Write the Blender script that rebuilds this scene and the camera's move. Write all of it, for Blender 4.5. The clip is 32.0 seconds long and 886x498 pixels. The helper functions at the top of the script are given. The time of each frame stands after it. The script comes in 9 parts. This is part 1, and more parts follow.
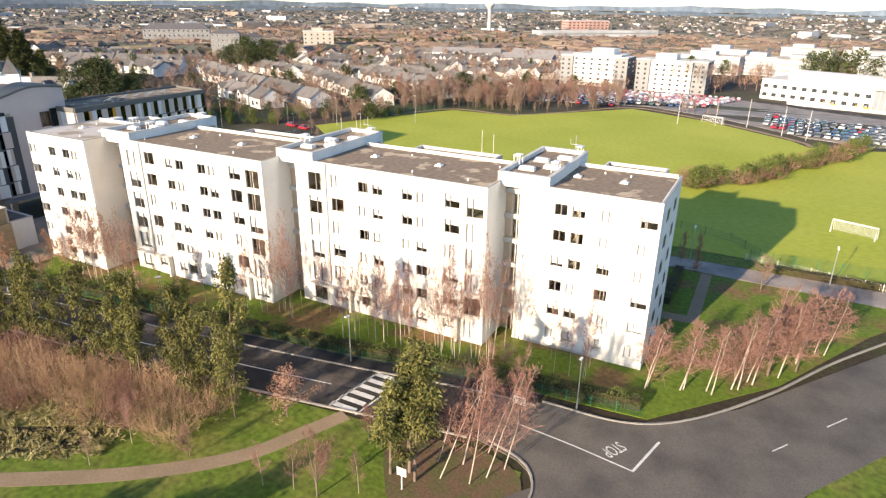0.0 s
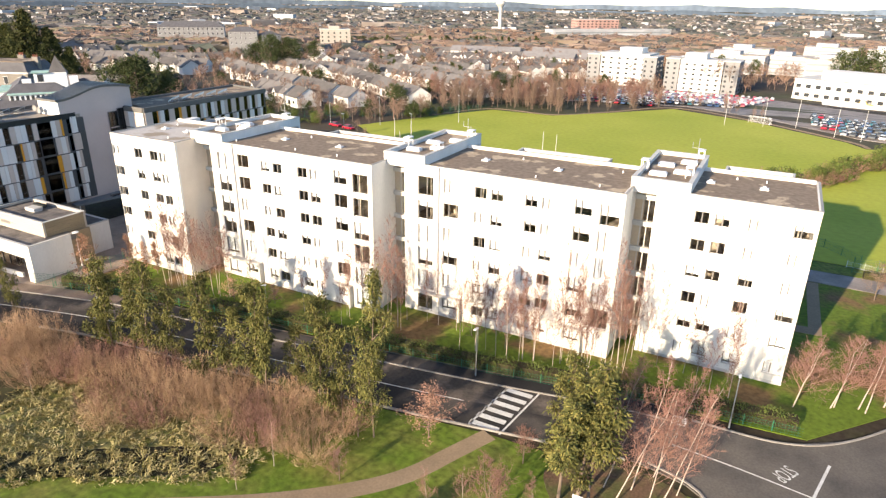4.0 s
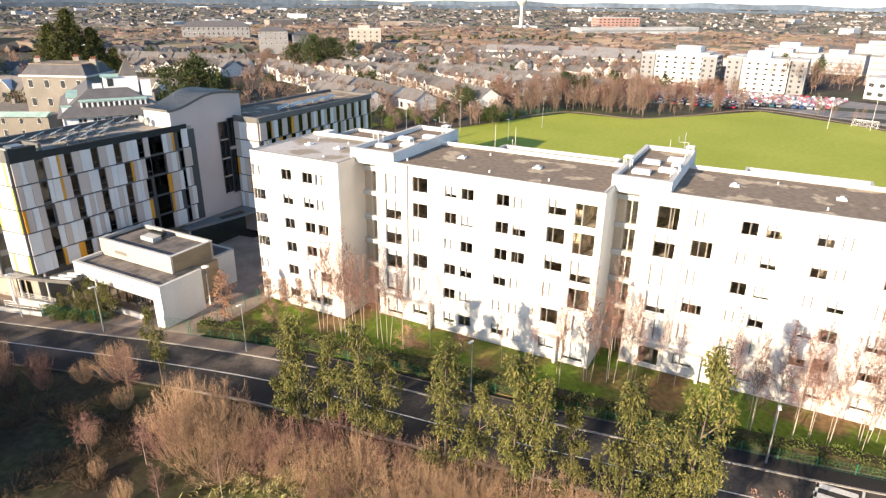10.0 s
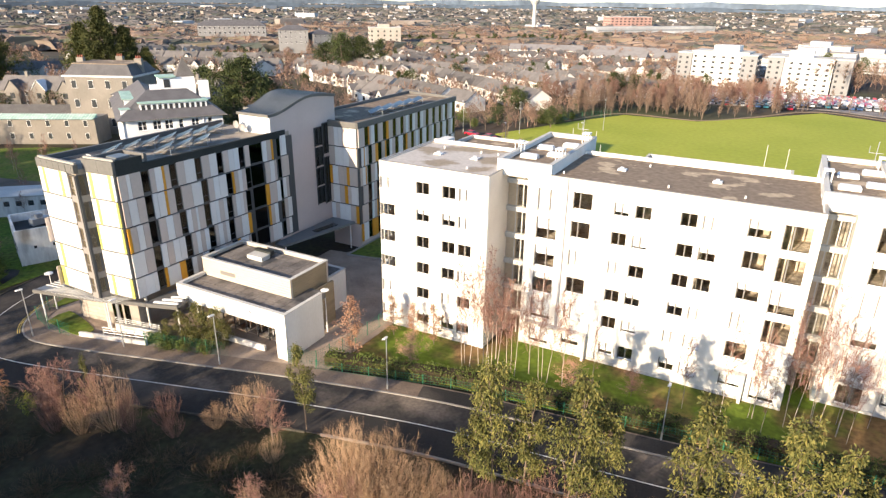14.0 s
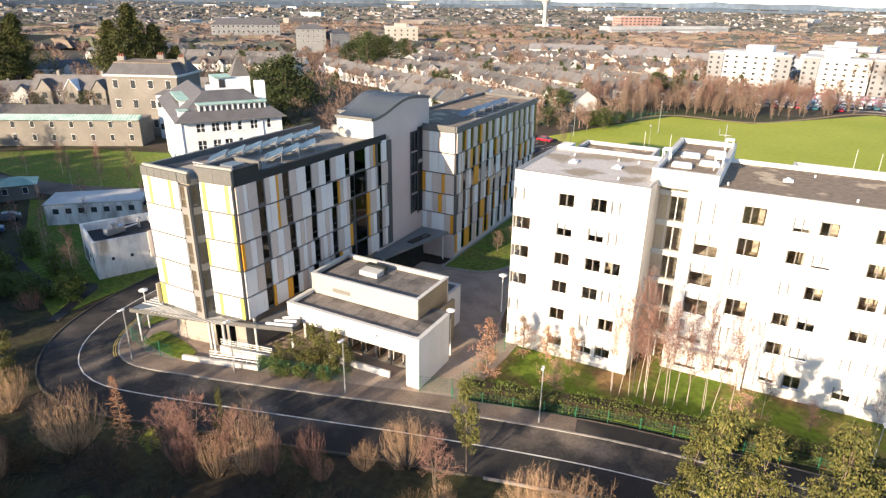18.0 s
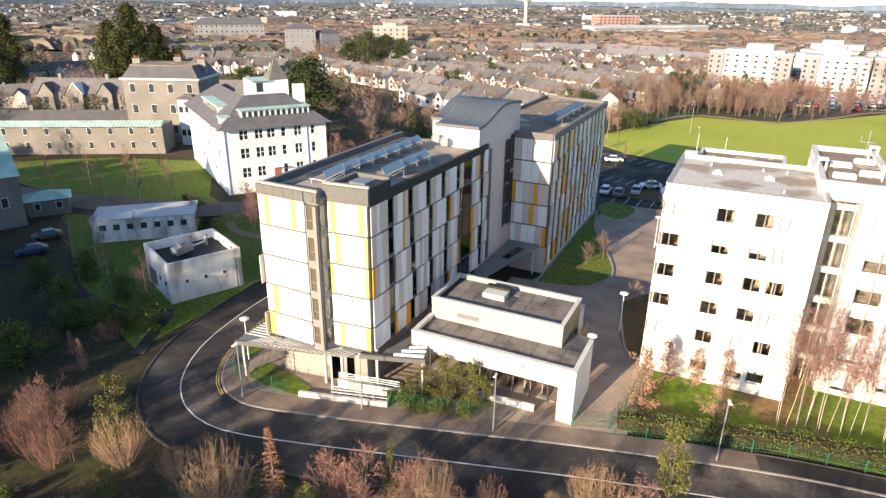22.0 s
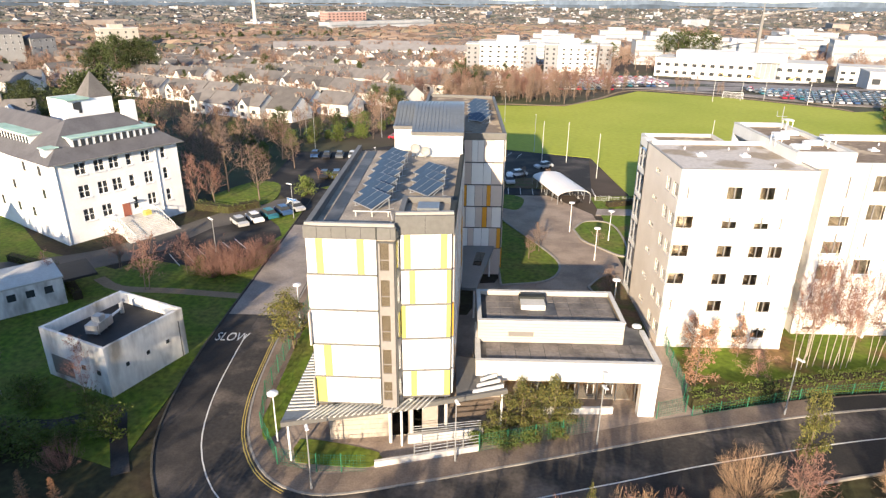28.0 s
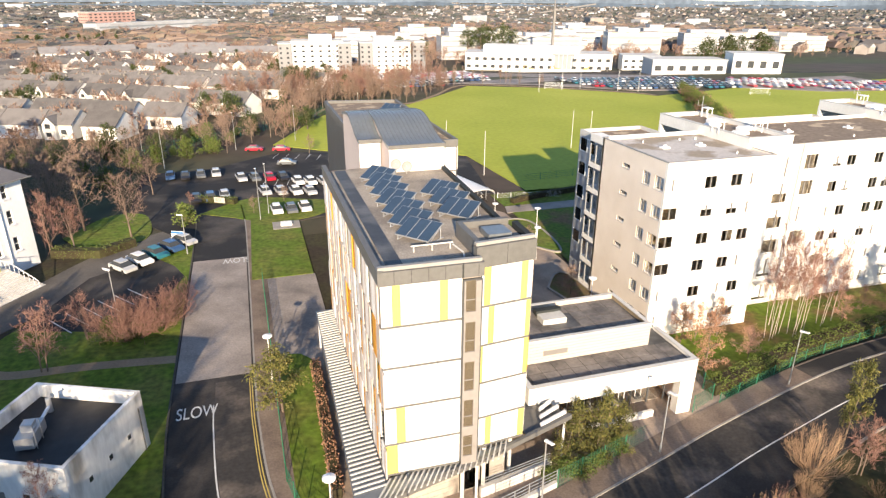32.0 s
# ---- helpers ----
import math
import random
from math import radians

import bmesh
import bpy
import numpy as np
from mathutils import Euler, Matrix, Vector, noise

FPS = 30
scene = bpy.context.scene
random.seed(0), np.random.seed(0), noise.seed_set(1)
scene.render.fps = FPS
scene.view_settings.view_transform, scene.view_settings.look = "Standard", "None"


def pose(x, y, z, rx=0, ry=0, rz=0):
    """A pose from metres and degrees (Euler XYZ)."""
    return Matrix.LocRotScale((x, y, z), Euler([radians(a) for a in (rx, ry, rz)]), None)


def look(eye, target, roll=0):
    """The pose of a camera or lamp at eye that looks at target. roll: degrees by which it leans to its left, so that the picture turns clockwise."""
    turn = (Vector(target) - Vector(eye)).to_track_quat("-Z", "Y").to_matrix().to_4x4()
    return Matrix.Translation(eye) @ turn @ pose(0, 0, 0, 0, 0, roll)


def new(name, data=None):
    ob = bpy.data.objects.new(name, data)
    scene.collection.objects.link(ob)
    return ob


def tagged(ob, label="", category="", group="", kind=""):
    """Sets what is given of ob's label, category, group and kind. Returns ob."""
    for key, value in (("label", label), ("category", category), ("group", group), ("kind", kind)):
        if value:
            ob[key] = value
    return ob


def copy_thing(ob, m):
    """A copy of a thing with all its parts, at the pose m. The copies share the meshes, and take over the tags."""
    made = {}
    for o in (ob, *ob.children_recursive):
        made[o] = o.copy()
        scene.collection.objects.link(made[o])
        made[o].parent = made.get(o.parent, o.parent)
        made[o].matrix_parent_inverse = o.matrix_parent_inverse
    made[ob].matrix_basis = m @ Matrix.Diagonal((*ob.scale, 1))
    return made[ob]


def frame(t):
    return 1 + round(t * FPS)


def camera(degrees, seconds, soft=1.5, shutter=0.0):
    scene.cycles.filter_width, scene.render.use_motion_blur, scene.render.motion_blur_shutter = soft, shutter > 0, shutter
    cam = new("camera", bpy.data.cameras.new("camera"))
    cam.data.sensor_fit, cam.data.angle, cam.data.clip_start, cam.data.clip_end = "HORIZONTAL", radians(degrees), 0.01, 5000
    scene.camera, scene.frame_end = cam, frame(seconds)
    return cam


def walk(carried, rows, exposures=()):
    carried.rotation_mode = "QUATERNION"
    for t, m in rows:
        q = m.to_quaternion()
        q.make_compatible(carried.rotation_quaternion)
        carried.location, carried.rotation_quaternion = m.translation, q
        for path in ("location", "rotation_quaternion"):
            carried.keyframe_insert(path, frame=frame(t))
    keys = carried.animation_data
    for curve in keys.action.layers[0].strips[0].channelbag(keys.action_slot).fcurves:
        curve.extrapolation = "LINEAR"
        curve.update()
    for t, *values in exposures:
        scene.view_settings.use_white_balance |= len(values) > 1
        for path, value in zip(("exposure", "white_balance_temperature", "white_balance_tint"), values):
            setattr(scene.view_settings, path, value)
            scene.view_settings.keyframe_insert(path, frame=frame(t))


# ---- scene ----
cam = camera(70.2, 32.0, soft=1.35)
METRES, EYE, TILT, LEAN, TURN = 144.75, 39.75, 0.0, 0.0, 27.4
ROWS = [
    (0.0, 0.0, 0.0, 0.0, 0.29, -21.58, -0.73),
    (0.5, -0.0109, -0.0011, -0.0003, 0.3, -21.6, -0.74),
    (1.0, -0.0219, -0.0016, -0.0002, 0.3, -21.61, -0.74),
    (1.5, -0.0339, -0.001, -0.0001, 0.33, -21.64, -0.79),
    (2.0, -0.0467, 0.0006, -0.0005, 0.35, -21.64, -0.82),
    (2.5, -0.0599, 0.0043, -0.0009, 0.36, -21.66, -0.83),
    (3.0, -0.0734, 0.0101, -0.0012, 0.4, -21.7, -0.91),
    (3.5, -0.0869, 0.0165, -0.0021, 0.38, -21.69, -0.89),
    (5.5, -0.1363, 0.0536, -0.0044, 0.87, -21.77, -0.71),
    (6.0, -0.1499, 0.0625, -0.0055, 0.94, -21.77, -0.73),
    (6.5, -0.1642, 0.0713, -0.0061, 0.92, -21.78, -0.71),
    (7.0, -0.1786, 0.08, -0.007, 0.92, -21.78, -0.7),
    (7.5, -0.1928, 0.0888, -0.0078, 0.9, -21.77, -0.66),
    (8.0, -0.2077, 0.0975, -0.0086, 0.89, -21.76, -0.66),
    (8.5, -0.2233, 0.1064, -0.0087, 0.86, -21.77, -0.61),
    (9.0, -0.2388, 0.115, -0.0093, 0.85, -21.77, -0.6),
    (9.5, -0.2542, 0.1225, -0.0101, 0.86, -21.77, -0.6),
    (10.0, -0.2689, 0.1296, -0.0114, 0.88, -21.77, -0.58),
    (10.5, -0.2835, 0.1361, -0.0128, 0.9, -21.76, -0.59),
    (11.0, -0.2982, 0.1429, -0.0136, 0.91, -21.77, -0.58),
    (11.5, -0.3128, 0.15, -0.0143, 0.96, -21.79, -0.59),
    (12.0, -0.3271, 0.158, -0.015, 0.98, -21.79, -0.56),
    (12.5, -0.3412, 0.1661, -0.0158, 0.99, -21.79, -0.56),
    (13.0, -0.3559, 0.1736, -0.0161, 0.99, -21.8, -0.55),
    (13.5, -0.3711, 0.1808, -0.0166, 1.0, -21.81, -0.57),
    (14.0, -0.3857, 0.187, -0.0173, 1.02, -21.82, -0.6),
    (14.5, -0.3997, 0.1923, -0.0181, 1.04, -21.81, -0.63),
    (16.5, -0.4506, 0.2135, -0.0214, 1.07, -21.82, -0.69),
    (17.0, -0.4626, 0.2182, -0.0218, 1.09, -21.83, -0.71),
    (17.5, -0.4745, 0.2232, -0.022, 1.1, -21.83, -0.71),
    (18.0, -0.4867, 0.2286, -0.0224, 1.09, -21.85, -0.73),
    (18.5, -0.5002, 0.2338, -0.0224, 1.06, -21.87, -0.74),
    (19.0, -0.5149, 0.239, -0.0222, 1.06, -21.86, -0.74),
    (19.5, -0.5298, 0.2448, -0.0219, 1.06, -21.87, -0.75),
    (20.0, -0.5449, 0.2509, -0.0219, 1.04, -21.86, -0.75),
    (20.5, -0.5596, 0.2565, -0.0224, 0.86, -21.86, -0.73),
    (21.0, -0.5736, 0.2614, -0.0229, 0.32, -21.88, -0.76),
    (21.5, -0.5865, 0.2656, -0.0234, -0.41, -21.89, -0.74),
    (22.0, -0.5988, 0.2698, -0.024, -1.4, -21.89, -0.71),
    (22.5, -0.6109, 0.2742, -0.0243, -2.76, -21.9, -0.68),
    (23.0, -0.6226, 0.2792, -0.0248, -4.34, -21.88, -0.68),
    (23.5, -0.6346, 0.2849, -0.0247, -5.95, -21.89, -0.71),
    (24.0, -0.6478, 0.2917, -0.0245, -7.59, -21.9, -0.69),
    (24.5, -0.6621, 0.2991, -0.0244, -9.56, -21.89, -0.65),
    (25.0, -0.6773, 0.3068, -0.0245, -11.82, -21.88, -0.59),
    (25.5, -0.6927, 0.3153, -0.0249, -13.79, -21.89, -0.57),
    (27.5, -0.7591, 0.345, -0.0252, -22.44, -21.9, -0.49),
    (28.0, -0.7731, 0.3534, -0.0257, -25.52, -21.9, -0.42),
    (28.5, -0.7852, 0.3627, -0.026, -28.32, -21.91, -0.37),
    (29.0, -0.7971, 0.3734, -0.0258, -30.74, -21.91, -0.38),
    (29.5, -0.8084, 0.3855, -0.0259, -32.71, -21.93, -0.39),
    (30.0, -0.8196, 0.3983, -0.0259, -34.53, -21.95, -0.41),
    (30.5, -0.829, 0.4123, -0.0263, -36.74, -21.95, -0.41),
    (31.0, -0.838, 0.4286, -0.0267, -39.66, -21.95, -0.33),
    (31.5, -0.8469, 0.4467, -0.0267, -42.28, -21.97, -0.31),
    (32.0, -0.8561, 0.466, -0.0268, -44.36, -21.97, -0.29),
]
walk(cam, [(t, pose(0, 0, EYE, TILT, LEAN, TURN) @ pose(METRES * x, METRES * y, METRES * z, 90 + pitch, roll, yaw)) for t, x, y, z, yaw, pitch, roll in ROWS])

# ---- sky and sun ----
SUN_AZ, SUN_EL = 193.6, 16.5
world = bpy.data.worlds.new("world")
scene.world = world
world.use_nodes = True
wn = world.node_tree
sky = wn.nodes.new("ShaderNodeTexSky")
sky.sky_type = "NISHITA"
sky.sun_disc = False
sky.sun_elevation, sky.sun_rotation = radians(SUN_EL), radians(SUN_AZ)
sky.air_density, sky.dust_density, sky.ozone_density = 0.8, 0.3, 2.1
wn.nodes["Background"].inputs[1].default_value = 0.120
wn.links.new(sky.outputs[0], wn.nodes["Background"].inputs[0])
sun = new("sun", bpy.data.lights.new("sun", "SUN"))
sun.data.energy, sun.data.angle, sun.data.color = 5.0, radians(0.6), (1.0, 0.80, 0.57)
sun_to = Vector((math.sin(radians(SUN_AZ)) * math.cos(radians(SUN_EL)), math.cos(radians(SUN_AZ)) * math.cos(radians(SUN_EL)), math.sin(radians(SUN_EL))))
sun.matrix_world = look(sun_to * 300, (0, 0, 0))
scene.view_settings.exposure = 1.29

# ---- materials ----
R = random.Random(7)


def mat(name, col, rough=0.85, var=0.15, big=0.15, fine=3.0, bump=0.0, metal=0.0, col2=None, spec=0.3, rnd=0.0, stretch=(1, 1, 1), mix=(0.4, 0.65)):
    """A procedural surface: a base colour that drifts at a large and a small scale, with fine relief."""
    m = bpy.data.materials.new(name)
    m.use_nodes = True
    t = m.node_tree
    n, l = t.nodes, t.links
    b = n["Principled BSDF"]
    b.inputs["Roughness"].default_value, b.inputs["Metallic"].default_value = rough, metal
    b.inputs["Specular IOR Level"].default_value = spec
    geo = n.new("ShaderNodeNewGeometry")
    mp = n.new("ShaderNodeMapping")
    mp.inputs["Scale"].default_value = stretch
    l.new(geo.outputs["Position"], mp.inputs["Vector"])

    def noise_tex(scale, detail):
        x = n.new("ShaderNodeTexNoise")
        x.inputs["Scale"].default_value, x.inputs["Detail"].default_value = scale, detail
        l.new(mp.outputs[0], x.inputs["Vector"])
        return x
    a, c = noise_tex(big, 5), noise_tex(fine, 6)
    ramp = n.new("ShaderNodeValToRGB")
    e = ramp.color_ramp.elements
    e[0].position, e[1].position = mix
    k2 = col2 or tuple(x * (1 - var) for x in col)
    e[0].color, e[1].color = (*col, 1), (*k2, 1)
    l.new(a.outputs[0], ramp.inputs[0])
    hsv = n.new("ShaderNodeHueSaturation")
    ma = n.new("ShaderNodeMapRange")
    ma.inputs[1].default_value, ma.inputs[2].default_value = 0.25, 0.75
    ma.inputs[3].default_value, ma.inputs[4].default_value = 1 - var, 1 + var
    l.new(c.outputs[0], ma.inputs[0])
    out = ma.outputs[0]
    if rnd:
        oi = n.new("ShaderNodeObjectInfo")
        mr = n.new("ShaderNodeMapRange")
        mr.inputs[3].default_value, mr.inputs[4].default_value = 1 - rnd, 1 + rnd
        l.new(oi.outputs["Random"], mr.inputs[0])
        mm = n.new("ShaderNodeMath")
        mm.operation = "MULTIPLY"
        l.new(out, mm.inputs[0])
        l.new(mr.outputs[0], mm.inputs[1])
        out = mm.outputs[0]
    l.new(out, hsv.inputs["Value"])
    l.new(ramp.outputs[0], hsv.inputs["Color"])
    l.new(hsv.outputs[0], b.inputs["Base Color"])
    if bump:
        bp = n.new("ShaderNodeBump")
        bp.inputs["Strength"].default_value, bp.inputs["Distance"].default_value = bump, 0.05
        l.new(c.outputs[0], bp.inputs["Height"])
        l.new(bp.outputs[0], b.inputs["Normal"])
    return m


def island_mat(name, cols, rough=0.8):
    """Colour picked per loose piece (leaves, twigs, tufts), with a small drift per object."""
    m = bpy.data.materials.new(name)
    m.use_nodes = True
    n, l = m.node_tree.nodes, m.node_tree.links
    b = n["Principled BSDF"]
    b.inputs["Roughness"].default_value, b.inputs["Specular IOR Level"].default_value = rough, 0.2
    geo = n.new("ShaderNodeNewGeometry")
    ramp = n.new("ShaderNodeValToRGB")
    e = ramp.color_ramp.elements
    while len(e) < len(cols):
        e.new(0.5)
    for i, c in enumerate(cols):
        e[i].position, e[i].color = i / (len(cols) - 1), (*c, 1)
    l.new(geo.outputs["Random Per Island"], ramp.inputs[0])
    oi = n.new("ShaderNodeObjectInfo")
    mr = n.new("ShaderNodeMapRange")
    mr.inputs[3].default_value, mr.inputs[4].default_value = 0.8, 1.2
    l.new(oi.outputs["Random"], mr.inputs[0])
    hsv = n.new("ShaderNodeHueSaturation")
    l.new(mr.outputs[0], hsv.inputs["Value"])
    l.new(ramp.outputs[0], hsv.inputs["Color"])
    l.new(hsv.outputs[0], b.inputs["Base Color"])
    return m


def glass_mat(name, tint, gloss=0.12):
    m = bpy.data.materials.new(name)
    m.use_nodes = True
    n, l = m.node_tree.nodes, m.node_tree.links
    n.remove(n["Principled BSDF"])
    tr, gl, mx, lw = n.new("ShaderNodeBsdfTransparent"), n.new("ShaderNodeBsdfGlossy"), n.new("ShaderNodeMixShader"), n.new("ShaderNodeLayerWeight")
    tr.inputs[0].default_value = (*tint, 1)
    gl.inputs["Roughness"].default_value = 0.03
    po, ad = n.new("ShaderNodeMath"), n.new("ShaderNodeMath")
    po.operation, po.inputs[1].default_value = "POWER", 4.0
    ad.operation, ad.inputs[1].default_value = "ADD", gloss
    l.new(lw.outputs["Facing"], po.inputs[0])
    l.new(po.outputs[0], ad.inputs[0])
    l.new(ad.outputs[0], mx.inputs[0])
    l.new(tr.outputs[0], mx.inputs[1])
    l.new(gl.outputs[0], mx.inputs[2])
    l.new(mx.outputs[0], n["Material Output"].inputs[0])
    return m


render_white = mat("white render", (0.77, 0.755, 0.72), 0.9, 0.05, 0.25, 5.0, 0.05, col2=(0.69, 0.67, 0.625), stretch=(1, 1, 0.4))
render_tan = mat("tan brick", (0.77, 0.69, 0.60), 0.9, 0.05, 0.3, 9.0, 0.2, col2=(0.70, 0.62, 0.53))
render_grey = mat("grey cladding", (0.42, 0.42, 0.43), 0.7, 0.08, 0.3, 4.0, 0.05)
coping_m = mat("brown-grey coping", (0.33, 0.30, 0.26), 0.8, 0.12, 0.5, 4.0)
parapet_m = mat("pale concrete coping", (0.55, 0.54, 0.51), 0.85, 0.12, 0.5, 4.0, 0.1)
felt = mat("weathered roofing felt", (0.235, 0.185, 0.14), 0.95, 0.26, 0.30, 1.6, 0.2, col2=(0.46, 0.37, 0.265), mix=(0.565, 0.605), spec=0.1)
felt_pale = mat("pale roofing felt", (0.50, 0.46, 0.42), 0.9, 0.15, 0.22, 2.5, 0.15, col2=(0.31, 0.255, 0.19), mix=(0.52, 0.60))
felt_black = mat("black roofing membrane", (0.022, 0.022, 0.024), 0.6, 0.25, 0.3, 1.5, 0.1)
felt_wet = mat("dark roofing membrane", (0.05, 0.05, 0.052), 0.5, 0.25, 0.3, 1.5, 0.1, col2=(0.15, 0.145, 0.14), mix=(0.45, 0.7))
gravel_roof = mat("grey gravel roof", (0.36, 0.315, 0.26), 0.95, 0.3, 0.3, 9.0, 0.5, col2=(0.23, 0.20, 0.17), mix=(0.42, 0.62))
zinc = mat("standing seam zinc", (0.20, 0.22, 0.235), 0.42, 0.1, 0.3, 3.0, 0.03, metal=0.4)
steel = mat("grey steel", (0.42, 0.43, 0.44), 0.45, 0.08, 0.5, 4.0, metal=0.5)
white_metal = mat("white painted metal", (0.8, 0.8, 0.8), 0.5, 0.05, 0.5, 4.0)
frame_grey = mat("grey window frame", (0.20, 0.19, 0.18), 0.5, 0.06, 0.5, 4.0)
frame_dark = mat("dark aluminium", (0.075, 0.078, 0.082), 0.45, 0.1, 0.5, 4.0)
# block fascia in two tones: darker for the shaded east, lighter where sunlit
fascia = mat("dark grey fascia", (0.036, 0.040, 0.039), 0.75, 0.1, 0.4, 3.0, 0.03, spec=0.12)
fascia_light = mat("grey fascia sheet", (0.135, 0.132, 0.126), 0.6, 0.1, 0.4, 3.0, 0.03)
blind = mat("white blind", (0.90, 0.90, 0.90), 0.8, 0.03, 0.5, 4.0)
stair_tan = mat("tan stair render", (0.50, 0.41, 0.30), 0.9, 0.08, 0.3, 4.0)
room_m = mat("room wall", (0.62, 0.53, 0.41), 0.9, 0.3, 0.9, 3.0, col2=(0.24, 0.20, 0.16), rnd=0.4)
glass = glass_mat("window glass", (0.90, 0.92, 0.94), 0.09)
glass_dark = glass_mat("dark tinted glass", (0.14, 0.18, 0.18), 0.03)
pan_white = mat("white cladding panel", (0.74, 0.735, 0.72), 0.5, 0.03, 0.3, 3.0, rnd=0.03)
pan_lgrey = mat("light grey cladding panel", (0.74, 0.71, 0.68), 0.5, 0.03, 0.3, 3.0, rnd=0.05)
pan_taupe = mat("taupe cladding panel", (0.56, 0.475, 0.42), 0.5, 0.04, 0.3, 3.0, rnd=0.08)
pan_orange = mat("ochre cladding panel", (0.70, 0.32, 0.03), 0.5, 0.04, 0.3, 3.0)
pan_yellow = mat("lemon cladding panel", (0.60, 0.555, 0.13), 0.5, 0.04, 0.3, 3.0)
render_cool = mat("cool white render", (0.80, 0.815, 0.83), 0.9, 0.05, 0.25, 5.0, 0.05, col2=(0.72, 0.73, 0.74))
slab_m = mat("stained roof slabs", (0.20, 0.18, 0.165), 0.85, 0.2, 0.5, 3.0, 0.15, col2=(0.10, 0.092, 0.088), rnd=0.10, mix=(0.42, 0.7))
rail_m = mat("grey joint rail", (0.30, 0.295, 0.285), 0.55, 0.08, 0.4, 3.0)
# wall colour paled and blued to stand in for distance haze
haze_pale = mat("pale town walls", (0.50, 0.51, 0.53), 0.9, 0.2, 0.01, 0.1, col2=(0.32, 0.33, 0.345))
bay_m = mat("grey-brown bay cladding", (0.255, 0.235, 0.22), 0.6, 0.08, 0.4, 3.0)
coping_m = mat("grey sheet coping", (0.30, 0.29, 0.27), 0.55, 0.08, 0.4, 3.0)
slot_m = mat("brown blind behind glass", (0.22, 0.165, 0.105), 0.6, 0.08, 0.5, 4.0)
mauve = mat("mauve-grey clay panel", (0.56, 0.475, 0.44), 0.8, 0.05, 0.3, 5.0)
board_dirty = mat("stained boarding", (0.40, 0.35, 0.30), 0.9, 0.15, 0.5, 4.0, 0.1, col2=(0.10, 0.088, 0.078), stretch=(1, 1, 0.5), mix=(0.55, 0.68))
limewash = mat("limewashed concrete", (0.80, 0.79, 0.76), 0.9, 0.10, 0.5, 3.0, 0.2, col2=(0.30, 0.285, 0.26), stretch=(1, 1, 0.35), mix=(0.45, 0.70))
concrete = mat("weathered concrete", (0.62, 0.60, 0.57), 0.9, 0.15, 0.35, 3.0, 0.2, col2=(0.38, 0.365, 0.34), stretch=(1, 1, 0.45), mix=(0.42, 0.72))
stone = mat("sandy stone", (0.232, 0.212, 0.188), 0.9, 0.10, 0.2, 2.5, 0.3, col2=(0.185, 0.17, 0.15))
board_brown = mat("olive-brown boarding", (0.30, 0.235, 0.15), 0.8, 0.1, 0.3, 4.0, col2=(0.235, 0.185, 0.12), stretch=(1, 1, 4))
plinth_m = mat("weathered grey boarding", (0.33, 0.295, 0.255), 0.85, 0.1, 0.4, 4.0, col2=(0.24, 0.21, 0.18))
timber_m = mat("pale cladding board", (0.47, 0.42, 0.36), 0.8, 0.06, 0.3, 4.0)
slate = mat("grey slate", (0.115, 0.112, 0.12), 0.75, 0.2, 0.5, 6.0, 0.2, rnd=0.15)
slate_pale = mat("pale grey slate", (0.235, 0.225, 0.225), 0.75, 0.15, 0.3, 4.0, 0.2)
tile_brown = mat("brown-grey roof tile", (0.15, 0.14, 0.135), 0.85, 0.2, 0.4, 6.0, 0.2, rnd=0.25)
copper = mat("green copper", (0.42, 0.58, 0.50), 0.7, 0.14, 0.5, 4.0, col2=(0.27, 0.44, 0.37))
house_wall = mat("house render", (0.72, 0.70, 0.66), 0.9, 0.08, 0.3, 4.0, rnd=0.2)
college_grey = mat("grey roughcast", (0.25, 0.25, 0.255), 0.9, 0.1, 0.1, 2.0)
college_tan = mat("buff roughcast", (0.42, 0.385, 0.34), 0.9, 0.1, 0.1, 2.0)
# brick colour muted towards grey, as distance haze would do
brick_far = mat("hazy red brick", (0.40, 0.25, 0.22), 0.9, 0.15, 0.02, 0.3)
brick_red = mat("red brick", (0.33, 0.12, 0.085), 0.9, 0.15, 0.3, 6.0)
win_dark = mat("dark pane", (0.05, 0.055, 0.06), 0.15, 0.1, 0.5, 3.0, spec=0.5)
asphalt = mat("asphalt", (0.030, 0.029, 0.029), 0.85, 0.2, 0.14, 6.0, 0.2, col2=(0.11, 0.096, 0.085), mix=(0.48, 0.74), spec=0.15)
asphalt_grey = mat("grey-brown asphalt", (0.125, 0.112, 0.098), 0.85, 0.2, 0.18, 5.0, 0.2, col2=(0.075, 0.069, 0.064), mix=(0.42, 0.68))
# pale patches are part wear, part sun dapples put into the colour
asphalt_lane = mat("patchy worn asphalt", (0.045, 0.042, 0.040), 0.85, 0.28, 0.22, 3.0, 0.25, col2=(0.15, 0.125, 0.105), mix=(0.48, 0.68), spec=0.15)
asphalt_pale = mat("worn asphalt", (0.31, 0.27, 0.24), 0.85, 0.2, 0.2, 5.0, 0.2, col2=(0.17, 0.148, 0.135), mix=(0.4, 0.7))
pave_m = mat("brown block paving", (0.225, 0.175, 0.138), 0.85, 0.24, 0.3, 6.0, 0.2, col2=(0.14, 0.108, 0.088), spec=0.15)
pave_tan = mat("tan block paving", (0.35, 0.28, 0.225), 0.85, 0.2, 0.25, 6.0, 0.2, col2=(0.24, 0.19, 0.155), spec=0.15)
kerb_m = mat("concrete kerb", (0.30, 0.28, 0.255), 0.9, 0.15, 0.6, 5.0, 0.1)
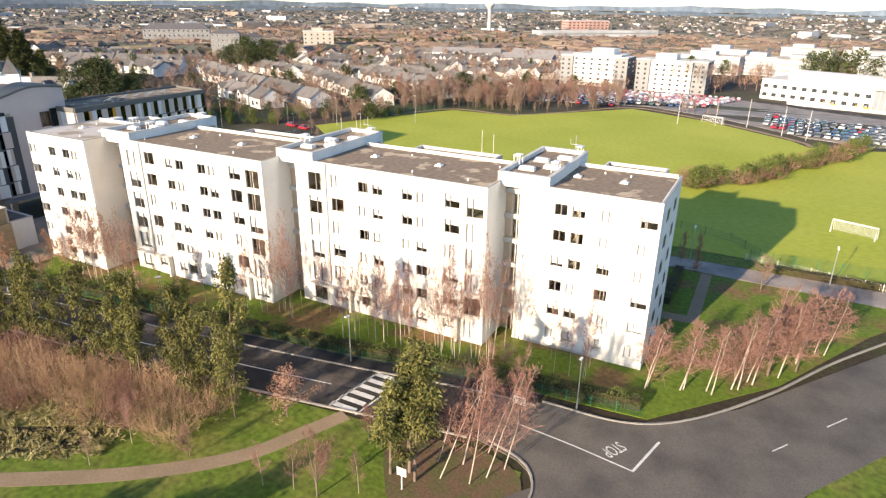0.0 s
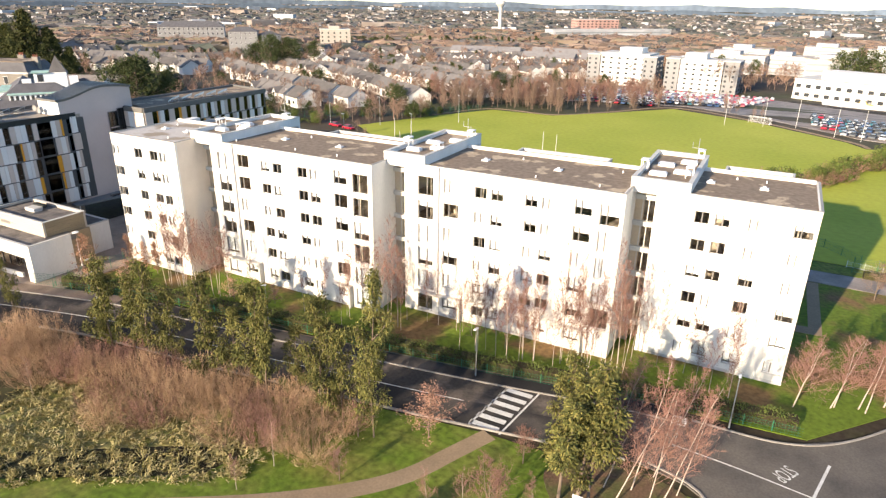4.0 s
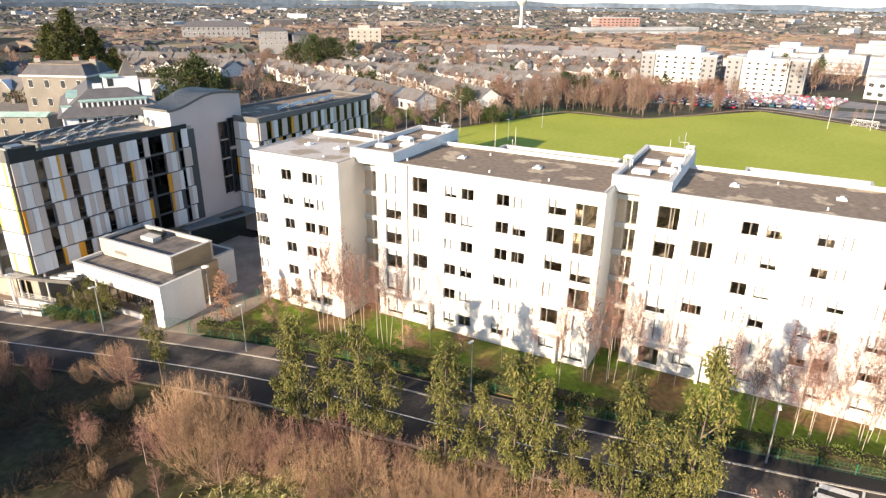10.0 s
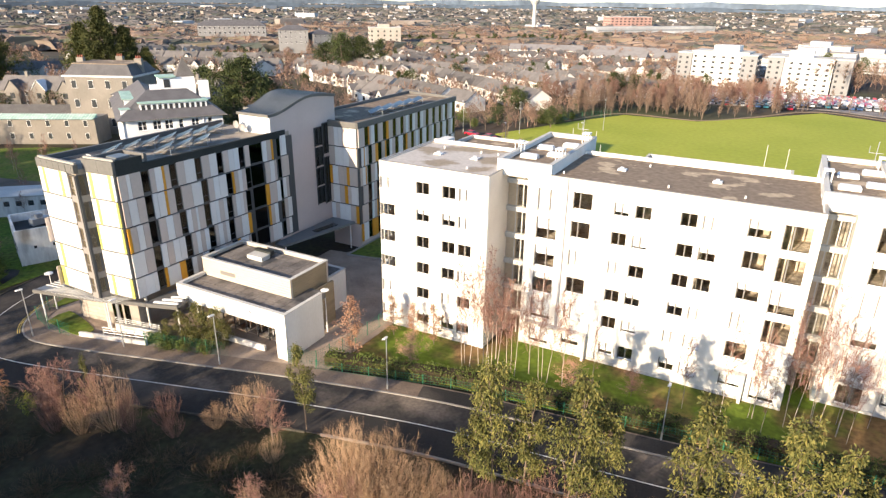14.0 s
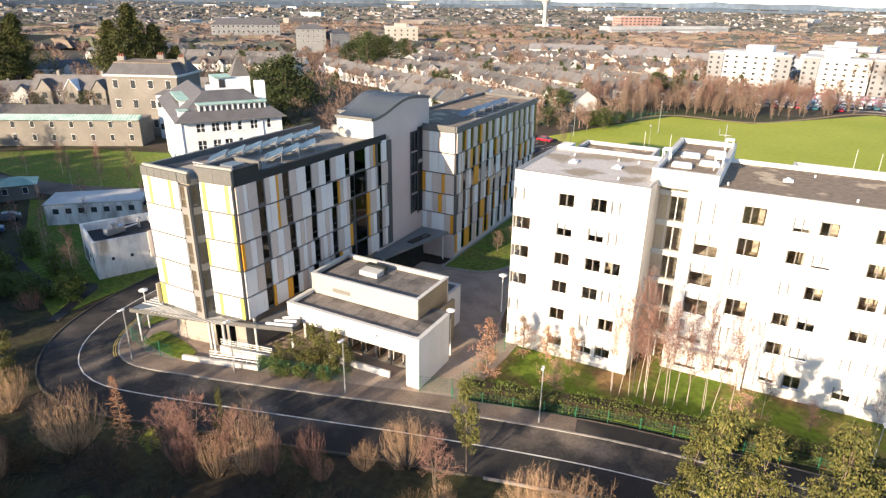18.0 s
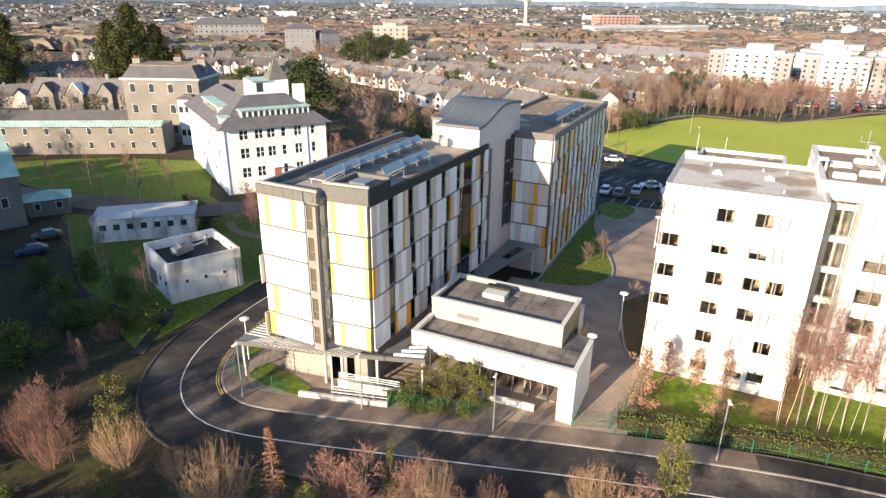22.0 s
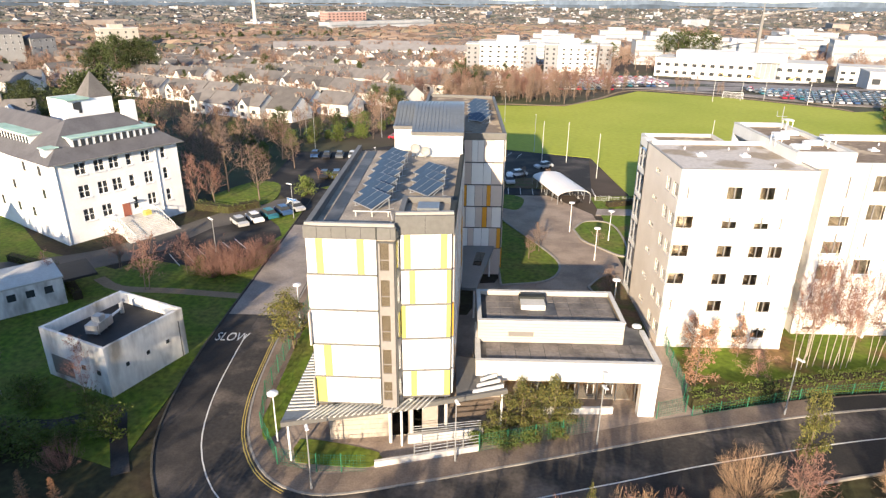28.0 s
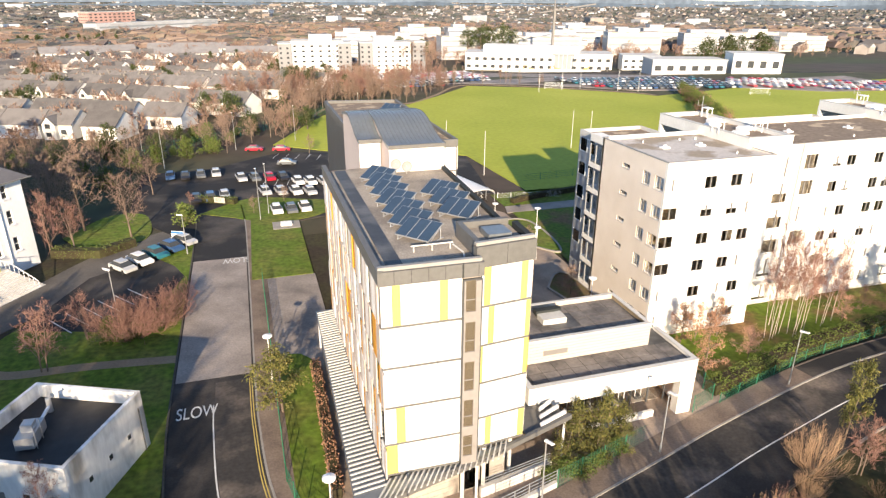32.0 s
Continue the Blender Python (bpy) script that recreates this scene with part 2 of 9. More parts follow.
kerb_dark = mat("mossy kerb", (0.085, 0.078, 0.062), 0.95, 0.25, 0.6, 5.0, 0.1)
line_white = mat("worn white road paint", (0.62, 0.62, 0.6), 0.7, 0.2, 0.6, 6.0, mix=(0.35, 0.75))
line_yellow = mat("yellow road paint", (0.50, 0.38, 0.10), 0.7, 0.2, 0.6, 6.0)
lawn = mat("mown lawn", (0.090, 0.140, 0.012), 0.95, 0.5, 0.2, 1.5, 1.0, col2=(0.14, 0.145, 0.03), mix=(0.42, 0.68))
lawn_litter = mat("lawn strewn with fallen leaves", (0.10, 0.15, 0.012), 0.95, 0.38, 0.13, 1.7, 0.8, col2=(0.17, 0.105, 0.045), mix=(0.47, 0.60))
rough_grass = mat("rough straw grass", (0.25, 0.225, 0.095), 0.95, 0.4, 0.5, 2.2, 0.8, col2=(0.12, 0.13, 0.035), mix=(0.42, 0.62))
pitch_m = mat("sports turf", (0.285, 0.325, 0.034), 0.95, 0.12, 0.03, 0.8, 0.3, col2=(0.36, 0.375, 0.05), mix=(0.35, 0.7))
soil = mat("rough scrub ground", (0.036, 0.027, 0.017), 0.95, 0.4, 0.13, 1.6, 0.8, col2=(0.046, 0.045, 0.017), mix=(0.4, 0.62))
leaf_litter = mat("leaf litter", (0.13, 0.08, 0.05), 0.95, 0.35, 0.5, 4.0, 0.6, col2=(0.085, 0.09, 0.03))
dirt = mat("bare earth path", (0.27, 0.20, 0.13), 0.95, 0.15, 0.4, 4.0, 0.3)
suburb = mat("distant ground", (0.07, 0.052, 0.038), 0.95, 0.35, 0.012, 0.12, col2=(0.052, 0.062, 0.026), mix=(0.4, 0.62))
bark_white = mat("birch bark", (0.43, 0.365, 0.315), 0.8, 0.2, 1.5, 9.0, 0.1, col2=(0.3, 0.24, 0.2), mix=(0.5, 0.75))
bark = mat("grey-brown bark", (0.17, 0.13, 0.10), 0.9, 0.2, 1.0, 8.0, 0.3)
twig_red = island_mat("red-brown twigs", [(0.21, 0.11, 0.085), (0.29, 0.165, 0.13), (0.17, 0.10, 0.08)])
twig_brown = island_mat("brown twigs", [(0.36, 0.235, 0.14), (0.50, 0.355, 0.22), (0.27, 0.155, 0.10), (0.42, 0.29, 0.175)])
twig_dark = island_mat("dark bramble stems", [(0.085, 0.055, 0.035), (0.13, 0.085, 0.052), (0.06, 0.05, 0.025)])
twig_grey = island_mat("grey-brown twigs", [(0.20, 0.14, 0.105), (0.27, 0.185, 0.14), (0.16, 0.11, 0.09)])
leaf_green = island_mat("evergreen leaves", [(0.05, 0.06, 0.017), (0.11, 0.112, 0.03), (0.19, 0.168, 0.05), (0.045, 0.055, 0.018), (0.14, 0.13, 0.04)])
leaf_dark = island_mat("dark conifer foliage", [(0.035, 0.05, 0.018), (0.06, 0.075, 0.025), (0.045, 0.055, 0.02)])
leaf_hedge = island_mat("hedge leaves", [(0.06, 0.095, 0.02), (0.12, 0.15, 0.036), (0.085, 0.105, 0.026)])
leaf_bronze = island_mat("bronze dry leaves", [(0.31, 0.165, 0.10), (0.40, 0.235, 0.15), (0.25, 0.13, 0.085)])
needle_bronze = island_mat("dry larch needles", [(0.34, 0.17, 0.085), (0.44, 0.24, 0.13), (0.27, 0.14, 0.08)])
leaf_yellow = island_mat("yellow-green leaves", [(0.42, 0.42, 0.05), (0.30, 0.34, 0.05), (0.52, 0.47, 0.10)])
leaf_pink = island_mat("pinkish dry leaves", [(0.36, 0.19, 0.13), (0.46, 0.27, 0.20), (0.30, 0.16, 0.11)])
tuft_m = island_mat("dry tussock grass", [(0.44, 0.385, 0.19), (0.56, 0.49, 0.28), (0.27, 0.26, 0.085), (0.48, 0.42, 0.22), (0.34, 0.31, 0.12)])
fence_green = mat("green fence mesh", (0.03, 0.16, 0.09), 0.6, 0.1, 0.5, 4.0)
panel_pv = mat("dark blue collector", (0.035, 0.06, 0.10), 0.3, 0.1, 0.6, 3.0, spec=0.35)
car_paints = [mat("car paint " + nm, c, 0.3, 0.03, 0.5, 3.0, spec=0.6) for nm, c in (
    ("silver", (0.45, 0.46, 0.47)), ("white", (0.75, 0.75, 0.75)), ("black", (0.02, 0.02, 0.025)), ("blue", (0.04, 0.09, 0.2)), ("red", (0.38, 0.01, 0.03)), ("grey", (0.12, 0.13, 0.14)), ("teal", (0.03, 0.16, 0.2)))]
rubber = mat("black rubber", (0.02, 0.02, 0.02), 0.9, 0.1)


# ---- mesh tools ----
class Mesh:
    """Collects vertices and faces for one part."""
    def __init__(self):
        self.v, self.f = [], []

    def add(self, vs, fs):
        k = len(self.v)
        self.v += [tuple(p) for p in vs]
        self.f += [tuple(k + i for i in f) for f in fs]
        return self

    def box(self, x0, y0, z0, x1, y1, z1):
        return self.add([(x0, y0, z0), (x1, y0, z0), (x1, y1, z0), (x0, y1, z0), (x0, y0, z1), (x1, y0, z1), (x1, y1, z1), (x0, y1, z1)],
                        [(0, 3, 2, 1), (4, 5, 6, 7), (0, 1, 5, 4), (1, 2, 6, 5), (2, 3, 7, 6), (3, 0, 4, 7)])

    def frustum(self, lo, lo_size, hi, hi_size):
        """A block whose top is smaller than its foot, each given by a corner and its two sizes."""
        vs = []
        for (x, y, z), (a, b) in ((lo, lo_size), (hi, hi_size)):
            vs += [(x, y, z), (x + a, y, z), (x + a, y + b, z), (x, y + b, z)]
        return self.add(vs, [(0, 3, 2, 1), (4, 5, 6, 7), (0, 1, 5, 4), (1, 2, 6, 5), (2, 3, 7, 6), (3, 0, 4, 7)])

    def obox(self, c, d, hl, hw, z0, z1):
        """A box round c, along the unit direction d, half length hl, half width hw."""
        n = (-d[1], d[0])
        p = [(c[0] + d[0] * a * hl + n[0] * b * hw, c[1] + d[1] * a * hl + n[1] * b * hw) for a, b in ((-1, -1), (1, -1), (1, 1), (-1, 1))]
        return self.prism(p, z0, z1)

    def prism(self, poly, z0, z1, cap=True):
        """An upright prism over a polygon (anticlockwise); z0, z1: numbers or functions of x, y."""
        if sum(a[0] * b[1] - b[0] * a[1] for a, b in zip(poly, poly[1:] + poly[:1])) < 0:
            poly = poly[::-1]
        n = len(poly)
        f0 = z0 if callable(z0) else (lambda x, y: z0)
        f1 = z1 if callable(z1) else (lambda x, y: z1)
        vs = [(x, y, f0(x, y)) for x, y in poly] + [(x, y, f1(x, y)) for x, y in poly]
        fs = [(i, (i + 1) % n, n + (i + 1) % n, n + i) for i in range(n)]
        from_fill = tess(poly)
        fs += [tuple(n + i for i in t) for t in from_fill]
        if cap:
            fs += [tuple(t[::-1]) for t in from_fill]
        return self.add(vs, fs)

    def tube(self, pts, radii, n=6, cap=False):
        k = len(self.v)
        for i, p in enumerate(pts):
            p = Vector(p)
            d = (Vector(pts[min(i + 1, len(pts) - 1)]) - Vector(pts[max(i - 1, 0)])).normalized()
            a = d.orthogonal().normalized()
            b = d.cross(a)
            r = radii[i] if isinstance(radii, (list, tuple)) else radii
            for j in range(n):
                w = 2 * math.pi * j / n
                self.v.append(tuple(p + (a * math.cos(w) + b * math.sin(w)) * r))
        for i in range(len(pts) - 1):
            for j in range(n):
                self.f.append((k + i * n + j, k + i * n + (j + 1) % n, k + (i + 1) * n + (j + 1) % n, k + (i + 1) * n + j))
        if cap:
            m = k + (len(pts) - 1) * n
            self.f.append(tuple(range(m, m + n)))
        return self

    def spike(self, p, q, r):
        """A thin three-sided twig from p to q."""
        p, q = Vector(p), Vector(q)
        d = (q - p).normalized()
        a = d.orthogonal().normalized() * r
        b = d.cross(a)
        k = len(self.v)
        self.v += [tuple(p + a), tuple(p - a * 0.5 + b * 0.87), tuple(p - a * 0.5 - b * 0.87), tuple(q)]
        self.f += [(k, k + 1, k + 3), (k + 1, k + 2, k + 3), (k + 2, k, k + 3)]

    def blade(self, p, q, r, up):
        """A flat twig from p to q, for trees far off."""
        p, q = Vector(p), Vector(q)
        a = (q - p).cross(Vector(up)).normalized() * r
        k = len(self.v)
        self.v += [tuple(p + a), tuple(p - a), tuple(q)]
        self.f.append((k, k + 1, k + 2))

    def leaf(self, p, d, s, w, up):
        """A pointed leaf at p along d, s long and w wide."""
        p, d = Vector(p), Vector(d).normalized()
        x = d.cross(Vector(up)).normalized() * w * 0.5
        k = len(self.v)
        self.v += [tuple(p), tuple(p + d * s * 0.5 + x), tuple(p + d * s), tuple(p + d * s * 0.5 - x)]
        self.f.append((k, k + 1, k + 2, k + 3))

    def make(self, name):
        me = bpy.data.meshes.new(name)
        me.from_pydata(self.v, [], self.f)
        me.update()
        return me


def tess(poly):
    from mathutils.geometry import tessellate_polygon
    tris = tessellate_polygon([[Vector((x, y, 0)) for x, y in poly]])
    out = []
    for t in tris:
        a, b, c = (poly[i] for i in t)
        s = (b[0] - a[0]) * (c[1] - a[1]) - (c[0] - a[0]) * (b[1] - a[1])
        out.append(tuple(t) if s > 0 else tuple(t[::-1]))
    return out


def part(name, m, material, parent=None, label="", smooth=False):
    me = m.make(name) if isinstance(m, Mesh) else m
    if not me.materials:
        me.materials.append(material)
    if smooth:
        me.shade_smooth()
    ob = new(name, me)
    ob.parent = parent
    if label:
        ob["label"] = label
    return ob


def thing(name, at, label, category, group="", rz=0.0):
    e = new(name)
    e.empty_display_size = 0.3
    e.matrix_world = pose(*at, 0, 0, rz)
    return tagged(e, label, category, group)


def structure(name, m, material, label="", category=""):
    ob = part(name, m, material)
    return tagged(ob, label, category, kind="structure")


def stuff(name, m, material, label, category, parent=None):
    return tagged(part(name, m, material, parent), label, category, kind="stuff")


def smooth_line(pts, step=1.5):
    """A Catmull-Rom line through the points."""
    out = []
    p = [Vector((*q[:2], 0)) for q in pts]
    p = [2 * p[0] - p[1]] + p + [2 * p[-1] - p[-2]]
    for i in range(1, len(p) - 2):
        n = max(2, int((p[i + 1] - p[i]).length / step))
        for k in range(n):
            t = k / n
            q = 0.5 * (2 * p[i] + (p[i + 1] - p[i - 1]) * t + (2 * p[i - 1] - 5 * p[i] + 4 * p[i + 1] - p[i + 2]) * t * t + (3 * p[i] - p[i - 1] - 3 * p[i + 1] + p[i + 2]) * t ** 3)
            out.append((q.x, q.y))
    out.append((p[-2].x, p[-2].y))
    return out


def offset(line, d):
    """The line moved d to its left."""
    out = []
    for i, p in enumerate(line):
        a, b = line[max(i - 1, 0)], line[min(i + 1, len(line) - 1)]
        dx, dy = b[0] - a[0], b[1] - a[1]
        s = math.hypot(dx, dy) or 1
        out.append((p[0] - dy / s * d, p[1] + dx / s * d))
    return out


def ribbon(m, line, d0, d1, z0, z1):
    """A slab between the offsets d0 and d1 (left positive) of a line, from z0 up to z1."""
    a, b = offset(line, d0), offset(line, d1)
    k = len(m.v)
    for p, q in zip(a, b):
        m.v += [(*p, z0), (*p, z1), (*q, z1), (*q, z0)]
    s = 1 if d0 > d1 else -1
    for i in range(len(line) - 1):
        j, n = k + i * 4, k + i * 4 + 4
        for c in range(3):
            f = (j + c, n + c, n + c + 1, j + c + 1)
            m.f.append(f if s > 0 else f[::-1])
    m.f += [(k, k + 1, k + 2, k + 3), (k + 4 * len(line) - 1, k + 4 * len(line) - 2, k + 4 * len(line) - 3, k + 4 * len(line) - 4)]
    return m


def dashes(m, line, d, w, on, off, z):
    """Short painted dashes along a line."""
    run, i = 0.0, 0
    while i < len(line) - 1:
        j, s = i, 0.0
        while j < len(line) - 1 and s < on:
            s += math.dist(line[j], line[j + 1])
            j += 1
        ribbon(m, line[i:j + 1], d + w / 2, d - w / 2, z, z + 0.006)
        s = 0.0
        while j < len(line) - 1 and s < off:
            s += math.dist(line[j], line[j + 1])
            j += 1
        i = j
    return m


def text_part(name, body, size, at, rz, material, parent=None, tilt=0, stretch=1.0):
    """Writing with the built-in font, as a mesh lying at a place."""
    cu = bpy.data.curves.new(name, "FONT")
    cu.body, cu.size, cu.align_x, cu.align_y = body, size, "CENTER", "CENTER"
    tmp = bpy.data.objects.new(name, cu)
    me = bpy.data.meshes.new_from_object(tmp)
    me.name = name
    bpy.data.objects.remove(tmp)
    me.materials.clear()
    me.materials.append(material)
    me.transform(Matrix.Diagonal((1, stretch, 1, 1)))
    ob = new(name, me)
    ob.matrix_world = pose(*at, tilt, 0, rz)
    if parent:
        ob.parent = parent
        ob.matrix_parent_inverse = parent.matrix_world.inverted()
    return ob


# ---- ground, roads, lawns ----
def sstep(a, b, x):
    t = min(max((x - a) / (b - a), 0), 1)
    return t * t * (3 - 2 * t)


def gz(x, y):
    """The land falls a little beyond the playing fields."""
    return -7.5 * sstep(245, 395, y) - 9.0 * sstep(500, 1500, math.hypot(x, y))


def line_of(a, b, n):
    return [a + (b - a) * i / n for i in range(n + 1)]


gx = [-4900, -3500, -2400, -1600] + line_of(-1200, -400, 8) + line_of(-380, 240, 31) + line_of(300, 1200, 9) + [1600, 2400, 3500, 4900]
gy = [-4900, -2500, -1000, -400, -200, -100] + line_of(-60, 560, 31) + line_of(620, 1500, 11) + [1900, 2500, 3300, 4200, 4900]
gm = Mesh()
for yy in gy:
    for xx in gx:
        gm.v.append((xx, yy, gz(xx, yy) - 0.06))
nx = len(gx)
near_face = []
for j in range(len(gy) - 1):
    for i in range(nx - 1):
        gm.f.append((j * nx + i, j * nx + i + 1, (j + 1) * nx + i + 1, (j + 1) * nx + i))
        near_face.append(gy[j] < 100 and -300 < gx[i] < 200)
ground_me = gm.make("ground")
ground_me.materials.append(suburb)
ground_me.materials.append(soil)
for p, nf in zip(ground_me.polygons, near_face):
    p.material_index = 1 if nf else 0
structure("ground", ground_me, suburb, "brown winter ground running out to the horizon", "ground")


def slab(name, poly, top, material, label, category, z0=-0.1):
    return structure(name, Mesh().prism(poly, z0, top), material, label, category)


def blob(pts, step=1.0):
    """A closed smooth outline through the points."""
    l = smooth_line(pts + pts[:1], step)
    return l[:-1]


# lawns
slab("lawn", [(-101, 45), (-87, 47.5), (-67, 50), (-53, 51), (-38, 53), (-17, 56.5), (-6, 57.5), (6, 71), (16, 89), (24, 100), (-98, 101), (-99, 70)], 0.024, lawn_litter, "sunlit mown lawn round the white apartment block", "lawn")
slab("lawn_north", [(-98, 101), (24, 107), (24, 109), (-90, 113), (-98, 112)], 0.03, lawn, "grass strip behind the apartment block", "lawn")
slab("sports_field", [(-90, 112), (24, 110), (150, 106), (150, 235), (60, 228), (10.5, 216), (6, 224), (-22, 248), (-51, 262), (-71, 238), (-87, 221), (-111, 221), (-123, 198), (-136, 168), (-121, 155.5), (-92, 144)], 0.03, pitch_m, "wide bright green playing field of short turf", "field")
slab("lawn_hall", [(-240, 70), (-172, 62), (-168, 72), (-186, 80), (-205, 100), (-228, 92), (-245, 78)], 0.02, lawn, "college lawn before the old stone wing", "lawn")
slab("lawn_west", [(-200, 60), (-168, 40), (-150.6, 34), (-151, 110), (-158, 98), (-165, 86), (-172, 72)], 0.015, lawn, "shaded lawn round the concrete annexe", "lawn")
slab("verge", [(-56, 19), (-44, 20), (-35, 26), (-26, 30), (-14, 40), (-14.5, 44), (-34, 43.3), (-50, 41), (-58, 37), (-52, 30)], 0.015, lawn, "grass verge beside the footpath and the crossing", "lawn")
structure("verge_track", ribbon(Mesh(), smooth_line([(-96, -4), (-70, 12), (-53.9, 21.5), (-46.2, 26.4)], 1.5), 3.6, -16, -0.06, 0.006), lawn, "grass on both sides of the earth footpath", "lawn")
slab("verge_east", [(-2, 28), (12, 20), (60, 70), (60, 110), (22, 80), (11, 59)], 0.015, lawn, "grass verge along the main road", "lawn")

slab("rough_grass", blob([(-79, 27), (-79, 20), (-75, 17.5), (-70, 20.5), (-58, 28), (-51, 32.5), (-48, 35), (-56, 35), (-68, 33), (-76, 31)], 2), 0.012, rough_grass, "tussocky straw-coloured rough grass", "grass", -0.08)

# front road, bend and campus road
ROAD = smooth_line([(-2, 48.7), (-8, 49.3), (-16.8, 50.2), (-25, 49.4), (-36.7, 47.3), (-51.7, 45), (-67, 42.7), (-85, 40.6), (-100.5, 36.9), (-109.3, 34.3), (-116.7, 32.1), (-124.8, 29.7), (-130.6, 28.2), (-134.3, 27.9), (-138.2, 29.0), (-141.9, 32.0), (-144.8, 37.1), (-146.3, 43.5), (-146.9, 51), (-147.1, 59), (-147.2, 85), (-147.4, 107), (-148, 118)], 1.5)
MAIN = smooth_line([(64, 140), (40, 106), (16.3, 73.4), (0.4, 51.0), (-12, 34), (-25, 16), (-45, -12), (-70, -50), (-180, -210), (-420, -560)], 3)
structure("road", ribbon(Mesh(), ROAD, 3.8, -3.8, -0.1, 0.05), asphalt, "dark damp asphalt campus road with a bend", "road")
structure("road_lane", ribbon(Mesh(), [p for p in ROAD if p[0] < -22 and p[1] < 60.9], -0.12, -3.78, 0.0, 0.0535), asphalt_lane, "inner lane of worn brown-patched asphalt with painted sun dapples", "road")
structure("main_road", ribbon(Mesh(), MAIN, 5.3, -5.9, -0.1, 0.046), asphalt_grey, "asphalt main road at the junction", "road")
slab("junction", [(-20, 46.3), (-15.5, 45.3), (-13.2, 43.8), (-12.5, 41), (-13.5, 36), (-8, 34), (6, 55), (4.5, 66), (-3, 58.8), (-8, 55.6), (-16, 55), (-22, 53.5)], 0.055, asphalt_grey, "asphalt mouth of the junction", "road")
structure("drive", ribbon(Mesh(), smooth_line([(-240, 61), (-205, 66), (-188, 71.5), (-176, 77), (-168.8, 86), (-162.5, 96.5), (-156, 103.5), (-150.5, 107)], 2), 3.6, -3.6, -0.1, 0.034), asphalt_grey, "worn asphalt drive to the old hall", "road")
slab("drive_bays", [(-169, 77.5), (-158.8, 74.2), (-154.4, 79), (-151.4, 89.5), (-156.5, 96.5), (-164, 91)], 0.04, asphalt, "asphalt parking bays beside the drive", "road")
hatch = Mesh()
for k in range(6):
    hatch.obox((-164.5 + k * 1.5, 77.2 + k * 1.35), (0.62, -0.78), 2.6, 0.06, 0.03, 0.047)
structure("bay_hatching", hatch, line_white, "white hatching and bay lines by the drive", "road marking")
structure("footpath_bend", ribbon(Mesh(), smooth_line([(-200, 40), (-180, 43), (-166, 40), (-159, 39.5), (-155, 42), (-152.5, 38), (-150, 33.5)], 1.5), 0.7, -0.7, -0.05, 0.035), asphalt, "dark asphalt footpath across the shaded lawn", "path")
structure("footpath_hall", ribbon(Mesh(), smooth_line([(-172, 70.5), (-167.6, 67.5), (-160, 67), (-150.6, 65.9)], 1.5), 0.75, -0.75, -0.05, 0.03), dirt, "trodden pale path across the lawn", "path")
slab("worn_road", [(-150.8, 61), (-143.5, 61), (-143.6, 93), (-150.9, 93)], 0.06, asphalt_pale, "older greyer stretch of asphalt", "road")

ci = ROAD.index(min(ROAD, key=lambda p: math.dist(p, (-16.8, 50.2))))
N_SIDE = ROAD[ci:]
bend = [p for p in N_SIDE if p[0] < -98 and p[1] < 70]
kerbs = Mesh()
ribbon(kerbs, N_SIDE, -3.8, -3.98, -0.05, 0.16)
ribbon(kerbs, [p for p in N_SIDE if -96 < p[0] and not (-37 < p[0] < -31)][3:], 3.98, 3.8, -0.05, 0.15)
structure("kerb_bend", ribbon(Mesh(), [p for p in N_SIDE if p[0] <= -96], 3.98, 3.8, -0.05, 0.15), kerb_dark, "dark mossy kerb on the outside of the bend", "kerb")
structure("kerb", kerbs, kerb_m, "pale concrete kerb", "kerb")
nose = smooth_line([(-19, 46.6), (-15.5, 45.6), (-13.6, 44.0), (-12.7, 41), (-13.6, 36.5), (-17, 30.5), (-25, 19)], 1)
structure("kerb_nose", ribbon(Mesh(), nose, 0.1, -0.1, -0.05, 0.16), kerb_m, "curved pale kerb at the junction", "kerb")
structure("kerb_corner", ribbon(Mesh(), smooth_line([(-16.4, 55.2), (-8, 55.7), (-2, 59.5), (5, 68.5), (12, 80), (22, 94)], 1), 0.1, -0.1, -0.05, 0.16), kerb_m, "curved pale kerb at the junction", "kerb")
structure("pavement", ribbon(Mesh(), N_SIDE, -3.98, -6.2, -0.05, 0.13), pave_m, "damp brown footpath along the road", "pavement")
structure("pavement_asphalt", ribbon(Mesh(), [p for p in N_SIDE if p[0] > -90], -3.98, -6.0, 0.1, 0.137), asphalt, "dark asphalt footpath along the hedge", "pavement")
slab("forecourt", [(-141.2, 40), (-137.5, 33.5), (-129.5, 33.6), (-121, 36), (-111, 39), (-100, 42), (-99.5, 57), (-99.5, 101), (-106, 112), (-116, 112), (-117.6, 73), (-122, 62), (-135, 62), (-141, 62)], 0.09, pave_tan, "tan block-paved forecourt and shared path", "pavement")
slab("court", [(-110.5, 50), (-101, 47), (-100, 66), (-107, 66), (-105.5, 71), (-101.5, 77), (-111, 72.5), (-121, 71), (-121, 54)], 0.1, pave_tan, "block-paved service court between the buildings", "pavement")
slab("lawn_court", blob([(-117.4, 70.5), (-111, 72.3), (-108.6, 78), (-111, 86), (-115.3, 96), (-117.4, 104)]), 0.15, lawn, "curved lawn bed beside the panel-clad block", "lawn")
slab("lawn_court_upper", blob([(-117.3, 106), (-113, 103), (-111, 109), (-113, 112), (-117.3, 111.5)]), 0.14, lawn, "small lawn by the car park", "lawn")
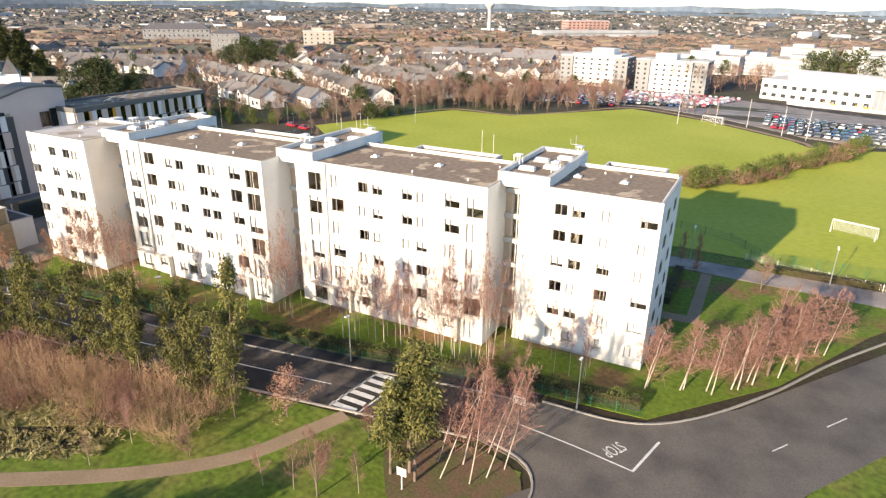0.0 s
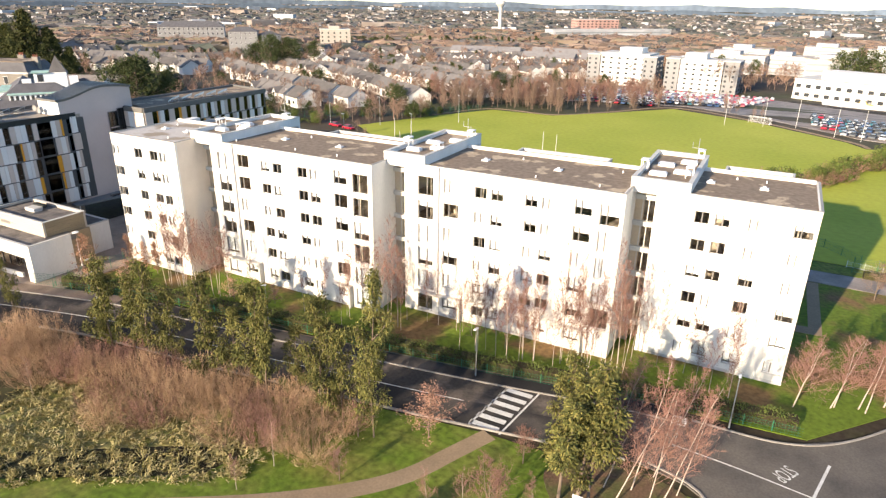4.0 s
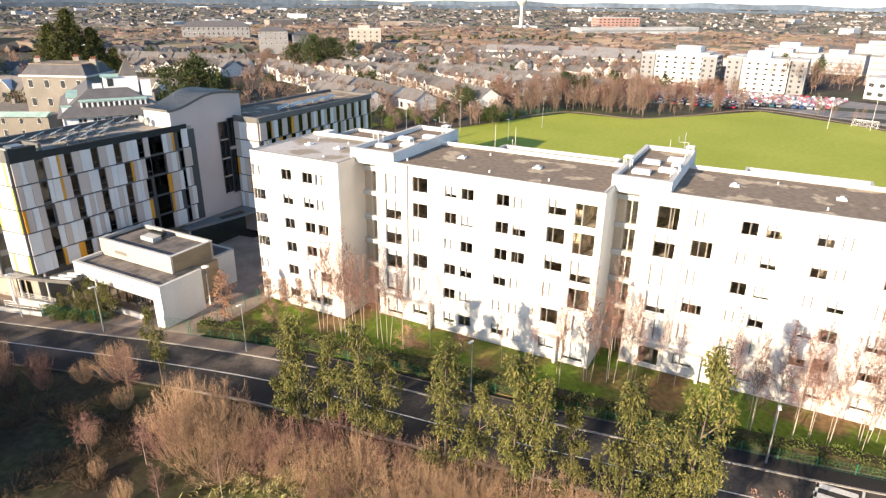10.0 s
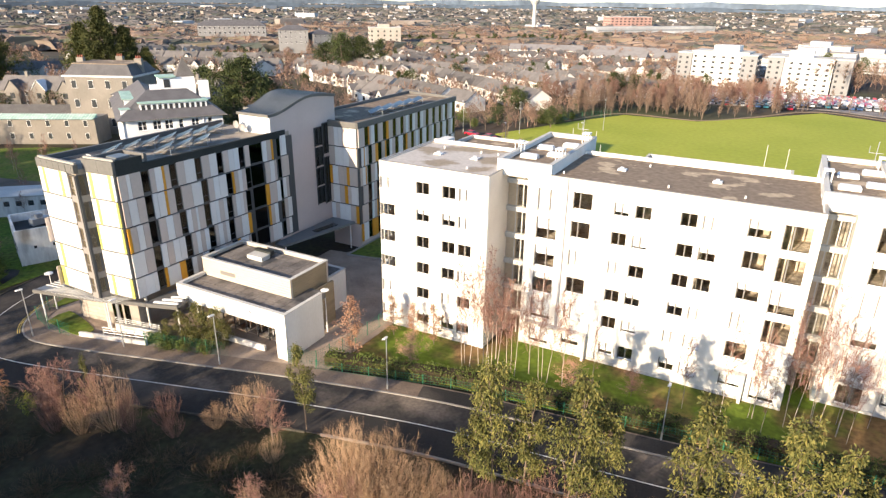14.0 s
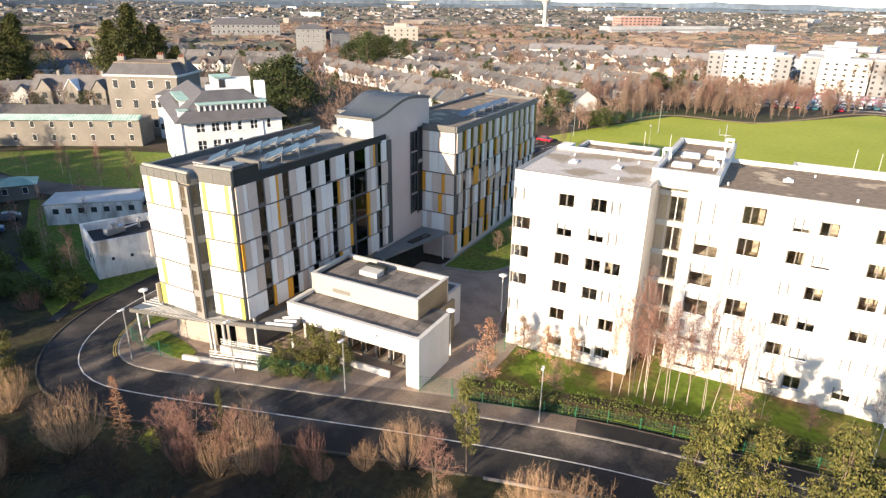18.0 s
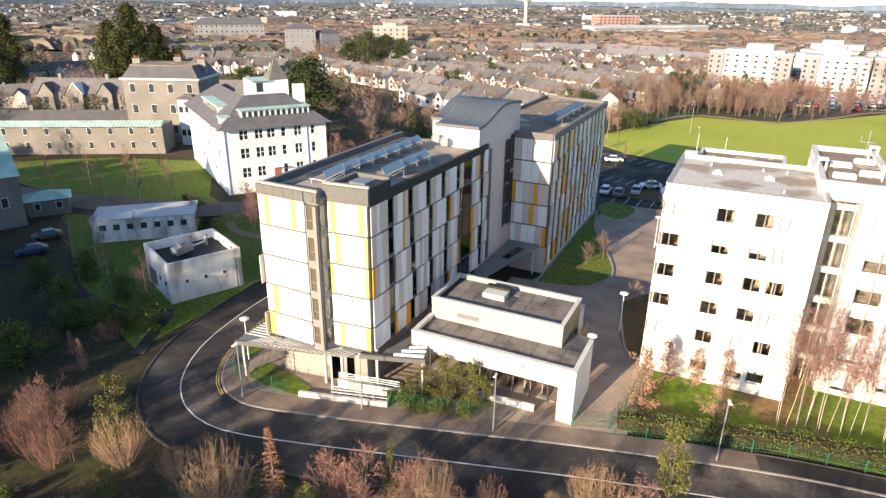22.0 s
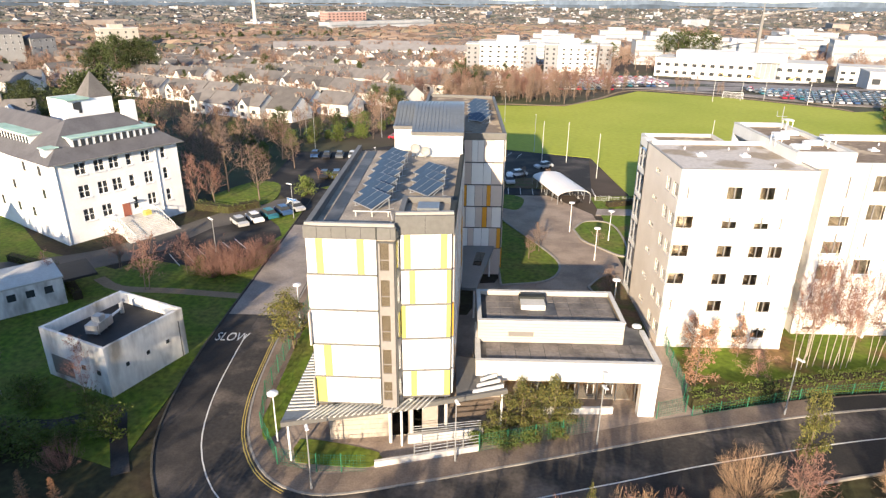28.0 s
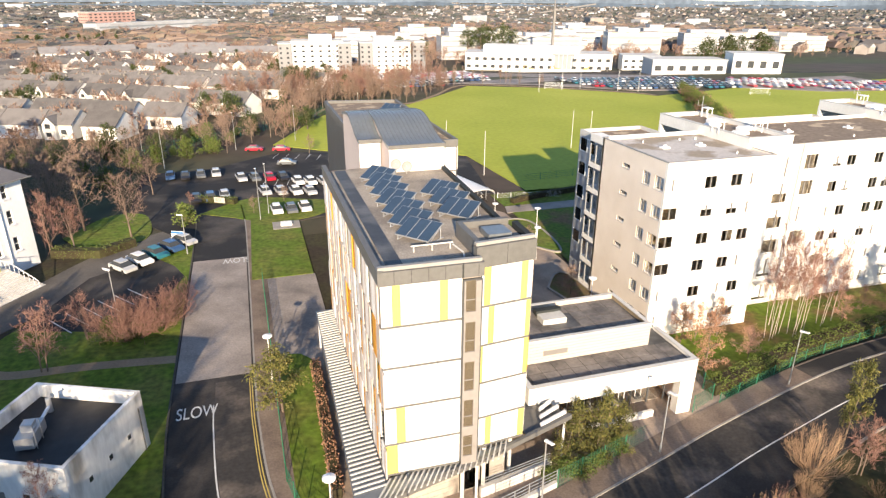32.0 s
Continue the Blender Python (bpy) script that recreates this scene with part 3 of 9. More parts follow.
slab("lawn_island", blob([(-104.2, 93), (-103.6, 88), (-102, 85.5), (-98.5, 81.5), (-97, 88), (-97.5, 96), (-101.5, 97)]), 0.15, lawn, "sunlit lawn island beside the path", "lawn")
slab("bed_island", blob([(-105.8, 70.5), (-104.6, 64.5), (-103, 58.5), (-101.3, 57), (-100.9, 66), (-101.2, 74), (-103.2, 74)]), 0.15, leaf_litter, "planting bed with bare soil", "bed")
slab("lawn_strip", blob([(-140.6, 41), (-139.6, 38), (-138.3, 41), (-137.5, 55), (-137.6, 62), (-140.6, 61.5)]), 0.17, lawn, "narrow grass strip with green mesh fencing", "lawn")
slab("lawn_yard", blob([(-136.2, 35.3), (-130, 35.0), (-129.5, 36.8), (-136.5, 38.2)]), 0.16, lawn, "small fenced lawn below the canopy", "lawn")
slab("lawn_verge", [(-143, 84), (-134.8, 84), (-134.8, 110), (-139, 114), (-142.6, 111)], 0.17, lawn, "grass patch beside the campus road", "lawn")
slab("gravel_yard", [(-141, 62), (-134.6, 62), (-134.6, 84), (-141.2, 84)], 0.11, asphalt_pale, "pale concrete yard beside the building", "pavement")
slab("footpath_east", [(-9.5, 81.4), (-4.1, 81.6), (-4.2, 100), (-5.8, 100), (-5.7, 83.6), (-9.5, 83.4)], 0.05, dirt, "pale path between the lawns", "path")
slab("footpath_north", [(-99, 101), (-30, 101.5), (24, 99.5), (60, 97), (60, 103), (24, 106), (-30, 105), (-98, 104.5)], 0.045, asphalt_pale, "grey footpath behind the apartment block", "path")
structure("footpath_track", ribbon(Mesh(), smooth_line([(-96, -4), (-70, 12), (-53.9, 21.5), (-46.2, 26.4), (-40.7, 30.9), (-37.4, 34.8), (-35.4, 39), (-33.4, 43.3)], 1), 0.9, -0.9, -0.05, 0.03), dirt, "trodden earth footpath", "path")
slab("bed_birch", blob([(-24, 36), (-17, 32), (-13.6, 37), (-14.2, 43), (-19, 45), (-24, 44), (-27, 41)]), 0.03, leaf_litter, "leaf-strewn soil under the birches", "bed")

structure("field_edge", ribbon(Mesh(), smooth_line([(-124, 199), (-112, 222.5), (-87, 222.5), (-71, 239.5), (-51, 263.8), (-22, 249.6), (6, 225.6), (10.5, 217.6)], 2), 1.6, 0.2, -0.05, 0.034), dirt, "pale trodden edge of the playing field", "path")

for nm, pts in (("lawn_court", [(-117.4, 70.5), (-111, 72.3), (-108.6, 78), (-111, 86), (-115.3, 96), (-117.4, 104)]), ("lawn_island", [(-104.2, 93), (-103.6, 88), (-102, 85.5), (-98.5, 81.5), (-97, 88), (-97.5, 96), (-101.5, 97)]), ("bed_island", [(-105.8, 70.5), (-104.6, 64.5), (-103, 58.5), (-101.3, 57), (-100.9, 66), (-101.2, 74), (-103.2, 74)])):
    ring = blob(pts)
    structure("kerb_" + nm, ribbon(Mesh(), ring + ring[:1], 0.14, -0.14, 0.05, 0.3), kerb_m, "low pale stone kerb round the planting", "kerb")

# car park
slab("car_park", [(-164, 146), (-150, 147), (-135, 159), (-121, 155), (-92.5, 143.5), (-97.5, 113), (-115, 112.5), (-131.5, 108), (-143, 104), (-151, 100), (-163, 117)], 0.075, asphalt, "asphalt car park with marked bays", "car_park")
slab("island_a", blob([(-151, 115), (-146, 111.8), (-139.5, 107.5), (-132, 108.6), (-126.5, 115), (-134, 119.5), (-142.5, 122)]), 0.16, lawn, "rounded grass island in the car park", "lawn")
slab("lawn_drive", blob([(-171, 108.5), (-166, 118), (-160, 117), (-158.5, 105), (-166, 102)]), 0.12, lawn, "sunlit lawn under the bare trees by the drive", "lawn")
slab("lawn_bays", [(-155.5, 97.8), (-151.3, 102.0), (-150.9, 86)], 0.05, lawn, "grass beside the roadside parking bays", "lawn")
slab("island_b", blob([(-116, 117.5), (-112, 123.8), (-102.5, 124), (-104, 117)]), 0.16, leaf_litter, "planted island in the car park", "bed")
bays = Mesh()
for k in range(12):
    bays.obox((-136 + k * 2.45, 155.5 - k * 0.95), (0.32, 0.95), 2.4, 0.06, 0.05, 0.083)
for k in range(13):
    bays.obox((-139.5 + k * 2.4, 132.5 - k * 0.4), (0.2, 0.98), 2.4, 0.06, 0.05, 0.083)
for k in range(9):
    bays.obox((-116 + k * 2.4, 115 + 0 * k), (0.05, 1), 2.3, 0.06, 0.05, 0.083)
structure("bay_marking", bays, line_white, "white parking bay lines", "road marking")

# road paint
paint = Mesh()
ribbon(paint, [p for p in ROAD if p[0] < -37 and p[1] < 59], 0.06, -0.06, 0.05, 0.057)
ribbon(paint, smooth_line([(-17.5, 50.4), (-11.5, 49.8), (-5.6, 48.9)], 1.5), 0.07, -0.07, 0.05, 0.062)
paint.obox((-4.9, 51.6), (0.25, 0.97), 2.8, 0.12, 0.05, 0.062)
dashes(paint, MAIN, 0.1, 0.13, 3.0, 5.0, 0.046)
for k in range(6):
    paint.box(-36.0 + k * 0.2, 44.0 + k * 1.36, 0.05, -32.9 + k * 0.2, 44.68 + k * 1.36, 0.058)
paint.obox((-35.3, 47.9), (0.13, 0.99), 4.2, 0.1, 0.05, 0.058)
paint.obox((-32.0, 47.9), (0.13, 0.99), 4.2, 0.1, 0.05, 0.058)
structure("road_marking", paint, line_white, "worn white road lines and crossing bars", "road marking")
yel = Mesh()
for d in (-3.3, -3.52):
    ribbon(yel, [p for p in ROAD if p[0] < -137 and p[1] < 61], d, d - 0.09, 0.05, 0.057)
structure("yellow_marking", yel, line_yellow, "double yellow lines round the bend", "road marking")
for body, at, rz, size in (("SLOW", (-148.5, 55.5, 0.058), 0, 1.3), ("SLOW", (-145.0, 92.0, 0.068), 180, 1.3), ("STOP", (-7.9, 51.1, 0.064), -120, 1.0)):
    o = text_part("road_word", body, size, at, rz, line_white, stretch=2.0)
    tagged(o, "white painted road word", "road marking", kind="structure")


# ---- white apartment block ----
ROWS_SILL = [17.05, 13.9, 10.72, 7.55, 4.38, 1.2]


def wall_face(m, x0, x1, z0, z1, holes, y, th):
    """A wall in the plane y (front), th thick to the back, with openings (xa, xb, za, zb) right through it."""
    xs = sorted({x0, x1, *(h[0] for h in holes), *(h[1] for h in holes)})
    zs = sorted({z0, z1, *(h[2] for h in holes), *(h[3] for h in holes)})
    for a, b in zip(xs, xs[1:]):
        cx = (a + b) / 2
        col = [h for h in holes if h[0] < cx < h[1]]
        run = None
        for c, d in zip(zs, zs[1:]):
            cz = (c + d) / 2
            solid = not any(h[2] < cz < h[3] for h in col)
            if solid and run is None:
                run = c
            if not solid and run is not None:
                m.box(a, y, run, b, y + th, c)
                run = None
        if run is not None:
            m.box(a, y, run, b, y + th, z1)


def window(parent, x, z, w, h, y, drop, rng, name="window", split=0.42, depth=0.16):
    """A two-light window in a wall facing -y: frame with mullion, panes, sill and a blind let down by the share drop."""
    t = 0.07
    yy = y + depth
    ring = [(0, 0), (w, 0), (w, h), (0, h), (t, t), (w - t, t), (w - t, h - t), (t, h - t)]
    f = Mesh().add([(x + a, yy, z + b) for a, b in ring] + [(x + a, yy + 0.08, z + b) for a, b in ring],
                   [(k, (k + 1) % 4, 4 + (k + 1) % 4, 4 + k) for k in range(4)] + [(8 + (k + 1) % 4, 8 + k, 12 + k, 12 + (k + 1) % 4) for k in range(4)]
                   + [(4 + k, 4 + (k + 1) % 4, 12 + (k + 1) % 4, 12 + k) for k in range(4)] + [(k, 8 + k, 8 + (k + 1) % 4, (k + 1) % 4) for k in range(4)])
    win = part(name, f, white_metal, parent)
    # grey strip and grey mullion stand for the shadow lines on a white frame
    part("stile", Mesh().box(x + 0.004, yy - 0.09, z + 0.004, x + 0.11, yy - 0.002, z + h - 0.004), frame_grey, win, "grey strip painted for the shaded left jamb")
    part("mullion", Mesh().box(x + w * split - 0.055, yy - 0.05, z + t, x + w * split + 0.055, yy + 0.09, z + h - t), frame_grey, win)
    part("sill", Mesh().box(x - 0.06, y - 0.06, z - 0.06, x + w + 0.06, yy, z - 0.002), parapet_m, win)
    g = Mesh()
    g.box(x + t, yy + 0.03, z + t, x + w * split - 0.07, yy + 0.045, z + h - t)
    p1 = part("pane", g, glass, win)
    g = Mesh()
    g.box(x + w * split + 0.07, yy + 0.03, z + t, x + w - t, yy + 0.045, z + h - t)
    p2 = part("pane", g, glass, win)
    p1.visible_shadow = p2.visible_shadow = False
    if drop > 0.02:
        b = Mesh()
        b.box(x + t, yy + 0.1, z + h - (h - t) * drop, x + w - t, yy + 0.12, z + h - t)
        part("blind", b, blind, win)
    return win


wb = thing("apartment_building", (-54, 66, 0), "white rendered six-storey apartment block with stepped wings and flat roof", "building")
OX, OY = -54, 66


def rel(m):
    m.v = [(x - OX, y - OY, z) for x, y, z in m.v]
    return m


ROOF, CORE = 20.2, 21.25
# wing: x0, x1, front y, back y, window columns (left, width, tall)
WINGS = [
    ("A", -101.0, -87.5, 55.7, 68.5, [(-100.97, 1.93, 0), (-96.22, 1.65, 0), (-92.95, 1.62, 0), (-90.95, 1.6, 0)]),
    ("B", -84.6, -57.2, 59.3, 72.0, [(-83.4, 2.3, 2), (-79.6, 2.05, 1), (-75.35, 1.55, 0), (-73.25, 1.58, 0), (-69.0, 1.58, 0), (-66.97, 1.62, 0), (-63.1, 2.05, 1), (-60.2, 2.35, 2)]),
    ("C", -54.6, -27.0, 62.8, 75.5, [(-52.65, 2.2, 2), (-49.0, 2.05, 1), (-44.77, 1.55, 0), (-42.6, 1.52, 0), (-38.32, 1.5, 0), (-36.3, 1.53, 0), (-32.45, 2.0, 1), (-29.6, 2.2, 2)]),
    ("D", -24.5, -8.55, 66.6, 79.3, [(-20.3, 1.55, 0), (-18.22, 1.53, 0), (-14.9, 1.53, 0), (-10.68, 1.95, 0)]),
]
# how far each blind is let down, in ninths of the window, storey by storey from the top
BLINDS = {
    "A": ("9009", "0459", "0000", "1019", "9090", "9353"),
    "B": ("90710950", "50080400", "49910046", "30143990", "89089909", "87715988"),
    "C": ("09044955", "30963949", "99089699", "74948079", "99894050", "28088789"),
    "D": ("0494", "1099", "7249", "0905", "4498", "9889"),
}
wr = random.Random(21)
for key, x0, x1, y0, y1, cols in WINGS:
    wall, holes, specs = Mesh(), [], []
    for r, sill in enumerate(ROWS_SILL):
        for (x, w, tall), down in zip(cols, BLINDS[key][r]):
            h, z = ((1.42, sill), (1.84, sill), (2.5, sill - 0.77))[tall]
            holes.append((x, x + w, z, z + h))
            specs.append((x, z, w, h, int(down) / 9))
    wall_face(wall, x0, x1, -0.3, ROOF, holes, y0, 0.35)
    part("front_wall", rel(wall), render_white, wb, "white render washed bright by the low sun")
    for s in specs:
        win = window(wb, s[0] - OX, s[1], s[2], s[3], y0 - OY, s[4], wr, split=0.58 if s[2] > 2.1 and s[0] < x0 + 4 else 0.36 if s[2] > 1.9 and key != "A" else 0.5)
    # other walls
    m = Mesh().box(x1 - 0.35, y0 + 0.35, -0.3, x1, y1, ROOF)
    part("end_wall", rel(m), render_tan if key == "A" else render_white, wb)
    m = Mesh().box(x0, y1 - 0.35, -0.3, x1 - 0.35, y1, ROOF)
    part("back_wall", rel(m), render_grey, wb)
    # floors and rooms behind the glass
    fl = Mesh()
    for z in (0.15, 3.3, 6.45, 9.6, 12.8, 15.95, 19.1):
        fl.box(x0 + 0.36, y0 + 0.36, z - 0.25, x1 - 0.36, y0 + 5.0, z)
    part("floor_slab", rel(fl), room_m, wb)
    xs = x0 + 3.4
    while xs < x1 - 1:
        part("partition", rel(Mesh().box(xs, y0 + 0.7, 0.2, xs + 0.12, y0 + 4.9, 19)), room_m, wb)
        xs += 3.6
    part("room_wall", rel(Mesh().box(x0 + 0.4, y0 + 5.0, 0, x1 - 0.4, y0 + 5.15, 19.1)), room_m, wb)
    # roof with parapet
    part("roof", rel(Mesh().box(x0 + 0.3, y0 + 0.3, ROOF - 0.6, x1 - 0.3, y1 - 0.3, ROOF - 0.12)), felt_pale if key == "A" else felt, wb, "weathered brown-grey roofing felt with pale worn patches")
    cp = Mesh()
    cp.box(x0 - 0.05, y0 - 0.05, ROOF, x1 + 0.05, y0 + 0.2, ROOF + 0.07)
    cp.box(x0 - 0.05, y1 - 0.25, ROOF, x1 + 0.05, y1 + 0.05, ROOF + 0.09)
    cp.box(x1 - 0.2, y0 + 0.2, ROOF, x1 + 0.05, y1 - 0.25, ROOF + 0.07)
    cp.box(x0 - 0.05, y0 + 0.2, ROOF, x0 + 0.2, y1 - 0.25, ROOF + 0.07)
    part("coping", rel(cp), coping_m, wb)
    ch = Mesh().box(x0 + 0.35, y1 - 0.75, ROOF - 0.12, x1 - 0.4, y1 - 0.45, ROOF + 0.3)
    part("back_upstand", rel(ch), render_white, wb)
    # plinth
    part("plinth", rel(Mesh().box(x0 - 0.03, y0 - 0.04, -0.3, x1 + 0.03, y0, 0.35)), concrete, wb)
    for k in range(3 if x1 - x0 > 20 else 2):
        cx, cy = x0 + (x1 - x0) * (0.3 + 0.35 * k), y0 + 6.5
        v = Mesh().box(cx - 0.45, cy - 0.4, ROOF - 0.28, cx + 0.45, cy + 0.4, ROOF + 0.05)
        v.tube([(cx, cy, ROOF), (cx, cy, ROOF + 0.25), (cx, cy, ROOF + 0.27)], [0.2, 0.2, 0.02], 8)
        part("roof_vent", rel(v), white_metal, wb, "small white roof vent")
    for k in range(4):
        cx, cy = x0 + wr.uniform(1.5, x1 - x0 - 1.5), wr.choice((y0 + 2.0, y0 + 9.5))
        part("vent_pipe", rel(Mesh().tube([(cx, cy, ROOF - 0.3), (cx, cy, ROOF + 0.15)], 0.09, 6, True)), white_metal, wb)
    if key in "BC":
        xp = cols[1][0] - 0.7
        pil = Mesh().box(xp - 0.13, y0 - 0.22, 3.2, xp + 0.13, y0, ROOF - 0.05)
        part("downpipe", rel(pil), render_grey, wb, "grey vertical pipe on the facade")
        for pa, pb in ((cols[0][0] - 0.35, cols[1][0] + 2.9), (cols[6][0] - 0.45, cols[6][0] + 2.35)):
            po = Mesh()
            po.box(pa, y0 - 0.75, 2.95, pb, y0, 3.2)
            po.box(pb - 0.3, y0 - 0.75, -0.1, pb, y0, 2.95)
            part("porch", rel(po), parapet_m, wb, "shallow concrete entrance surround")

# raised stair cores, glazed recesses
for cx0, cx1, cy0, cy1, gx0, gx1, yg in ((-88.2, -82.1, 59.3, 75.9, -87.5, -84.6, 61.2), (-57.6, -51.65, 62.8, 79.4, -57.2, -54.6, 64.8), (-27.4, -21.07, 66.6, 82.1, -27.0, -24.5, 68.6)):
    c = Mesh()
    c.box(cx0, cy0 - 0.04, 19.6, cx1, cy0 + 0.4, CORE)
    c.box(cx0, cy1 - 0.4, 15, cx1, cy1, CORE)
    c.box(cx0, cy0 + 0.4, 19.9, cx0 + 0.4, cy1 - 0.4, CORE)
    c.box(cx1 - 0.4, cy0 + 0.4, 19.9, cx1, cy1 - 0.4, CORE)
    part("stair_core", rel(c), render_white, wb, "raised white parapet box over a stair core")
    part("core_roof", rel(Mesh().box(cx0 + 0.4, cy0 + 0.4, CORE - 0.75, cx1 - 0.4, cy1 - 0.4, CORE - 0.45)), felt, wb)
    cc = Mesh()
    for a in ((cx0 - 0.04, cy0 - 0.08, cx1 + 0.04, cy0 + 0.44), (cx0 - 0.04, cy1 - 0.44, cx1 + 0.04, cy1 + 0.04), (cx0 - 0.04, cy0 + 0.44, cx0 + 0.44, cy1 - 0.44), (cx1 - 0.44, cy0 + 0.44, cx1 + 0.04, cy1 - 0.44)):
        cc.box(a[0], a[1], CORE, a[2], a[3], CORE + 0.07)
    part("coping", rel(cc), parapet_m, wb)
    for k, (ux, uy) in enumerate(((1.2, 3.5), (3.6, 5.5), (1.3, 8.5), (3.6, 11.0))):
        rb = Mesh()
        rb.box(cx0 + ux, cy0 + uy, CORE - 0.45, cx0 + ux + 1.9, cy0 + uy + 0.9, CORE - 0.1)
        rb.box(cx0 + ux + 0.1, cy0 + uy + 0.1, CORE - 0.1, cx0 + ux + 1.8, cy0 + uy + 0.8, CORE + 0.02)
        part("rooflight", rel(rb), white_metal, wb, "white domed rooflight")
    for ux, uy in ((0.3, 5.6), (5.5, 4.4), (5.5, 14.2)):
        h = Mesh()
        px, py = cx0 + ux, cy0 + uy
        for a in (-0.55, 0.55):
            for b in (-0.35, 0.35):
                h.tube([(px + b, py + a, CORE - 0.4), (px + b, py + a, CORE + 0.85)], 0.05, 5)
        h.box(px - 0.45, py - 0.6, CORE + 0.8, px + 0.45, py + 0.6, CORE + 0.92)
        part("access_hoop", rel(h), white_metal, wb, "white tubular roof access hoop")
    a = Mesh()
    a.tube([(cx1 - 1.2, cy1 - 2, CORE - 0.4), (cx1 - 1.2, cy1 - 2, CORE + 2.4)], 0.04, 5)
    a.tube([(cx1 - 1.9, cy1 - 2, CORE + 1.2), (cx1 - 0.6, cy1 - 2, CORE + 1.2)], 0.03, 5)
    a.tube([(cx1 - 1.9, cy1 - 2, CORE + 1.2), (cx1 - 1.9, cy1 - 2, CORE + 1.9)], 0.03, 5)
    part("aerial", rel(a), steel, wb)
    # glazed stair recess with floor bands
    for k in range(6):
        part("floor_band", rel(Mesh().box(gx0, yg - 0.5, 3.1 + k * 3.17 - 0.55, gx1 + 0.29, yg - 0.003, 3.1 + k * 3.17)), parapet_m, wb, "pale floor band across the glazed stair")
    part("stair_glass", rel(Mesh().box(gx0, yg, 0, gx1 + 0.4, yg + 0.05, 19.9)), glass, wb)
    part("stair_wall", rel(Mesh().box(gx0, yg + 3, 0, gx1 + 0.4, yg + 3.2, 19.9)), room_m, wb)
    part("stair_panel", rel(Mesh().box(gx0, yg - 0.06, 0, gx0 + (gx1 - gx0) * 0.42, yg - 0.005, 19.9)), stair_tan, wb, "tan rendered strip beside the stair glazing")
    mu = Mesh()
    for u in (0.35, 0.62, 0.95):
        mu.box(gx0 + (gx1 - gx0) * u - 0.05, yg - 0.08, 0, gx0 + (gx1 - gx0) * u + 0.05, yg - 0.003, 19.9)
    part("mullion", rel(mu), parapet_m, wb)
    part("stair_side", rel(Mesh().box(gx1, cy0 + 0.355, -0.3, gx1 + 0.3, yg + 3, 19.6)), render_white, wb)

# windows of the east end wall
for z in ROWS_SILL:
    for y_, w_ in ((70.2, 1.5), (75.0, 1.3)):
        fr_ = part("side_window", rel(Mesh().box(-8.55, y_, z, -8.5, y_ + w_, z + 1.42)), frame_grey, wb)
        part("side_pane", rel(Mesh().box(-8.5, y_ + 0.08, z + 0.08, -8.49, y_ + w_ - 0.08, z + 1.34)), win_dark, fr_)

# rear wings
for x0, x1, y0, y1, top in ((-99.6, -90.5, 68.5, 76.6, 19.5), (-76, -60, 72, 78, 19.4), (-46, -33, 75.5, 81.5, 19.4), (-19, -11, 79.3, 85.5, 19.4)):
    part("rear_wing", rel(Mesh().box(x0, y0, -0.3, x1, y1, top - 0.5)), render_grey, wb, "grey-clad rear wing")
    q = Mesh()
    for a in ((x0, y0, x1, y0 + 0.3), (x0, y1 - 0.3, x1, y1), (x0, y0 + 0.3, x0 + 0.3, y1 - 0.3), (x1 - 0.3, y0 + 0.3, x1, y1 - 0.3)):
        q.box(a[0], a[1], top - 0.5, a[2], a[3], top + 0.12)
    part("rear_parapet", rel(q), parapet_m, wb)
    part("rear_roof", rel(Mesh().box(x0 + 0.3, y0 + 0.3, top - 0.5, x1 - 0.3, y1 - 0.3, top - 0.3)), felt, wb)

# west end wall of the first wing
holes, specs = [], []
for z in ROWS_SILL:
    for u, w, za, h, dr in ((10.85, 1.58, z, 1.42, wr.choice((0.0, 0.9, 1.0))), (8.7, 1.3, z, 1.42, 1.0), (4.6, 1.5, z + 0.8, 0.5, 0.0)):
        holes.append((u, u + w, za, za + h))
        specs.append((u, za, w, h, dr))
ew = Mesh()
wall_face(ew, 0.0, 12.45, -0.3, ROOF, holes, 0.0, 0.3)
west = part("west_wall", ew, render_tan, wb, "pale tan brick end wall")
west.matrix_local = pose(-101.0 - OX, 68.5 - OY, 0, 0, 0, -90)
for u, z, w, h, dr in specs:
    window(west, u, z, w, h, 0.0, dr, wr)
part("room_wall", rel(Mesh().box(-97.0, 57, 0, -96.8, 68, 19)), room_m, wb)
# glazed bays at the back corner
for k, z in enumerate(ROWS_SILL):
    part("bay_floor", rel(Mesh().box(-101.0, 68.5, z - 0.95, -99.6, 71.4, z - 0.35)), render_white, wb)
    part("bay_glass", rel(Mesh().box(-100.9, 68.6, z - 0.35, -99.62, 71.3, z + 1.85)), glass, wb, "glazed corner bay")
    for yy in (68.52, 69.9, 71.28):
        part("bay_mullion", rel(Mesh().box(-101.0, yy, z - 0.35, -100.85, yy + 0.12, z + 1.9)), steel, wb)
part("bay_top", rel(Mesh().box(-101.0, 68.5, 19.3, -99.6, 71.4, ROOF)), render_white, wb)
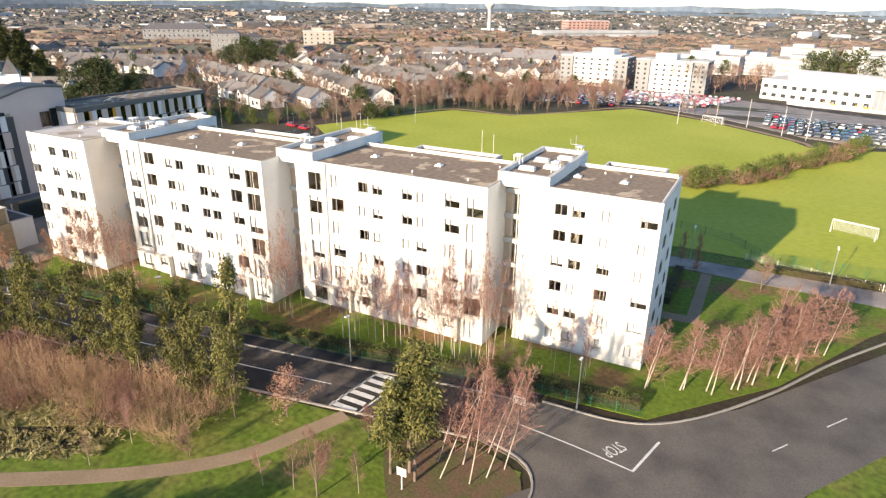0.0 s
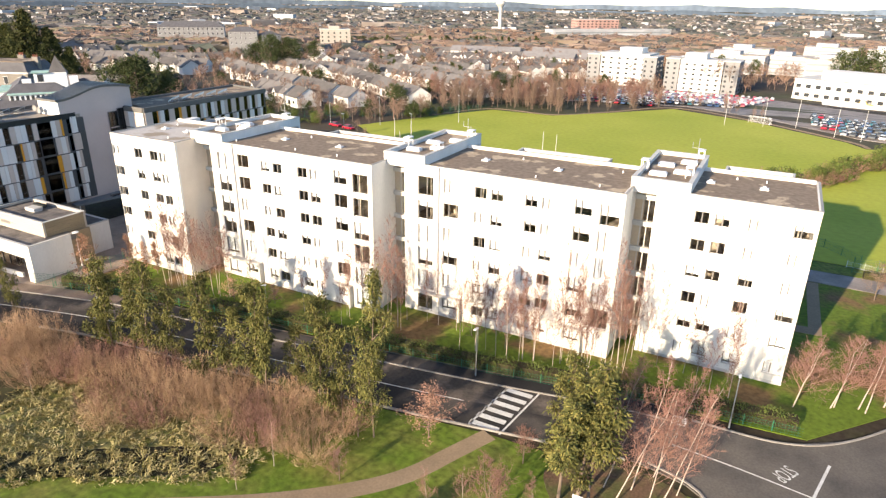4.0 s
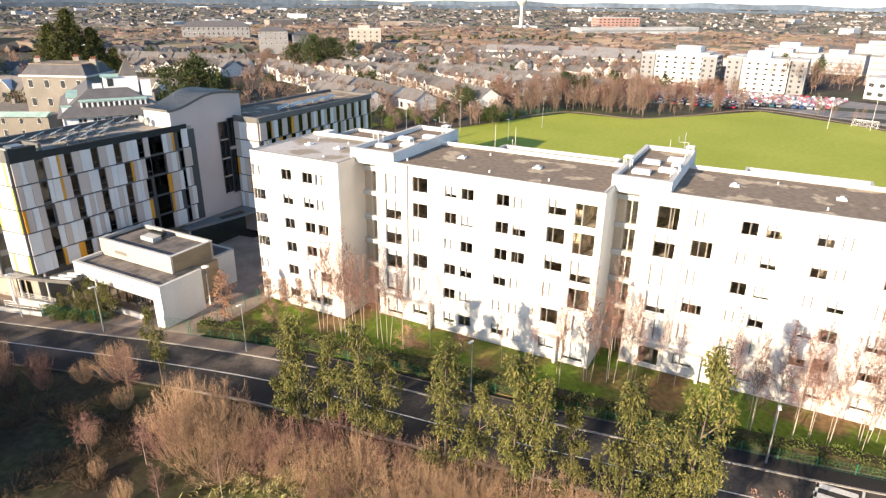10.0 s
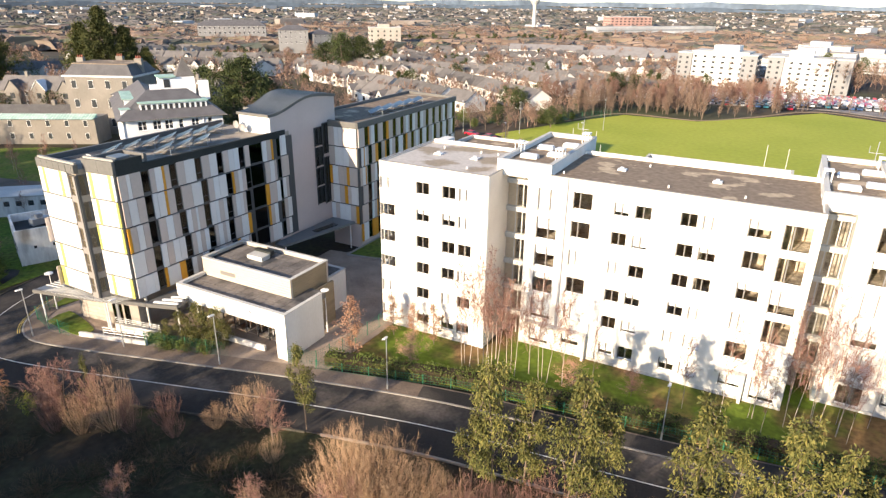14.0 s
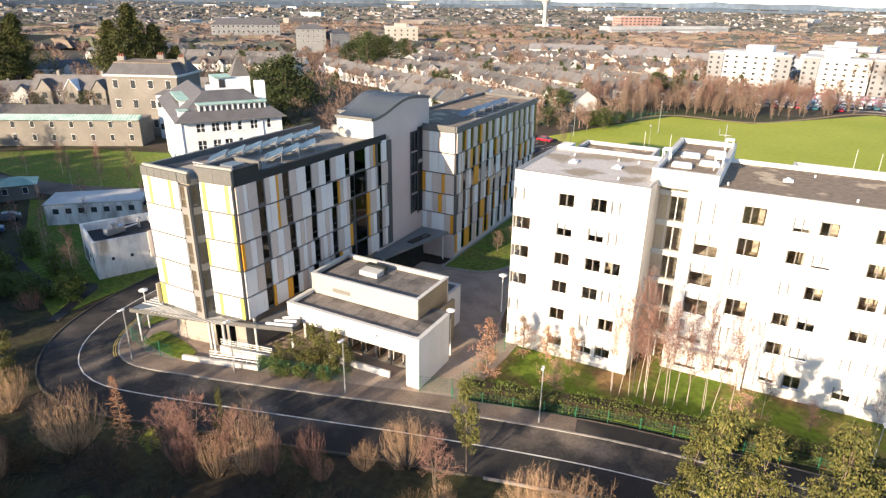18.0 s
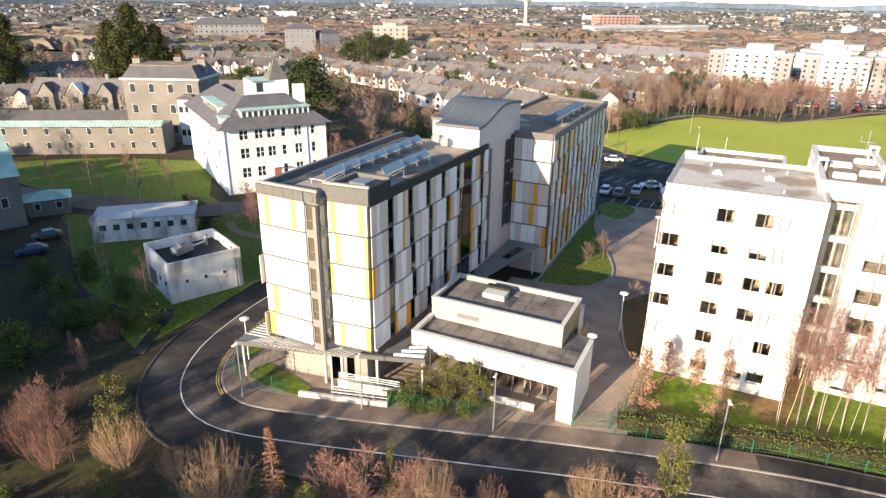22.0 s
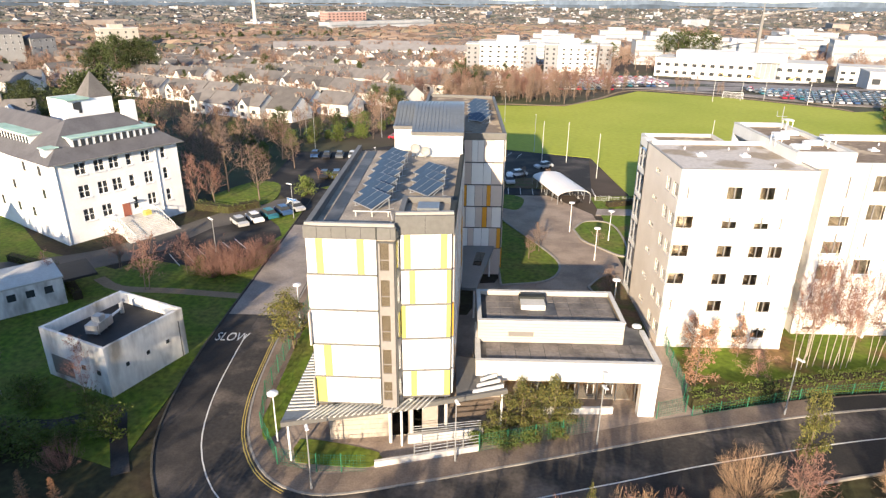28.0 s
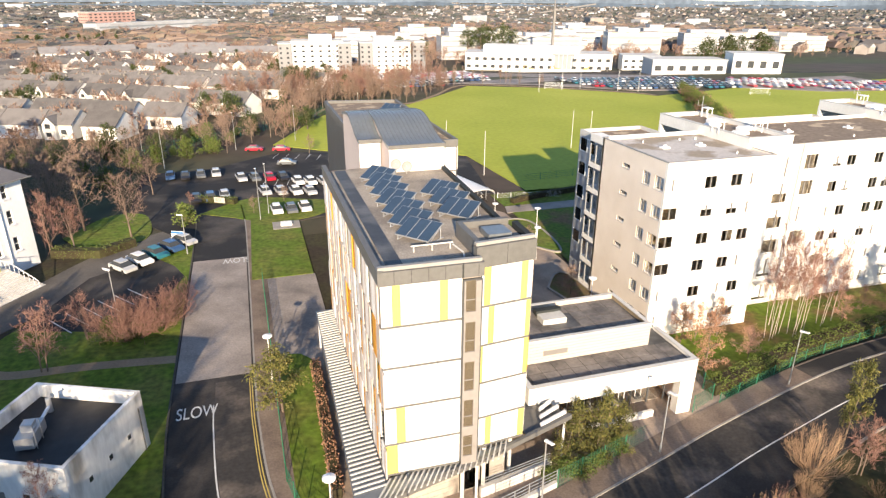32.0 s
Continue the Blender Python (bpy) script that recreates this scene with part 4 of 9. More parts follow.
for z in ROWS_SILL[:-1]:
    for yy, w in ((72.4, 1.3), (74.4, 1.7)):
        part("rear_window", rel(Mesh().box(-99.66, yy, z, -99.603, yy + w, z + 1.6)), glass_dark, wb)
        f = Mesh()
        f.box(-99.72, yy - 0.08, z - 0.08, -99.605, yy, z + 1.68)
        f.box(-99.72, yy + w, z - 0.08, -99.605, yy + w + 0.08, z + 1.68)
        f.box(-99.72, yy, z - 0.08, -99.605, yy + w, z)
        part("rear_frame", rel(f), white_metal, wb)


# ---- panel-clad block with the wave roof ----
ob = thing("student_block", (-128, 70, 0), "six-storey student block clad in white, grey, taupe and ochre panels", "building")
BX, BY = -128, 70


def relb(m):
    m.v = [(x - BX, y - BY, z) for x, y, z in m.v]
    return m


SW, SE, NE1, NW1 = (-134.5, 37.42), (-123.5, 38.85), (-122.7, 66.0), (-134.6, 64.5)
# south end: an angled left stack ending in a flush bay, then the right stack set back
SL0, SL1, SB, SR0, SR1 = (-134.5, 37.52), (-129.15, 37.40), (-127.82, 37.37), (-127.5, 38.55), (-123.5, 38.95)
PZ = [19.25, 16.3, 13.27, 10.2, 7.2, 4.65]


def core_poly(p, d):
    c = (sum(q[0] for q in p) / len(p), sum(q[1] for q in p) / len(p))
    return [(q[0] + (c[0] - q[0]) * d, q[1] + (c[1] - q[1]) * d) for q in p]


def on_wall(m, P, Q, u0, u1, z0, z1, a, b):
    """A box on the wall from P to Q: from u0 to u1 along it, proud from a to b (outwards is to the right of P to Q)."""
    L = math.dist(P, Q)
    d = ((Q[0] - P[0]) / L, (Q[1] - P[1]) / L)
    n = (d[1], -d[0])
    pts = [(P[0] + d[0] * u + n[0] * w, P[1] + d[1] * u + n[1] * w) for u, w in ((u0, a), (u0, b), (u1, b), (u1, a))]
    return m.prism(pts, z0, z1)


# body: dark backing walls, floors hidden
body = Mesh().prism([SL0, SB, SR0, SR1, NE1, NW1], 4.62, 19.0)
part("backing_wall", relb(body), frame_dark, ob, "dark wall behind the panels")
ped = Mesh().prism([(-133.9, 38.3), (-124.6, 39.6), (-124.2, 64), (-133.9, 64)], 0, 4.62)
part("ground_floor", relb(ped), plinth_m, ob, "pale recessed ground storey")
part("board_panel", relb(on_wall(Mesh(), (-133.9, 38.3), (-124.6, 39.6), 0.02, 5.3, 0.1, 4.2, 0.002, 0.012)), board_dirty, ob, "grey-brown water-stained boarding")
for u, w in ((5.4, 1.4), (7.2, 0.8)):
    g = on_wall(Mesh(), (-133.9, 38.3), (-124.6, 39.6), u, u + w, 0.2, 3.0, 0.004, 0.05)
    part("lobby_glass", relb(g), glass_dark, ob)
for x, y in ((-128.6, 38.2), (-126.8, 38.5), (-123.9, 40.3), (-123.7, 46), (-123.5, 53)):
    part("column", relb(Mesh().tube([(x, y, 0), (x, y, 4.5)], 0.16, 10)), concrete, ob)

# fascia and roof
fa = Mesh()
on_wall(fa, SL0, SB, -0.12, 6.8, 19.2, 20.15, -0.4, 0.12)
on_wall(fa, SR0, SR1, -0.35, 4.12, 19.2, 20.7, -0.4, 0.14)
part("fascia_south", relb(fa), fascia_light, ob, "sheet-metal fascia coloured lighter for its sunlit south side")
cp = Mesh()
on_wall(cp, SL0, SB, -0.05, 6.7, 20.15, 20.38, -0.42, -0.1)
on_wall(cp, SR0, SR1, -0.3, 4.1, 20.7, 20.92, -0.42, -0.1)
part("fascia_coping", relb(cp), coping_m, ob, "paler sloped coping of the fascia")
fs = Mesh()
for k in range(6):
    on_wall(fs, SL0, SB, 0.9 + k * 1.1, 0.925 + k * 1.1, 19.25, 20.14, 0.12, 0.128)
on_wall(fs, SL0, SB, 5.34, 5.42, 19.2, 20.2, 0.12, 0.135)
on_wall(fs, SR0, SR1, 1.9, 1.925, 19.25, 20.69, 0.14, 0.148)
part("fascia_seam", relb(fs), fascia, ob)
rl = Mesh()
for x in (-131.3, -130.0, -128.7):
    rl.tube([(x, 41.4, 19.6), (x, 41.4, 20.05)], 0.05, 5)
rl.tube([(-131.5, 41.4, 20.05), (-128.5, 41.4, 20.05)], 0.06, 5)
rl.tube([(-128.5, 41.4, 19.9), (-128.2, 40.0, 19.8), (-128.4, 39.2, 19.75)], 0.06, 5)
part("roof_rail", relb(rl), parapet_m, ob, "low white pipe rail on the gravel roof")
fa = Mesh()
on_wall(fa, SE, NE1, 0.35, 3.6, 18.95, 20.75, -0.3, 0.12)
on_wall(fa, SE, NE1, 3.6, 25.8, 18.95, 19.9, -0.3, 0.12)
part("fascia_east", relb(fa), fascia, ob, "metal fascia coloured darker for its shaded east side")
fa = on_wall(Mesh(), NW1, SW, 0, 27.0, 19.2, 20.2, -0.3, 0.12)
part("fascia_west", relb(fa), fascia_light, ob)
part("roof", relb(Mesh().prism(core_poly([SL0, SB, SR0, SR1, NE1, NW1], 0.02), 18.9, 19.6)), gravel_roof, ob, "grey gravel roof")
part("roof_walkway", relb(Mesh().prism([(-133.6, 38.9), (-132.5, 39.0), (-132.5, 64), (-133.6, 64)], 19.6, 19.64)), felt_wet, ob)
hb = Mesh()
hb.box(-127.65, 43.0, 19.6, -123.75, 43.4, 20.8)
hb.box(-127.65, 38.75, 19.6, -127.25, 43.0, 20.8)
part("plant_upstand", relb(hb), fascia_light, ob)
part("plant_floor", relb(Mesh().prism([(-127.25, 38.7), (-123.8, 39.15), (-123.7, 43.0), (-127.25, 43.0)], 19.6, 20.3)), gravel_roof, ob)
part("hatch", relb(Mesh().box(-126.3, 40.3, 20.3, -124.6, 42.0, 20.75)), zinc, ob, "metal roof hatch")

# solar collectors on raked stands
def collector(x, y, z, w=2.9):
    e = thing("solar_panel", (x, y, z), "tilted dark blue solar collector on a steel stand", "solar panel", "collectors on the roof", rz=-50)
    f = Mesh()
    tilt = radians(23)
    ly, lz = 2.1 * math.cos(tilt), 2.1 * math.sin(tilt)
    def slant(m, x0, x1, s0, s1, t0, t1):
        vs = []
        for s, t in ((s0, t0), (s1, t0), (s1, t1), (s0, t1)):
            for xx in (x0, x1):
                vs.append((xx, -ly / 2 + s * math.cos(tilt) - t * math.sin(tilt), 0.35 + s * math.sin(tilt) + t * math.cos(tilt)))
        return m.add(vs, [(0, 2, 3, 1), (4, 6, 7, 5), (0, 1, 7, 6), (2, 4, 5, 3), (1, 3, 5, 7), (0, 6, 4, 2)])
    slant(f, -w / 2, w / 2, 0, 2.1, 0, 0.07)
    part("tray", f, steel, e)
    for k in range(3):
        g = slant(Mesh(), -w / 2 + 0.04 + k * w / 3, -w / 2 - 0.04 + (k + 1) * w / 3, 0.05, 2.05, 0.074, 0.09)
        part("collector", g, panel_pv, e)
    for xx in (-w / 2 + 0.2, w / 2 - 0.2):
        l = Mesh()
        l.tube([(xx, ly / 2 - 0.1, 0), (xx, ly / 2 - 0.1, 0.3 + lz)], 0.035, 5)
        l.tube([(xx, -ly / 2 + 0.1, 0), (xx, -ly / 2 + 0.1, 0.4)], 0.035, 5)
        l.tube([(xx, -ly / 2, 0.03), (xx, ly / 2 + 0.3, 0.03)], 0.04, 5)
        l.tube([(xx, ly / 2 - 0.1, 0.9), (xx, -ly / 2 + 0.4, 0.1)], 0.03, 5)
        part("stand", l, steel, e)
    return e


first = collector(-130.3, 43.7, 19.6)
for k in range(1, 7):
    copy_thing(first, pose(-130.3 + k * 0.03, 43.7 + k * 2.58, 19.6, 0, 0, -50))
for k in range(3):
    copy_thing(first, pose(-126.0 + k * 0.03, 47.6 + k * 2.75, 19.6, 0, 0, -50))

# south end panels: two stacks either side of a window slot
def panel(P, Q, u0, u1, z0, z1, material, proud=0.1, gap=0.012, joint=0.04):
    p = on_wall(Mesh(), P, Q, u0 + gap, u1 - gap, z0 + joint + gap, z1 - joint - gap, 0.0, proud)
    return part("cladding_panel", relb(p), material, ob)


pr = random.Random(5)
YEL_L = [[(0.76, 0.52), (3.86, 0.53)], [], [], [(0.84, 0.6)], [(0.0, 0.86)]]
YEL_R = [[(0.28, 0.5), (3.1, 0.5)], [(0.68, 0.44), (3.6, 0.33)], [(0.0, 0.33), (3.6, 0.33)], [], [(0.72, 0.46), (3.45, 0.48)]]
for r in range(5):
    z1, z0 = PZ[r], PZ[r + 1]
    for P, Q, width, yel in ((SL0, SL1, 5.33, YEL_L[r]), (SR0, SR1, 3.95, YEL_R[r])):
        u = 0.0
        for a, w in yel + [(width, 0)]:
            while a - u > 0.05:
                nxt = min(a, u + 1.85)
                if a - nxt < 0.4:
                    nxt = a
                panel(P, Q, u, nxt, z0, z1, pan_white, 0.1, 0.02)
                u = nxt
            if w:
                panel(P, Q, a, a + w, z0, z1, pan_yellow, 0.11)
                u = a + w
        part("joint_rail", relb(on_wall(Mesh(), P, Q, 0, width, z0 - 0.085, z0 + 0.085, 0.0, 0.13)), fascia_light, ob)
    # bay flush with the left stack: a window to the south, a narrow one in its east return
    part("bay_spandrel", relb(on_wall(Mesh(), SL1, SB, 0.12, 1.28, z0 - 0.35, z0 + 0.42, 0.0, 0.12)), bay_m, ob, "pale grey-brown spandrel of the bay")
    part("bay_jamb", relb(on_wall(Mesh(), SL1, SB, 0.12, 0.24, z0 + 0.42, z1 - 0.35, 0.0, 0.12)), bay_m, ob)
    part("bay_jamb", relb(on_wall(Mesh(), SL1, SB, 0.92, 1.28, z0 + 0.42, z1 - 0.35, 0.0, 0.12)), bay_m, ob)
    part("bay_lining", relb(on_wall(Mesh(), SL1, SB, 0.24, 0.92, z0 + 0.42, z1 - 0.35, 0.0, 0.02)), slot_m, ob)
    part("bay_transom", relb(on_wall(Mesh(), SL1, SB, 0.24, 0.92, z0 + 1.25, z0 + 1.3, 0.02, 0.1)), bay_m, ob)
    part("bay_glass", relb(on_wall(Mesh(), SL1, SB, 0.25, 0.91, z0 + 0.43, z1 - 0.36, 0.05, 0.06)), glass, ob)
    part("bay_spandrel", relb(on_wall(Mesh(), SB, SR0, 0.25, 1.2, z0 - 0.35, z0 + 0.42, 0.0, 0.06)), bay_m, ob)
    part("return_lining", relb(on_wall(Mesh(), SB, SR0, 0.3, 0.8, z0 + 0.42, z1 - 0.35, 0.0, 0.02)), slot_m, ob)
    part("return_glass", relb(on_wall(Mesh(), SB, SR0, 0.3, 0.8, z0 + 0.42, z1 - 0.35, 0.03, 0.04)), glass, ob)
    part("corner_post", relb(on_wall(Mesh(), SB, SR0, 0.0, 0.22, z0 - 0.35, z1 - 0.34, 0.0, 0.08)), frame_dark, ob)

PICK = [pan_taupe, pan_taupe, pan_lgrey, pan_taupe, pan_white, pan_taupe]


def strips(P, Q, u0, u1, z0, z1, first=None, proud=0.14):
    """One cladding bay of two to four upright strips."""
    n = pr.choice((2, 3, 3, 4)) if u1 - u0 > 1.6 else pr.choice((1, 2))
    ws = [pr.choice((0.5, 1.0, 1.0, 1.4)) for _ in range(n)]
    s = sum(ws)
    u, last = u0, None
    orange = False
    for w in ws:
        opts = [m for m in PICK if m is not last and not (m is pan_orange and (orange or w > 0.9))]
        m = pr.choice(opts)
        if w == 0.5 and not orange and pr.random() < 0.75:
            m = pan_orange
        orange |= m is pan_orange
        panel(P, Q, u, u + (u1 - u0) * w / s, z0, z1, m, proud, 0.02, 0.075)
        last, u = m, u + (u1 - u0) * w / s


# east side: corner stack, slot, then staggered bays with windows between
for r in range(5):
    z1, z0 = PZ[r] - 0.1, PZ[r + 1] - 0.1
    strips(SE, NE1, 0.33, 3.1, z0, z1)
    part("slot_glass", relb(on_wall(Mesh(), SE, NE1, 3.2, 4.0, z0 + 0.4, z1 - 0.1, 0.0, 0.05)), glass_dark, ob)
    u = 4.15 + (0.0, 0.55, 0.2, 0.75, 0.35)[r]
    if u > 4.4:
        panel(SE, NE1, 4.12, u - 0.02, z0, z1, pr.choice((pan_orange, pan_lgrey)), 0.14)
        u += 0.0
    while u < 18.2:
        w = pr.choice((2.3, 2.6, 2.6, 2.9))
        strips(SE, NE1, u, min(u + w, 19.0), z0, z1)
        u += w
        if u < 18.2:
            g = on_wall(Mesh(), SE, NE1, u + 0.1, u + 0.85, z0 + 0.25, z1 - 0.15, 0.0, 0.06)
            part("window", relb(g), glass_dark, ob)
            part("opening_light", relb(on_wall(Mesh(), SE, NE1, u + 0.1, u + 0.85, z0 + 0.9, z0 + 0.98, 0.062, 0.1)), frame_dark, ob)
            u += 0.98
    part("curtain_glass", relb(on_wall(Mesh(), SE, NE1, 19.1, 21.2, z0 + 0.3, z1 - 0.05, 0.0, 0.06)), glass_dark, ob)
    part("curtain_band", relb(on_wall(Mesh(), SE, NE1, 19.1, 21.2, z0, z0 + 0.28, 0.0, 0.1)), frame_dark, ob)
    strips(SE, NE1, 21.3 + 0.25 * (r % 2), 23.3 + 0.4 * (r % 3), z0, z1)
    part("window", relb(on_wall(Mesh(), SE, NE1, 24.1, 24.6, z0 + 0.3, z1 - 0.15, 0.0, 0.06)), glass_dark, ob)
    strips(SE, NE1, 24.7, 25.8 + 0.3 * (r % 2), z0 + 0.2, z1 + 0.2)
# west side, seen at a glancing angle
for r in range(5):
    z1, z0 = PZ[r], PZ[r + 1]
    u = 0.2 + 0.4 * (r % 3)
    while u < 26.5:
        w = pr.choice((2.0, 2.4))
        strips(NW1, SW, u, min(u + w, 27.6), z0, z1, proud=0.1)
        u += w
        if u < 26.3:
            part("window", relb(on_wall(Mesh(), NW1, SW, u + 0.05, u + 0.75, z0 + 0.3, z1 - 0.15, 0.0, 0.05)), glass_dark, ob)
        u += 0.85

# wave-roofed tower in two strips, the western one set back
TX1, TY1 = -122.85, 76.2


def tower(x0, x1, y0, drop, wall_label):
    """A tower strip from x0 to x1 whose roof swells from the front at y0 to the back."""
    def wave(y):
        t = (y - y0) / (TY1 - y0)
        return 22.0 - drop + 1.65 * (0.5 - 0.5 * math.cos(math.pi * min(t / 0.62, 1.0))) - 0.55 * max(0, (t - 0.62) / 0.38) ** 1.5
    n = 24
    ys = [y0 + (TY1 - y0) * i / n for i in range(n + 1)]
    tw = Mesh()
    for xx in (x0, x1):
        k = len(tw.v)
        for y in ys:
            tw.v += [(xx, y, 4.0), (xx, y, wave(y))]
        for i in range(n):
            f = (k + 2 * i, k + 2 * i + 2, k + 2 * i + 3, k + 2 * i + 1)
            tw.f.append(f if xx == x1 else f[::-1])
    tw.add([(x0, TY1, 4), (x1, TY1, 4), (x1, TY1, wave(TY1)), (x0, TY1, wave(TY1))], [(1, 0, 3, 2)])
    part("tower_wall", relb(tw), mauve, ob, wall_label)
    part("tower_front", relb(Mesh().box(x0, y0 - 0.15, 17, x1, y0, wave(y0))), pan_white, ob, "white front of the roof tower")
    rf = Mesh()
    for y in [y0 - 0.4] + ys + [TY1 + 0.2]:
        z = wave(min(max(y, y0), TY1))
        rf.v += [(x0 - 0.1, y, z), (x1 + 0.08, y, z), (x1 + 0.08, y, z + 0.3), (x0 - 0.1, y, z + 0.3)]
    for i in range(n + 2):
        for c in range(4):
            rf.f.append((i * 4 + c, (i + 1) * 4 + c, (i + 1) * 4 + (c + 1) % 4, i * 4 + (c + 1) % 4))
    rf.f += [(0, 1, 2, 3), ((n + 2) * 4 + 3, (n + 2) * 4 + 2, (n + 2) * 4 + 1, (n + 2) * 4)]
    rf.f = [f[::-1] for f in rf.f]
    part("wave_roof", relb(rf), zinc, ob, "curved blue-grey standing seam zinc roof")
    fe = Mesh()
    for y in [y0 - 0.42] + ys:
        z = wave(max(y, y0)) - 0.05
        fe.v += [(x1 + 0.085, y, z), (x1 + 0.13, y, z), (x1 + 0.13, y, z + 0.4), (x1 + 0.085, y, z + 0.4)]
    for i in range(n + 1):
        for c in range(4):
            fe.f.append((i * 4 + (c + 1) % 4, (i + 1) * 4 + (c + 1) % 4, (i + 1) * 4 + c, i * 4 + c))
    part("roof_verge", relb(fe), fascia_light, ob, "dark grey verge strip")
    part("roof_eave", relb(Mesh().box(x0 - 0.1, y0 - 0.46, wave(y0) - 0.05, x1 + 0.08, y0 - 0.404, wave(y0) + 0.33)), fascia_light, ob)
    for j in range(int((x1 - x0) / 0.42)):
        x = x0 + 0.2 + j * 0.42
        sm = Mesh()
        for y in [y0 - 0.38] + ys:
            z = wave(max(y, y0)) + 0.3
            sm.v += [(x - 0.025, y, z), (x + 0.025, y, z), (x + 0.025, y, z + 0.07), (x - 0.025, y, z + 0.07)]
        for i in range(n + 1):
            for c in range(1, 4):
                sm.f.append((i * 4 + (c + 1) % 4, (i + 1) * 4 + (c + 1) % 4, (i + 1) * 4 + c, i * 4 + c))
        part("roof_seam", relb(sm), zinc, ob)


tower(-128.4, TX1, 62.2, 0.0, "plain mauve-grey tower wall")
tower(-130.7, -128.55, 65.8, 0.06, "set-back strip of the mauve-grey tower")
for y, z0, z1 in ((71.0, 16.3, 19.0), (71.0, 13.2, 16.0), (71.0, 10.2, 12.9), (71.0, 7.3, 9.9), (72.9, 14.8, 19.4), (72.9, 7.0, 14.2)):
    g = Mesh().box(TX1, y, z0, TX1 + 0.06, y + 1.7, z1)
    part("tower_window", relb(g), glass_dark, ob)
    f = Mesh()
    f.box(TX1 + 0.06, y - 0.1, z0 - 0.1, TX1 + 0.2, y, z1 + 0.1)
    f.box(TX1 + 0.06, y + 1.7, z0 - 0.1, TX1 + 0.2, y + 1.8, z1 + 0.1)
    f.box(TX1 + 0.06, y, z1, TX1 + 0.2, y + 1.7, z1 + 0.1)
    f.box(TX1 + 0.06, y + 0.8, z0, TX1 + 0.14, y + 0.9, z1)
    part("tower_frame", relb(f), frame_dark, ob)
for dx, dz in ((-128.0, 20.7), (-126.9, 20.4)):
    dish = Mesh()
    dish.tube([(dx, 61.3, 19.6), (dx, 61.3, dz)], 0.05, 6)
    dish.tube([(dx, 61.2, dz), (dx, 61.12, dz), (dx, 61.0, dz)], [0.05, 0.4, 0.55], 12)
    part("satellite_dish", relb(dish), rail_m, ob, "small grey satellite dish")

# north wing
SE2, NE2, NW2, SW2 = (-117.4, 74.3), (-117.6, 106.3), (-129, 108), (-129, 77.6)
SW2b = (-122.8, 74.3)
part("north_wing", relb(Mesh().prism([SW2b, SE2, NE2, NW2, SW2, (-122.7, 77.6)], 3.9, 19.0)), frame_dark, ob)
part("north_ground_floor", relb(Mesh().prism([(-122.7, 74.4), (-117.5, 74.4), (-117.7, 106.2), (-128.8, 107.5)], 0, 3.9)), mauve, ob, "mauve-grey clay ground storey")
fa = Mesh()
on_wall(fa, SW2b, SE2, 0, 5.3, 18.95, 19.8, -0.3, 0.12)
on_wall(fa, SE2, NE2, 0, 32.2, 18.95, 19.8, -0.3, 0.12)
on_wall(fa, NE2, NW2, 0, 11.4, 18.95, 19.8, -0.3, 0.12)
on_wall(fa, NW2, SW2, 0, 30.4, 18.95, 19.8, -0.3, 0.12)
part("fascia_north", relb(fa), fascia_light, ob)
part("north_roof", relb(Mesh().prism([(-121.6, 77.6), (-121.6, 74.6), (-117.7, 74.6), (-117.9, 106.0), (-128.7, 107.6), (-128.7, 77.6)], 19.0, 19.35)), felt, ob, "brown weathered roofing felt")
for k in range(5):
    copy_thing(first, pose(-120.6, 84 + k * 3.2, 19.35, 0, 0, -45))
NZ = [18.95, 15.95, 12.95, 9.95, 6.95, 3.95, 0.9]
for r in range(6):
    z1, z0 = NZ[r], NZ[r + 1]
    if r < 5:
        strips(SW2b, SE2, 0.05, 2.7, z0, z1)
        strips(SW2b, SE2, 2.7, 5.25, z0, z1)
    u = 0.1 + (0.0, 0.7, 0.3, 0.9, 0.5, 0.2)[r]
    while u < 30.5:
        w = pr.choice((1.3, 1.6, 1.8))
        strips(SE2, NE2, u, min(u + w, 32.1), z0, z1)
        u += w
        if u < 31:
            part("window", relb(on_wall(Mesh(), SE2, NE2, u + 0.05, u + 1.0, z0 + 0.2, z1 - 0.1, 0.0, 0.05)), glass_dark, ob)
        u += 1.08

# canopies
def canopy(name, poly, z0, z1, material, label=""):
    lift = 0.0 if name.startswith("link") else 0.35
    return part(name, relb(Mesh().prism(poly, z0 + lift, z1 + lift)), material, ob, label)


TIP = (-137.0, 35.0)
canopy("canopy_south", [TIP, (-127.6, 37.45), (-118.6, 40.4), (-123.3, 38.85), SE, SW], 3.75, 3.95, zinc, "ribbed grey metal canopy")
canopy("canopy_west", [TIP, SW, (-134.6, 64.4), (-136.4, 64.4)], 3.75, 3.96, zinc, "long ribbed grey metal canopy")
for k in range(58):
    t = k / 58
    y = 36.6 + t * 27.6
    xa = -137.0 + t * 0.6 + 0.1
    canopy("canopy_rib", [(xa, y - 0.06), (-134.62, y - 0.06 + 0.3), (-134.62, y + 0.06 + 0.3), (xa, y + 0.06)], 3.97, 4.06, parapet_m)
for k in range(22):
    u = 0.3 + k * 0.5
    a = (TIP[0] + 1.0 + u * 0.95, TIP[1] + 0.2 + u * 0.185)
    b = (SW[0] + u * 0.9, SW[1] + u * 0.155 - 0.1)
    d = (b[0] - a[0], b[1] - a[1])
    canopy("canopy_rib", [(a[0] - 0.06, a[1]), (a[0] + 0.06, a[1]), (b[0] + 0.06, b[1]), (b[0] - 0.06, b[1])], 3.96, 4.04, parapet_m)
ed = Mesh()
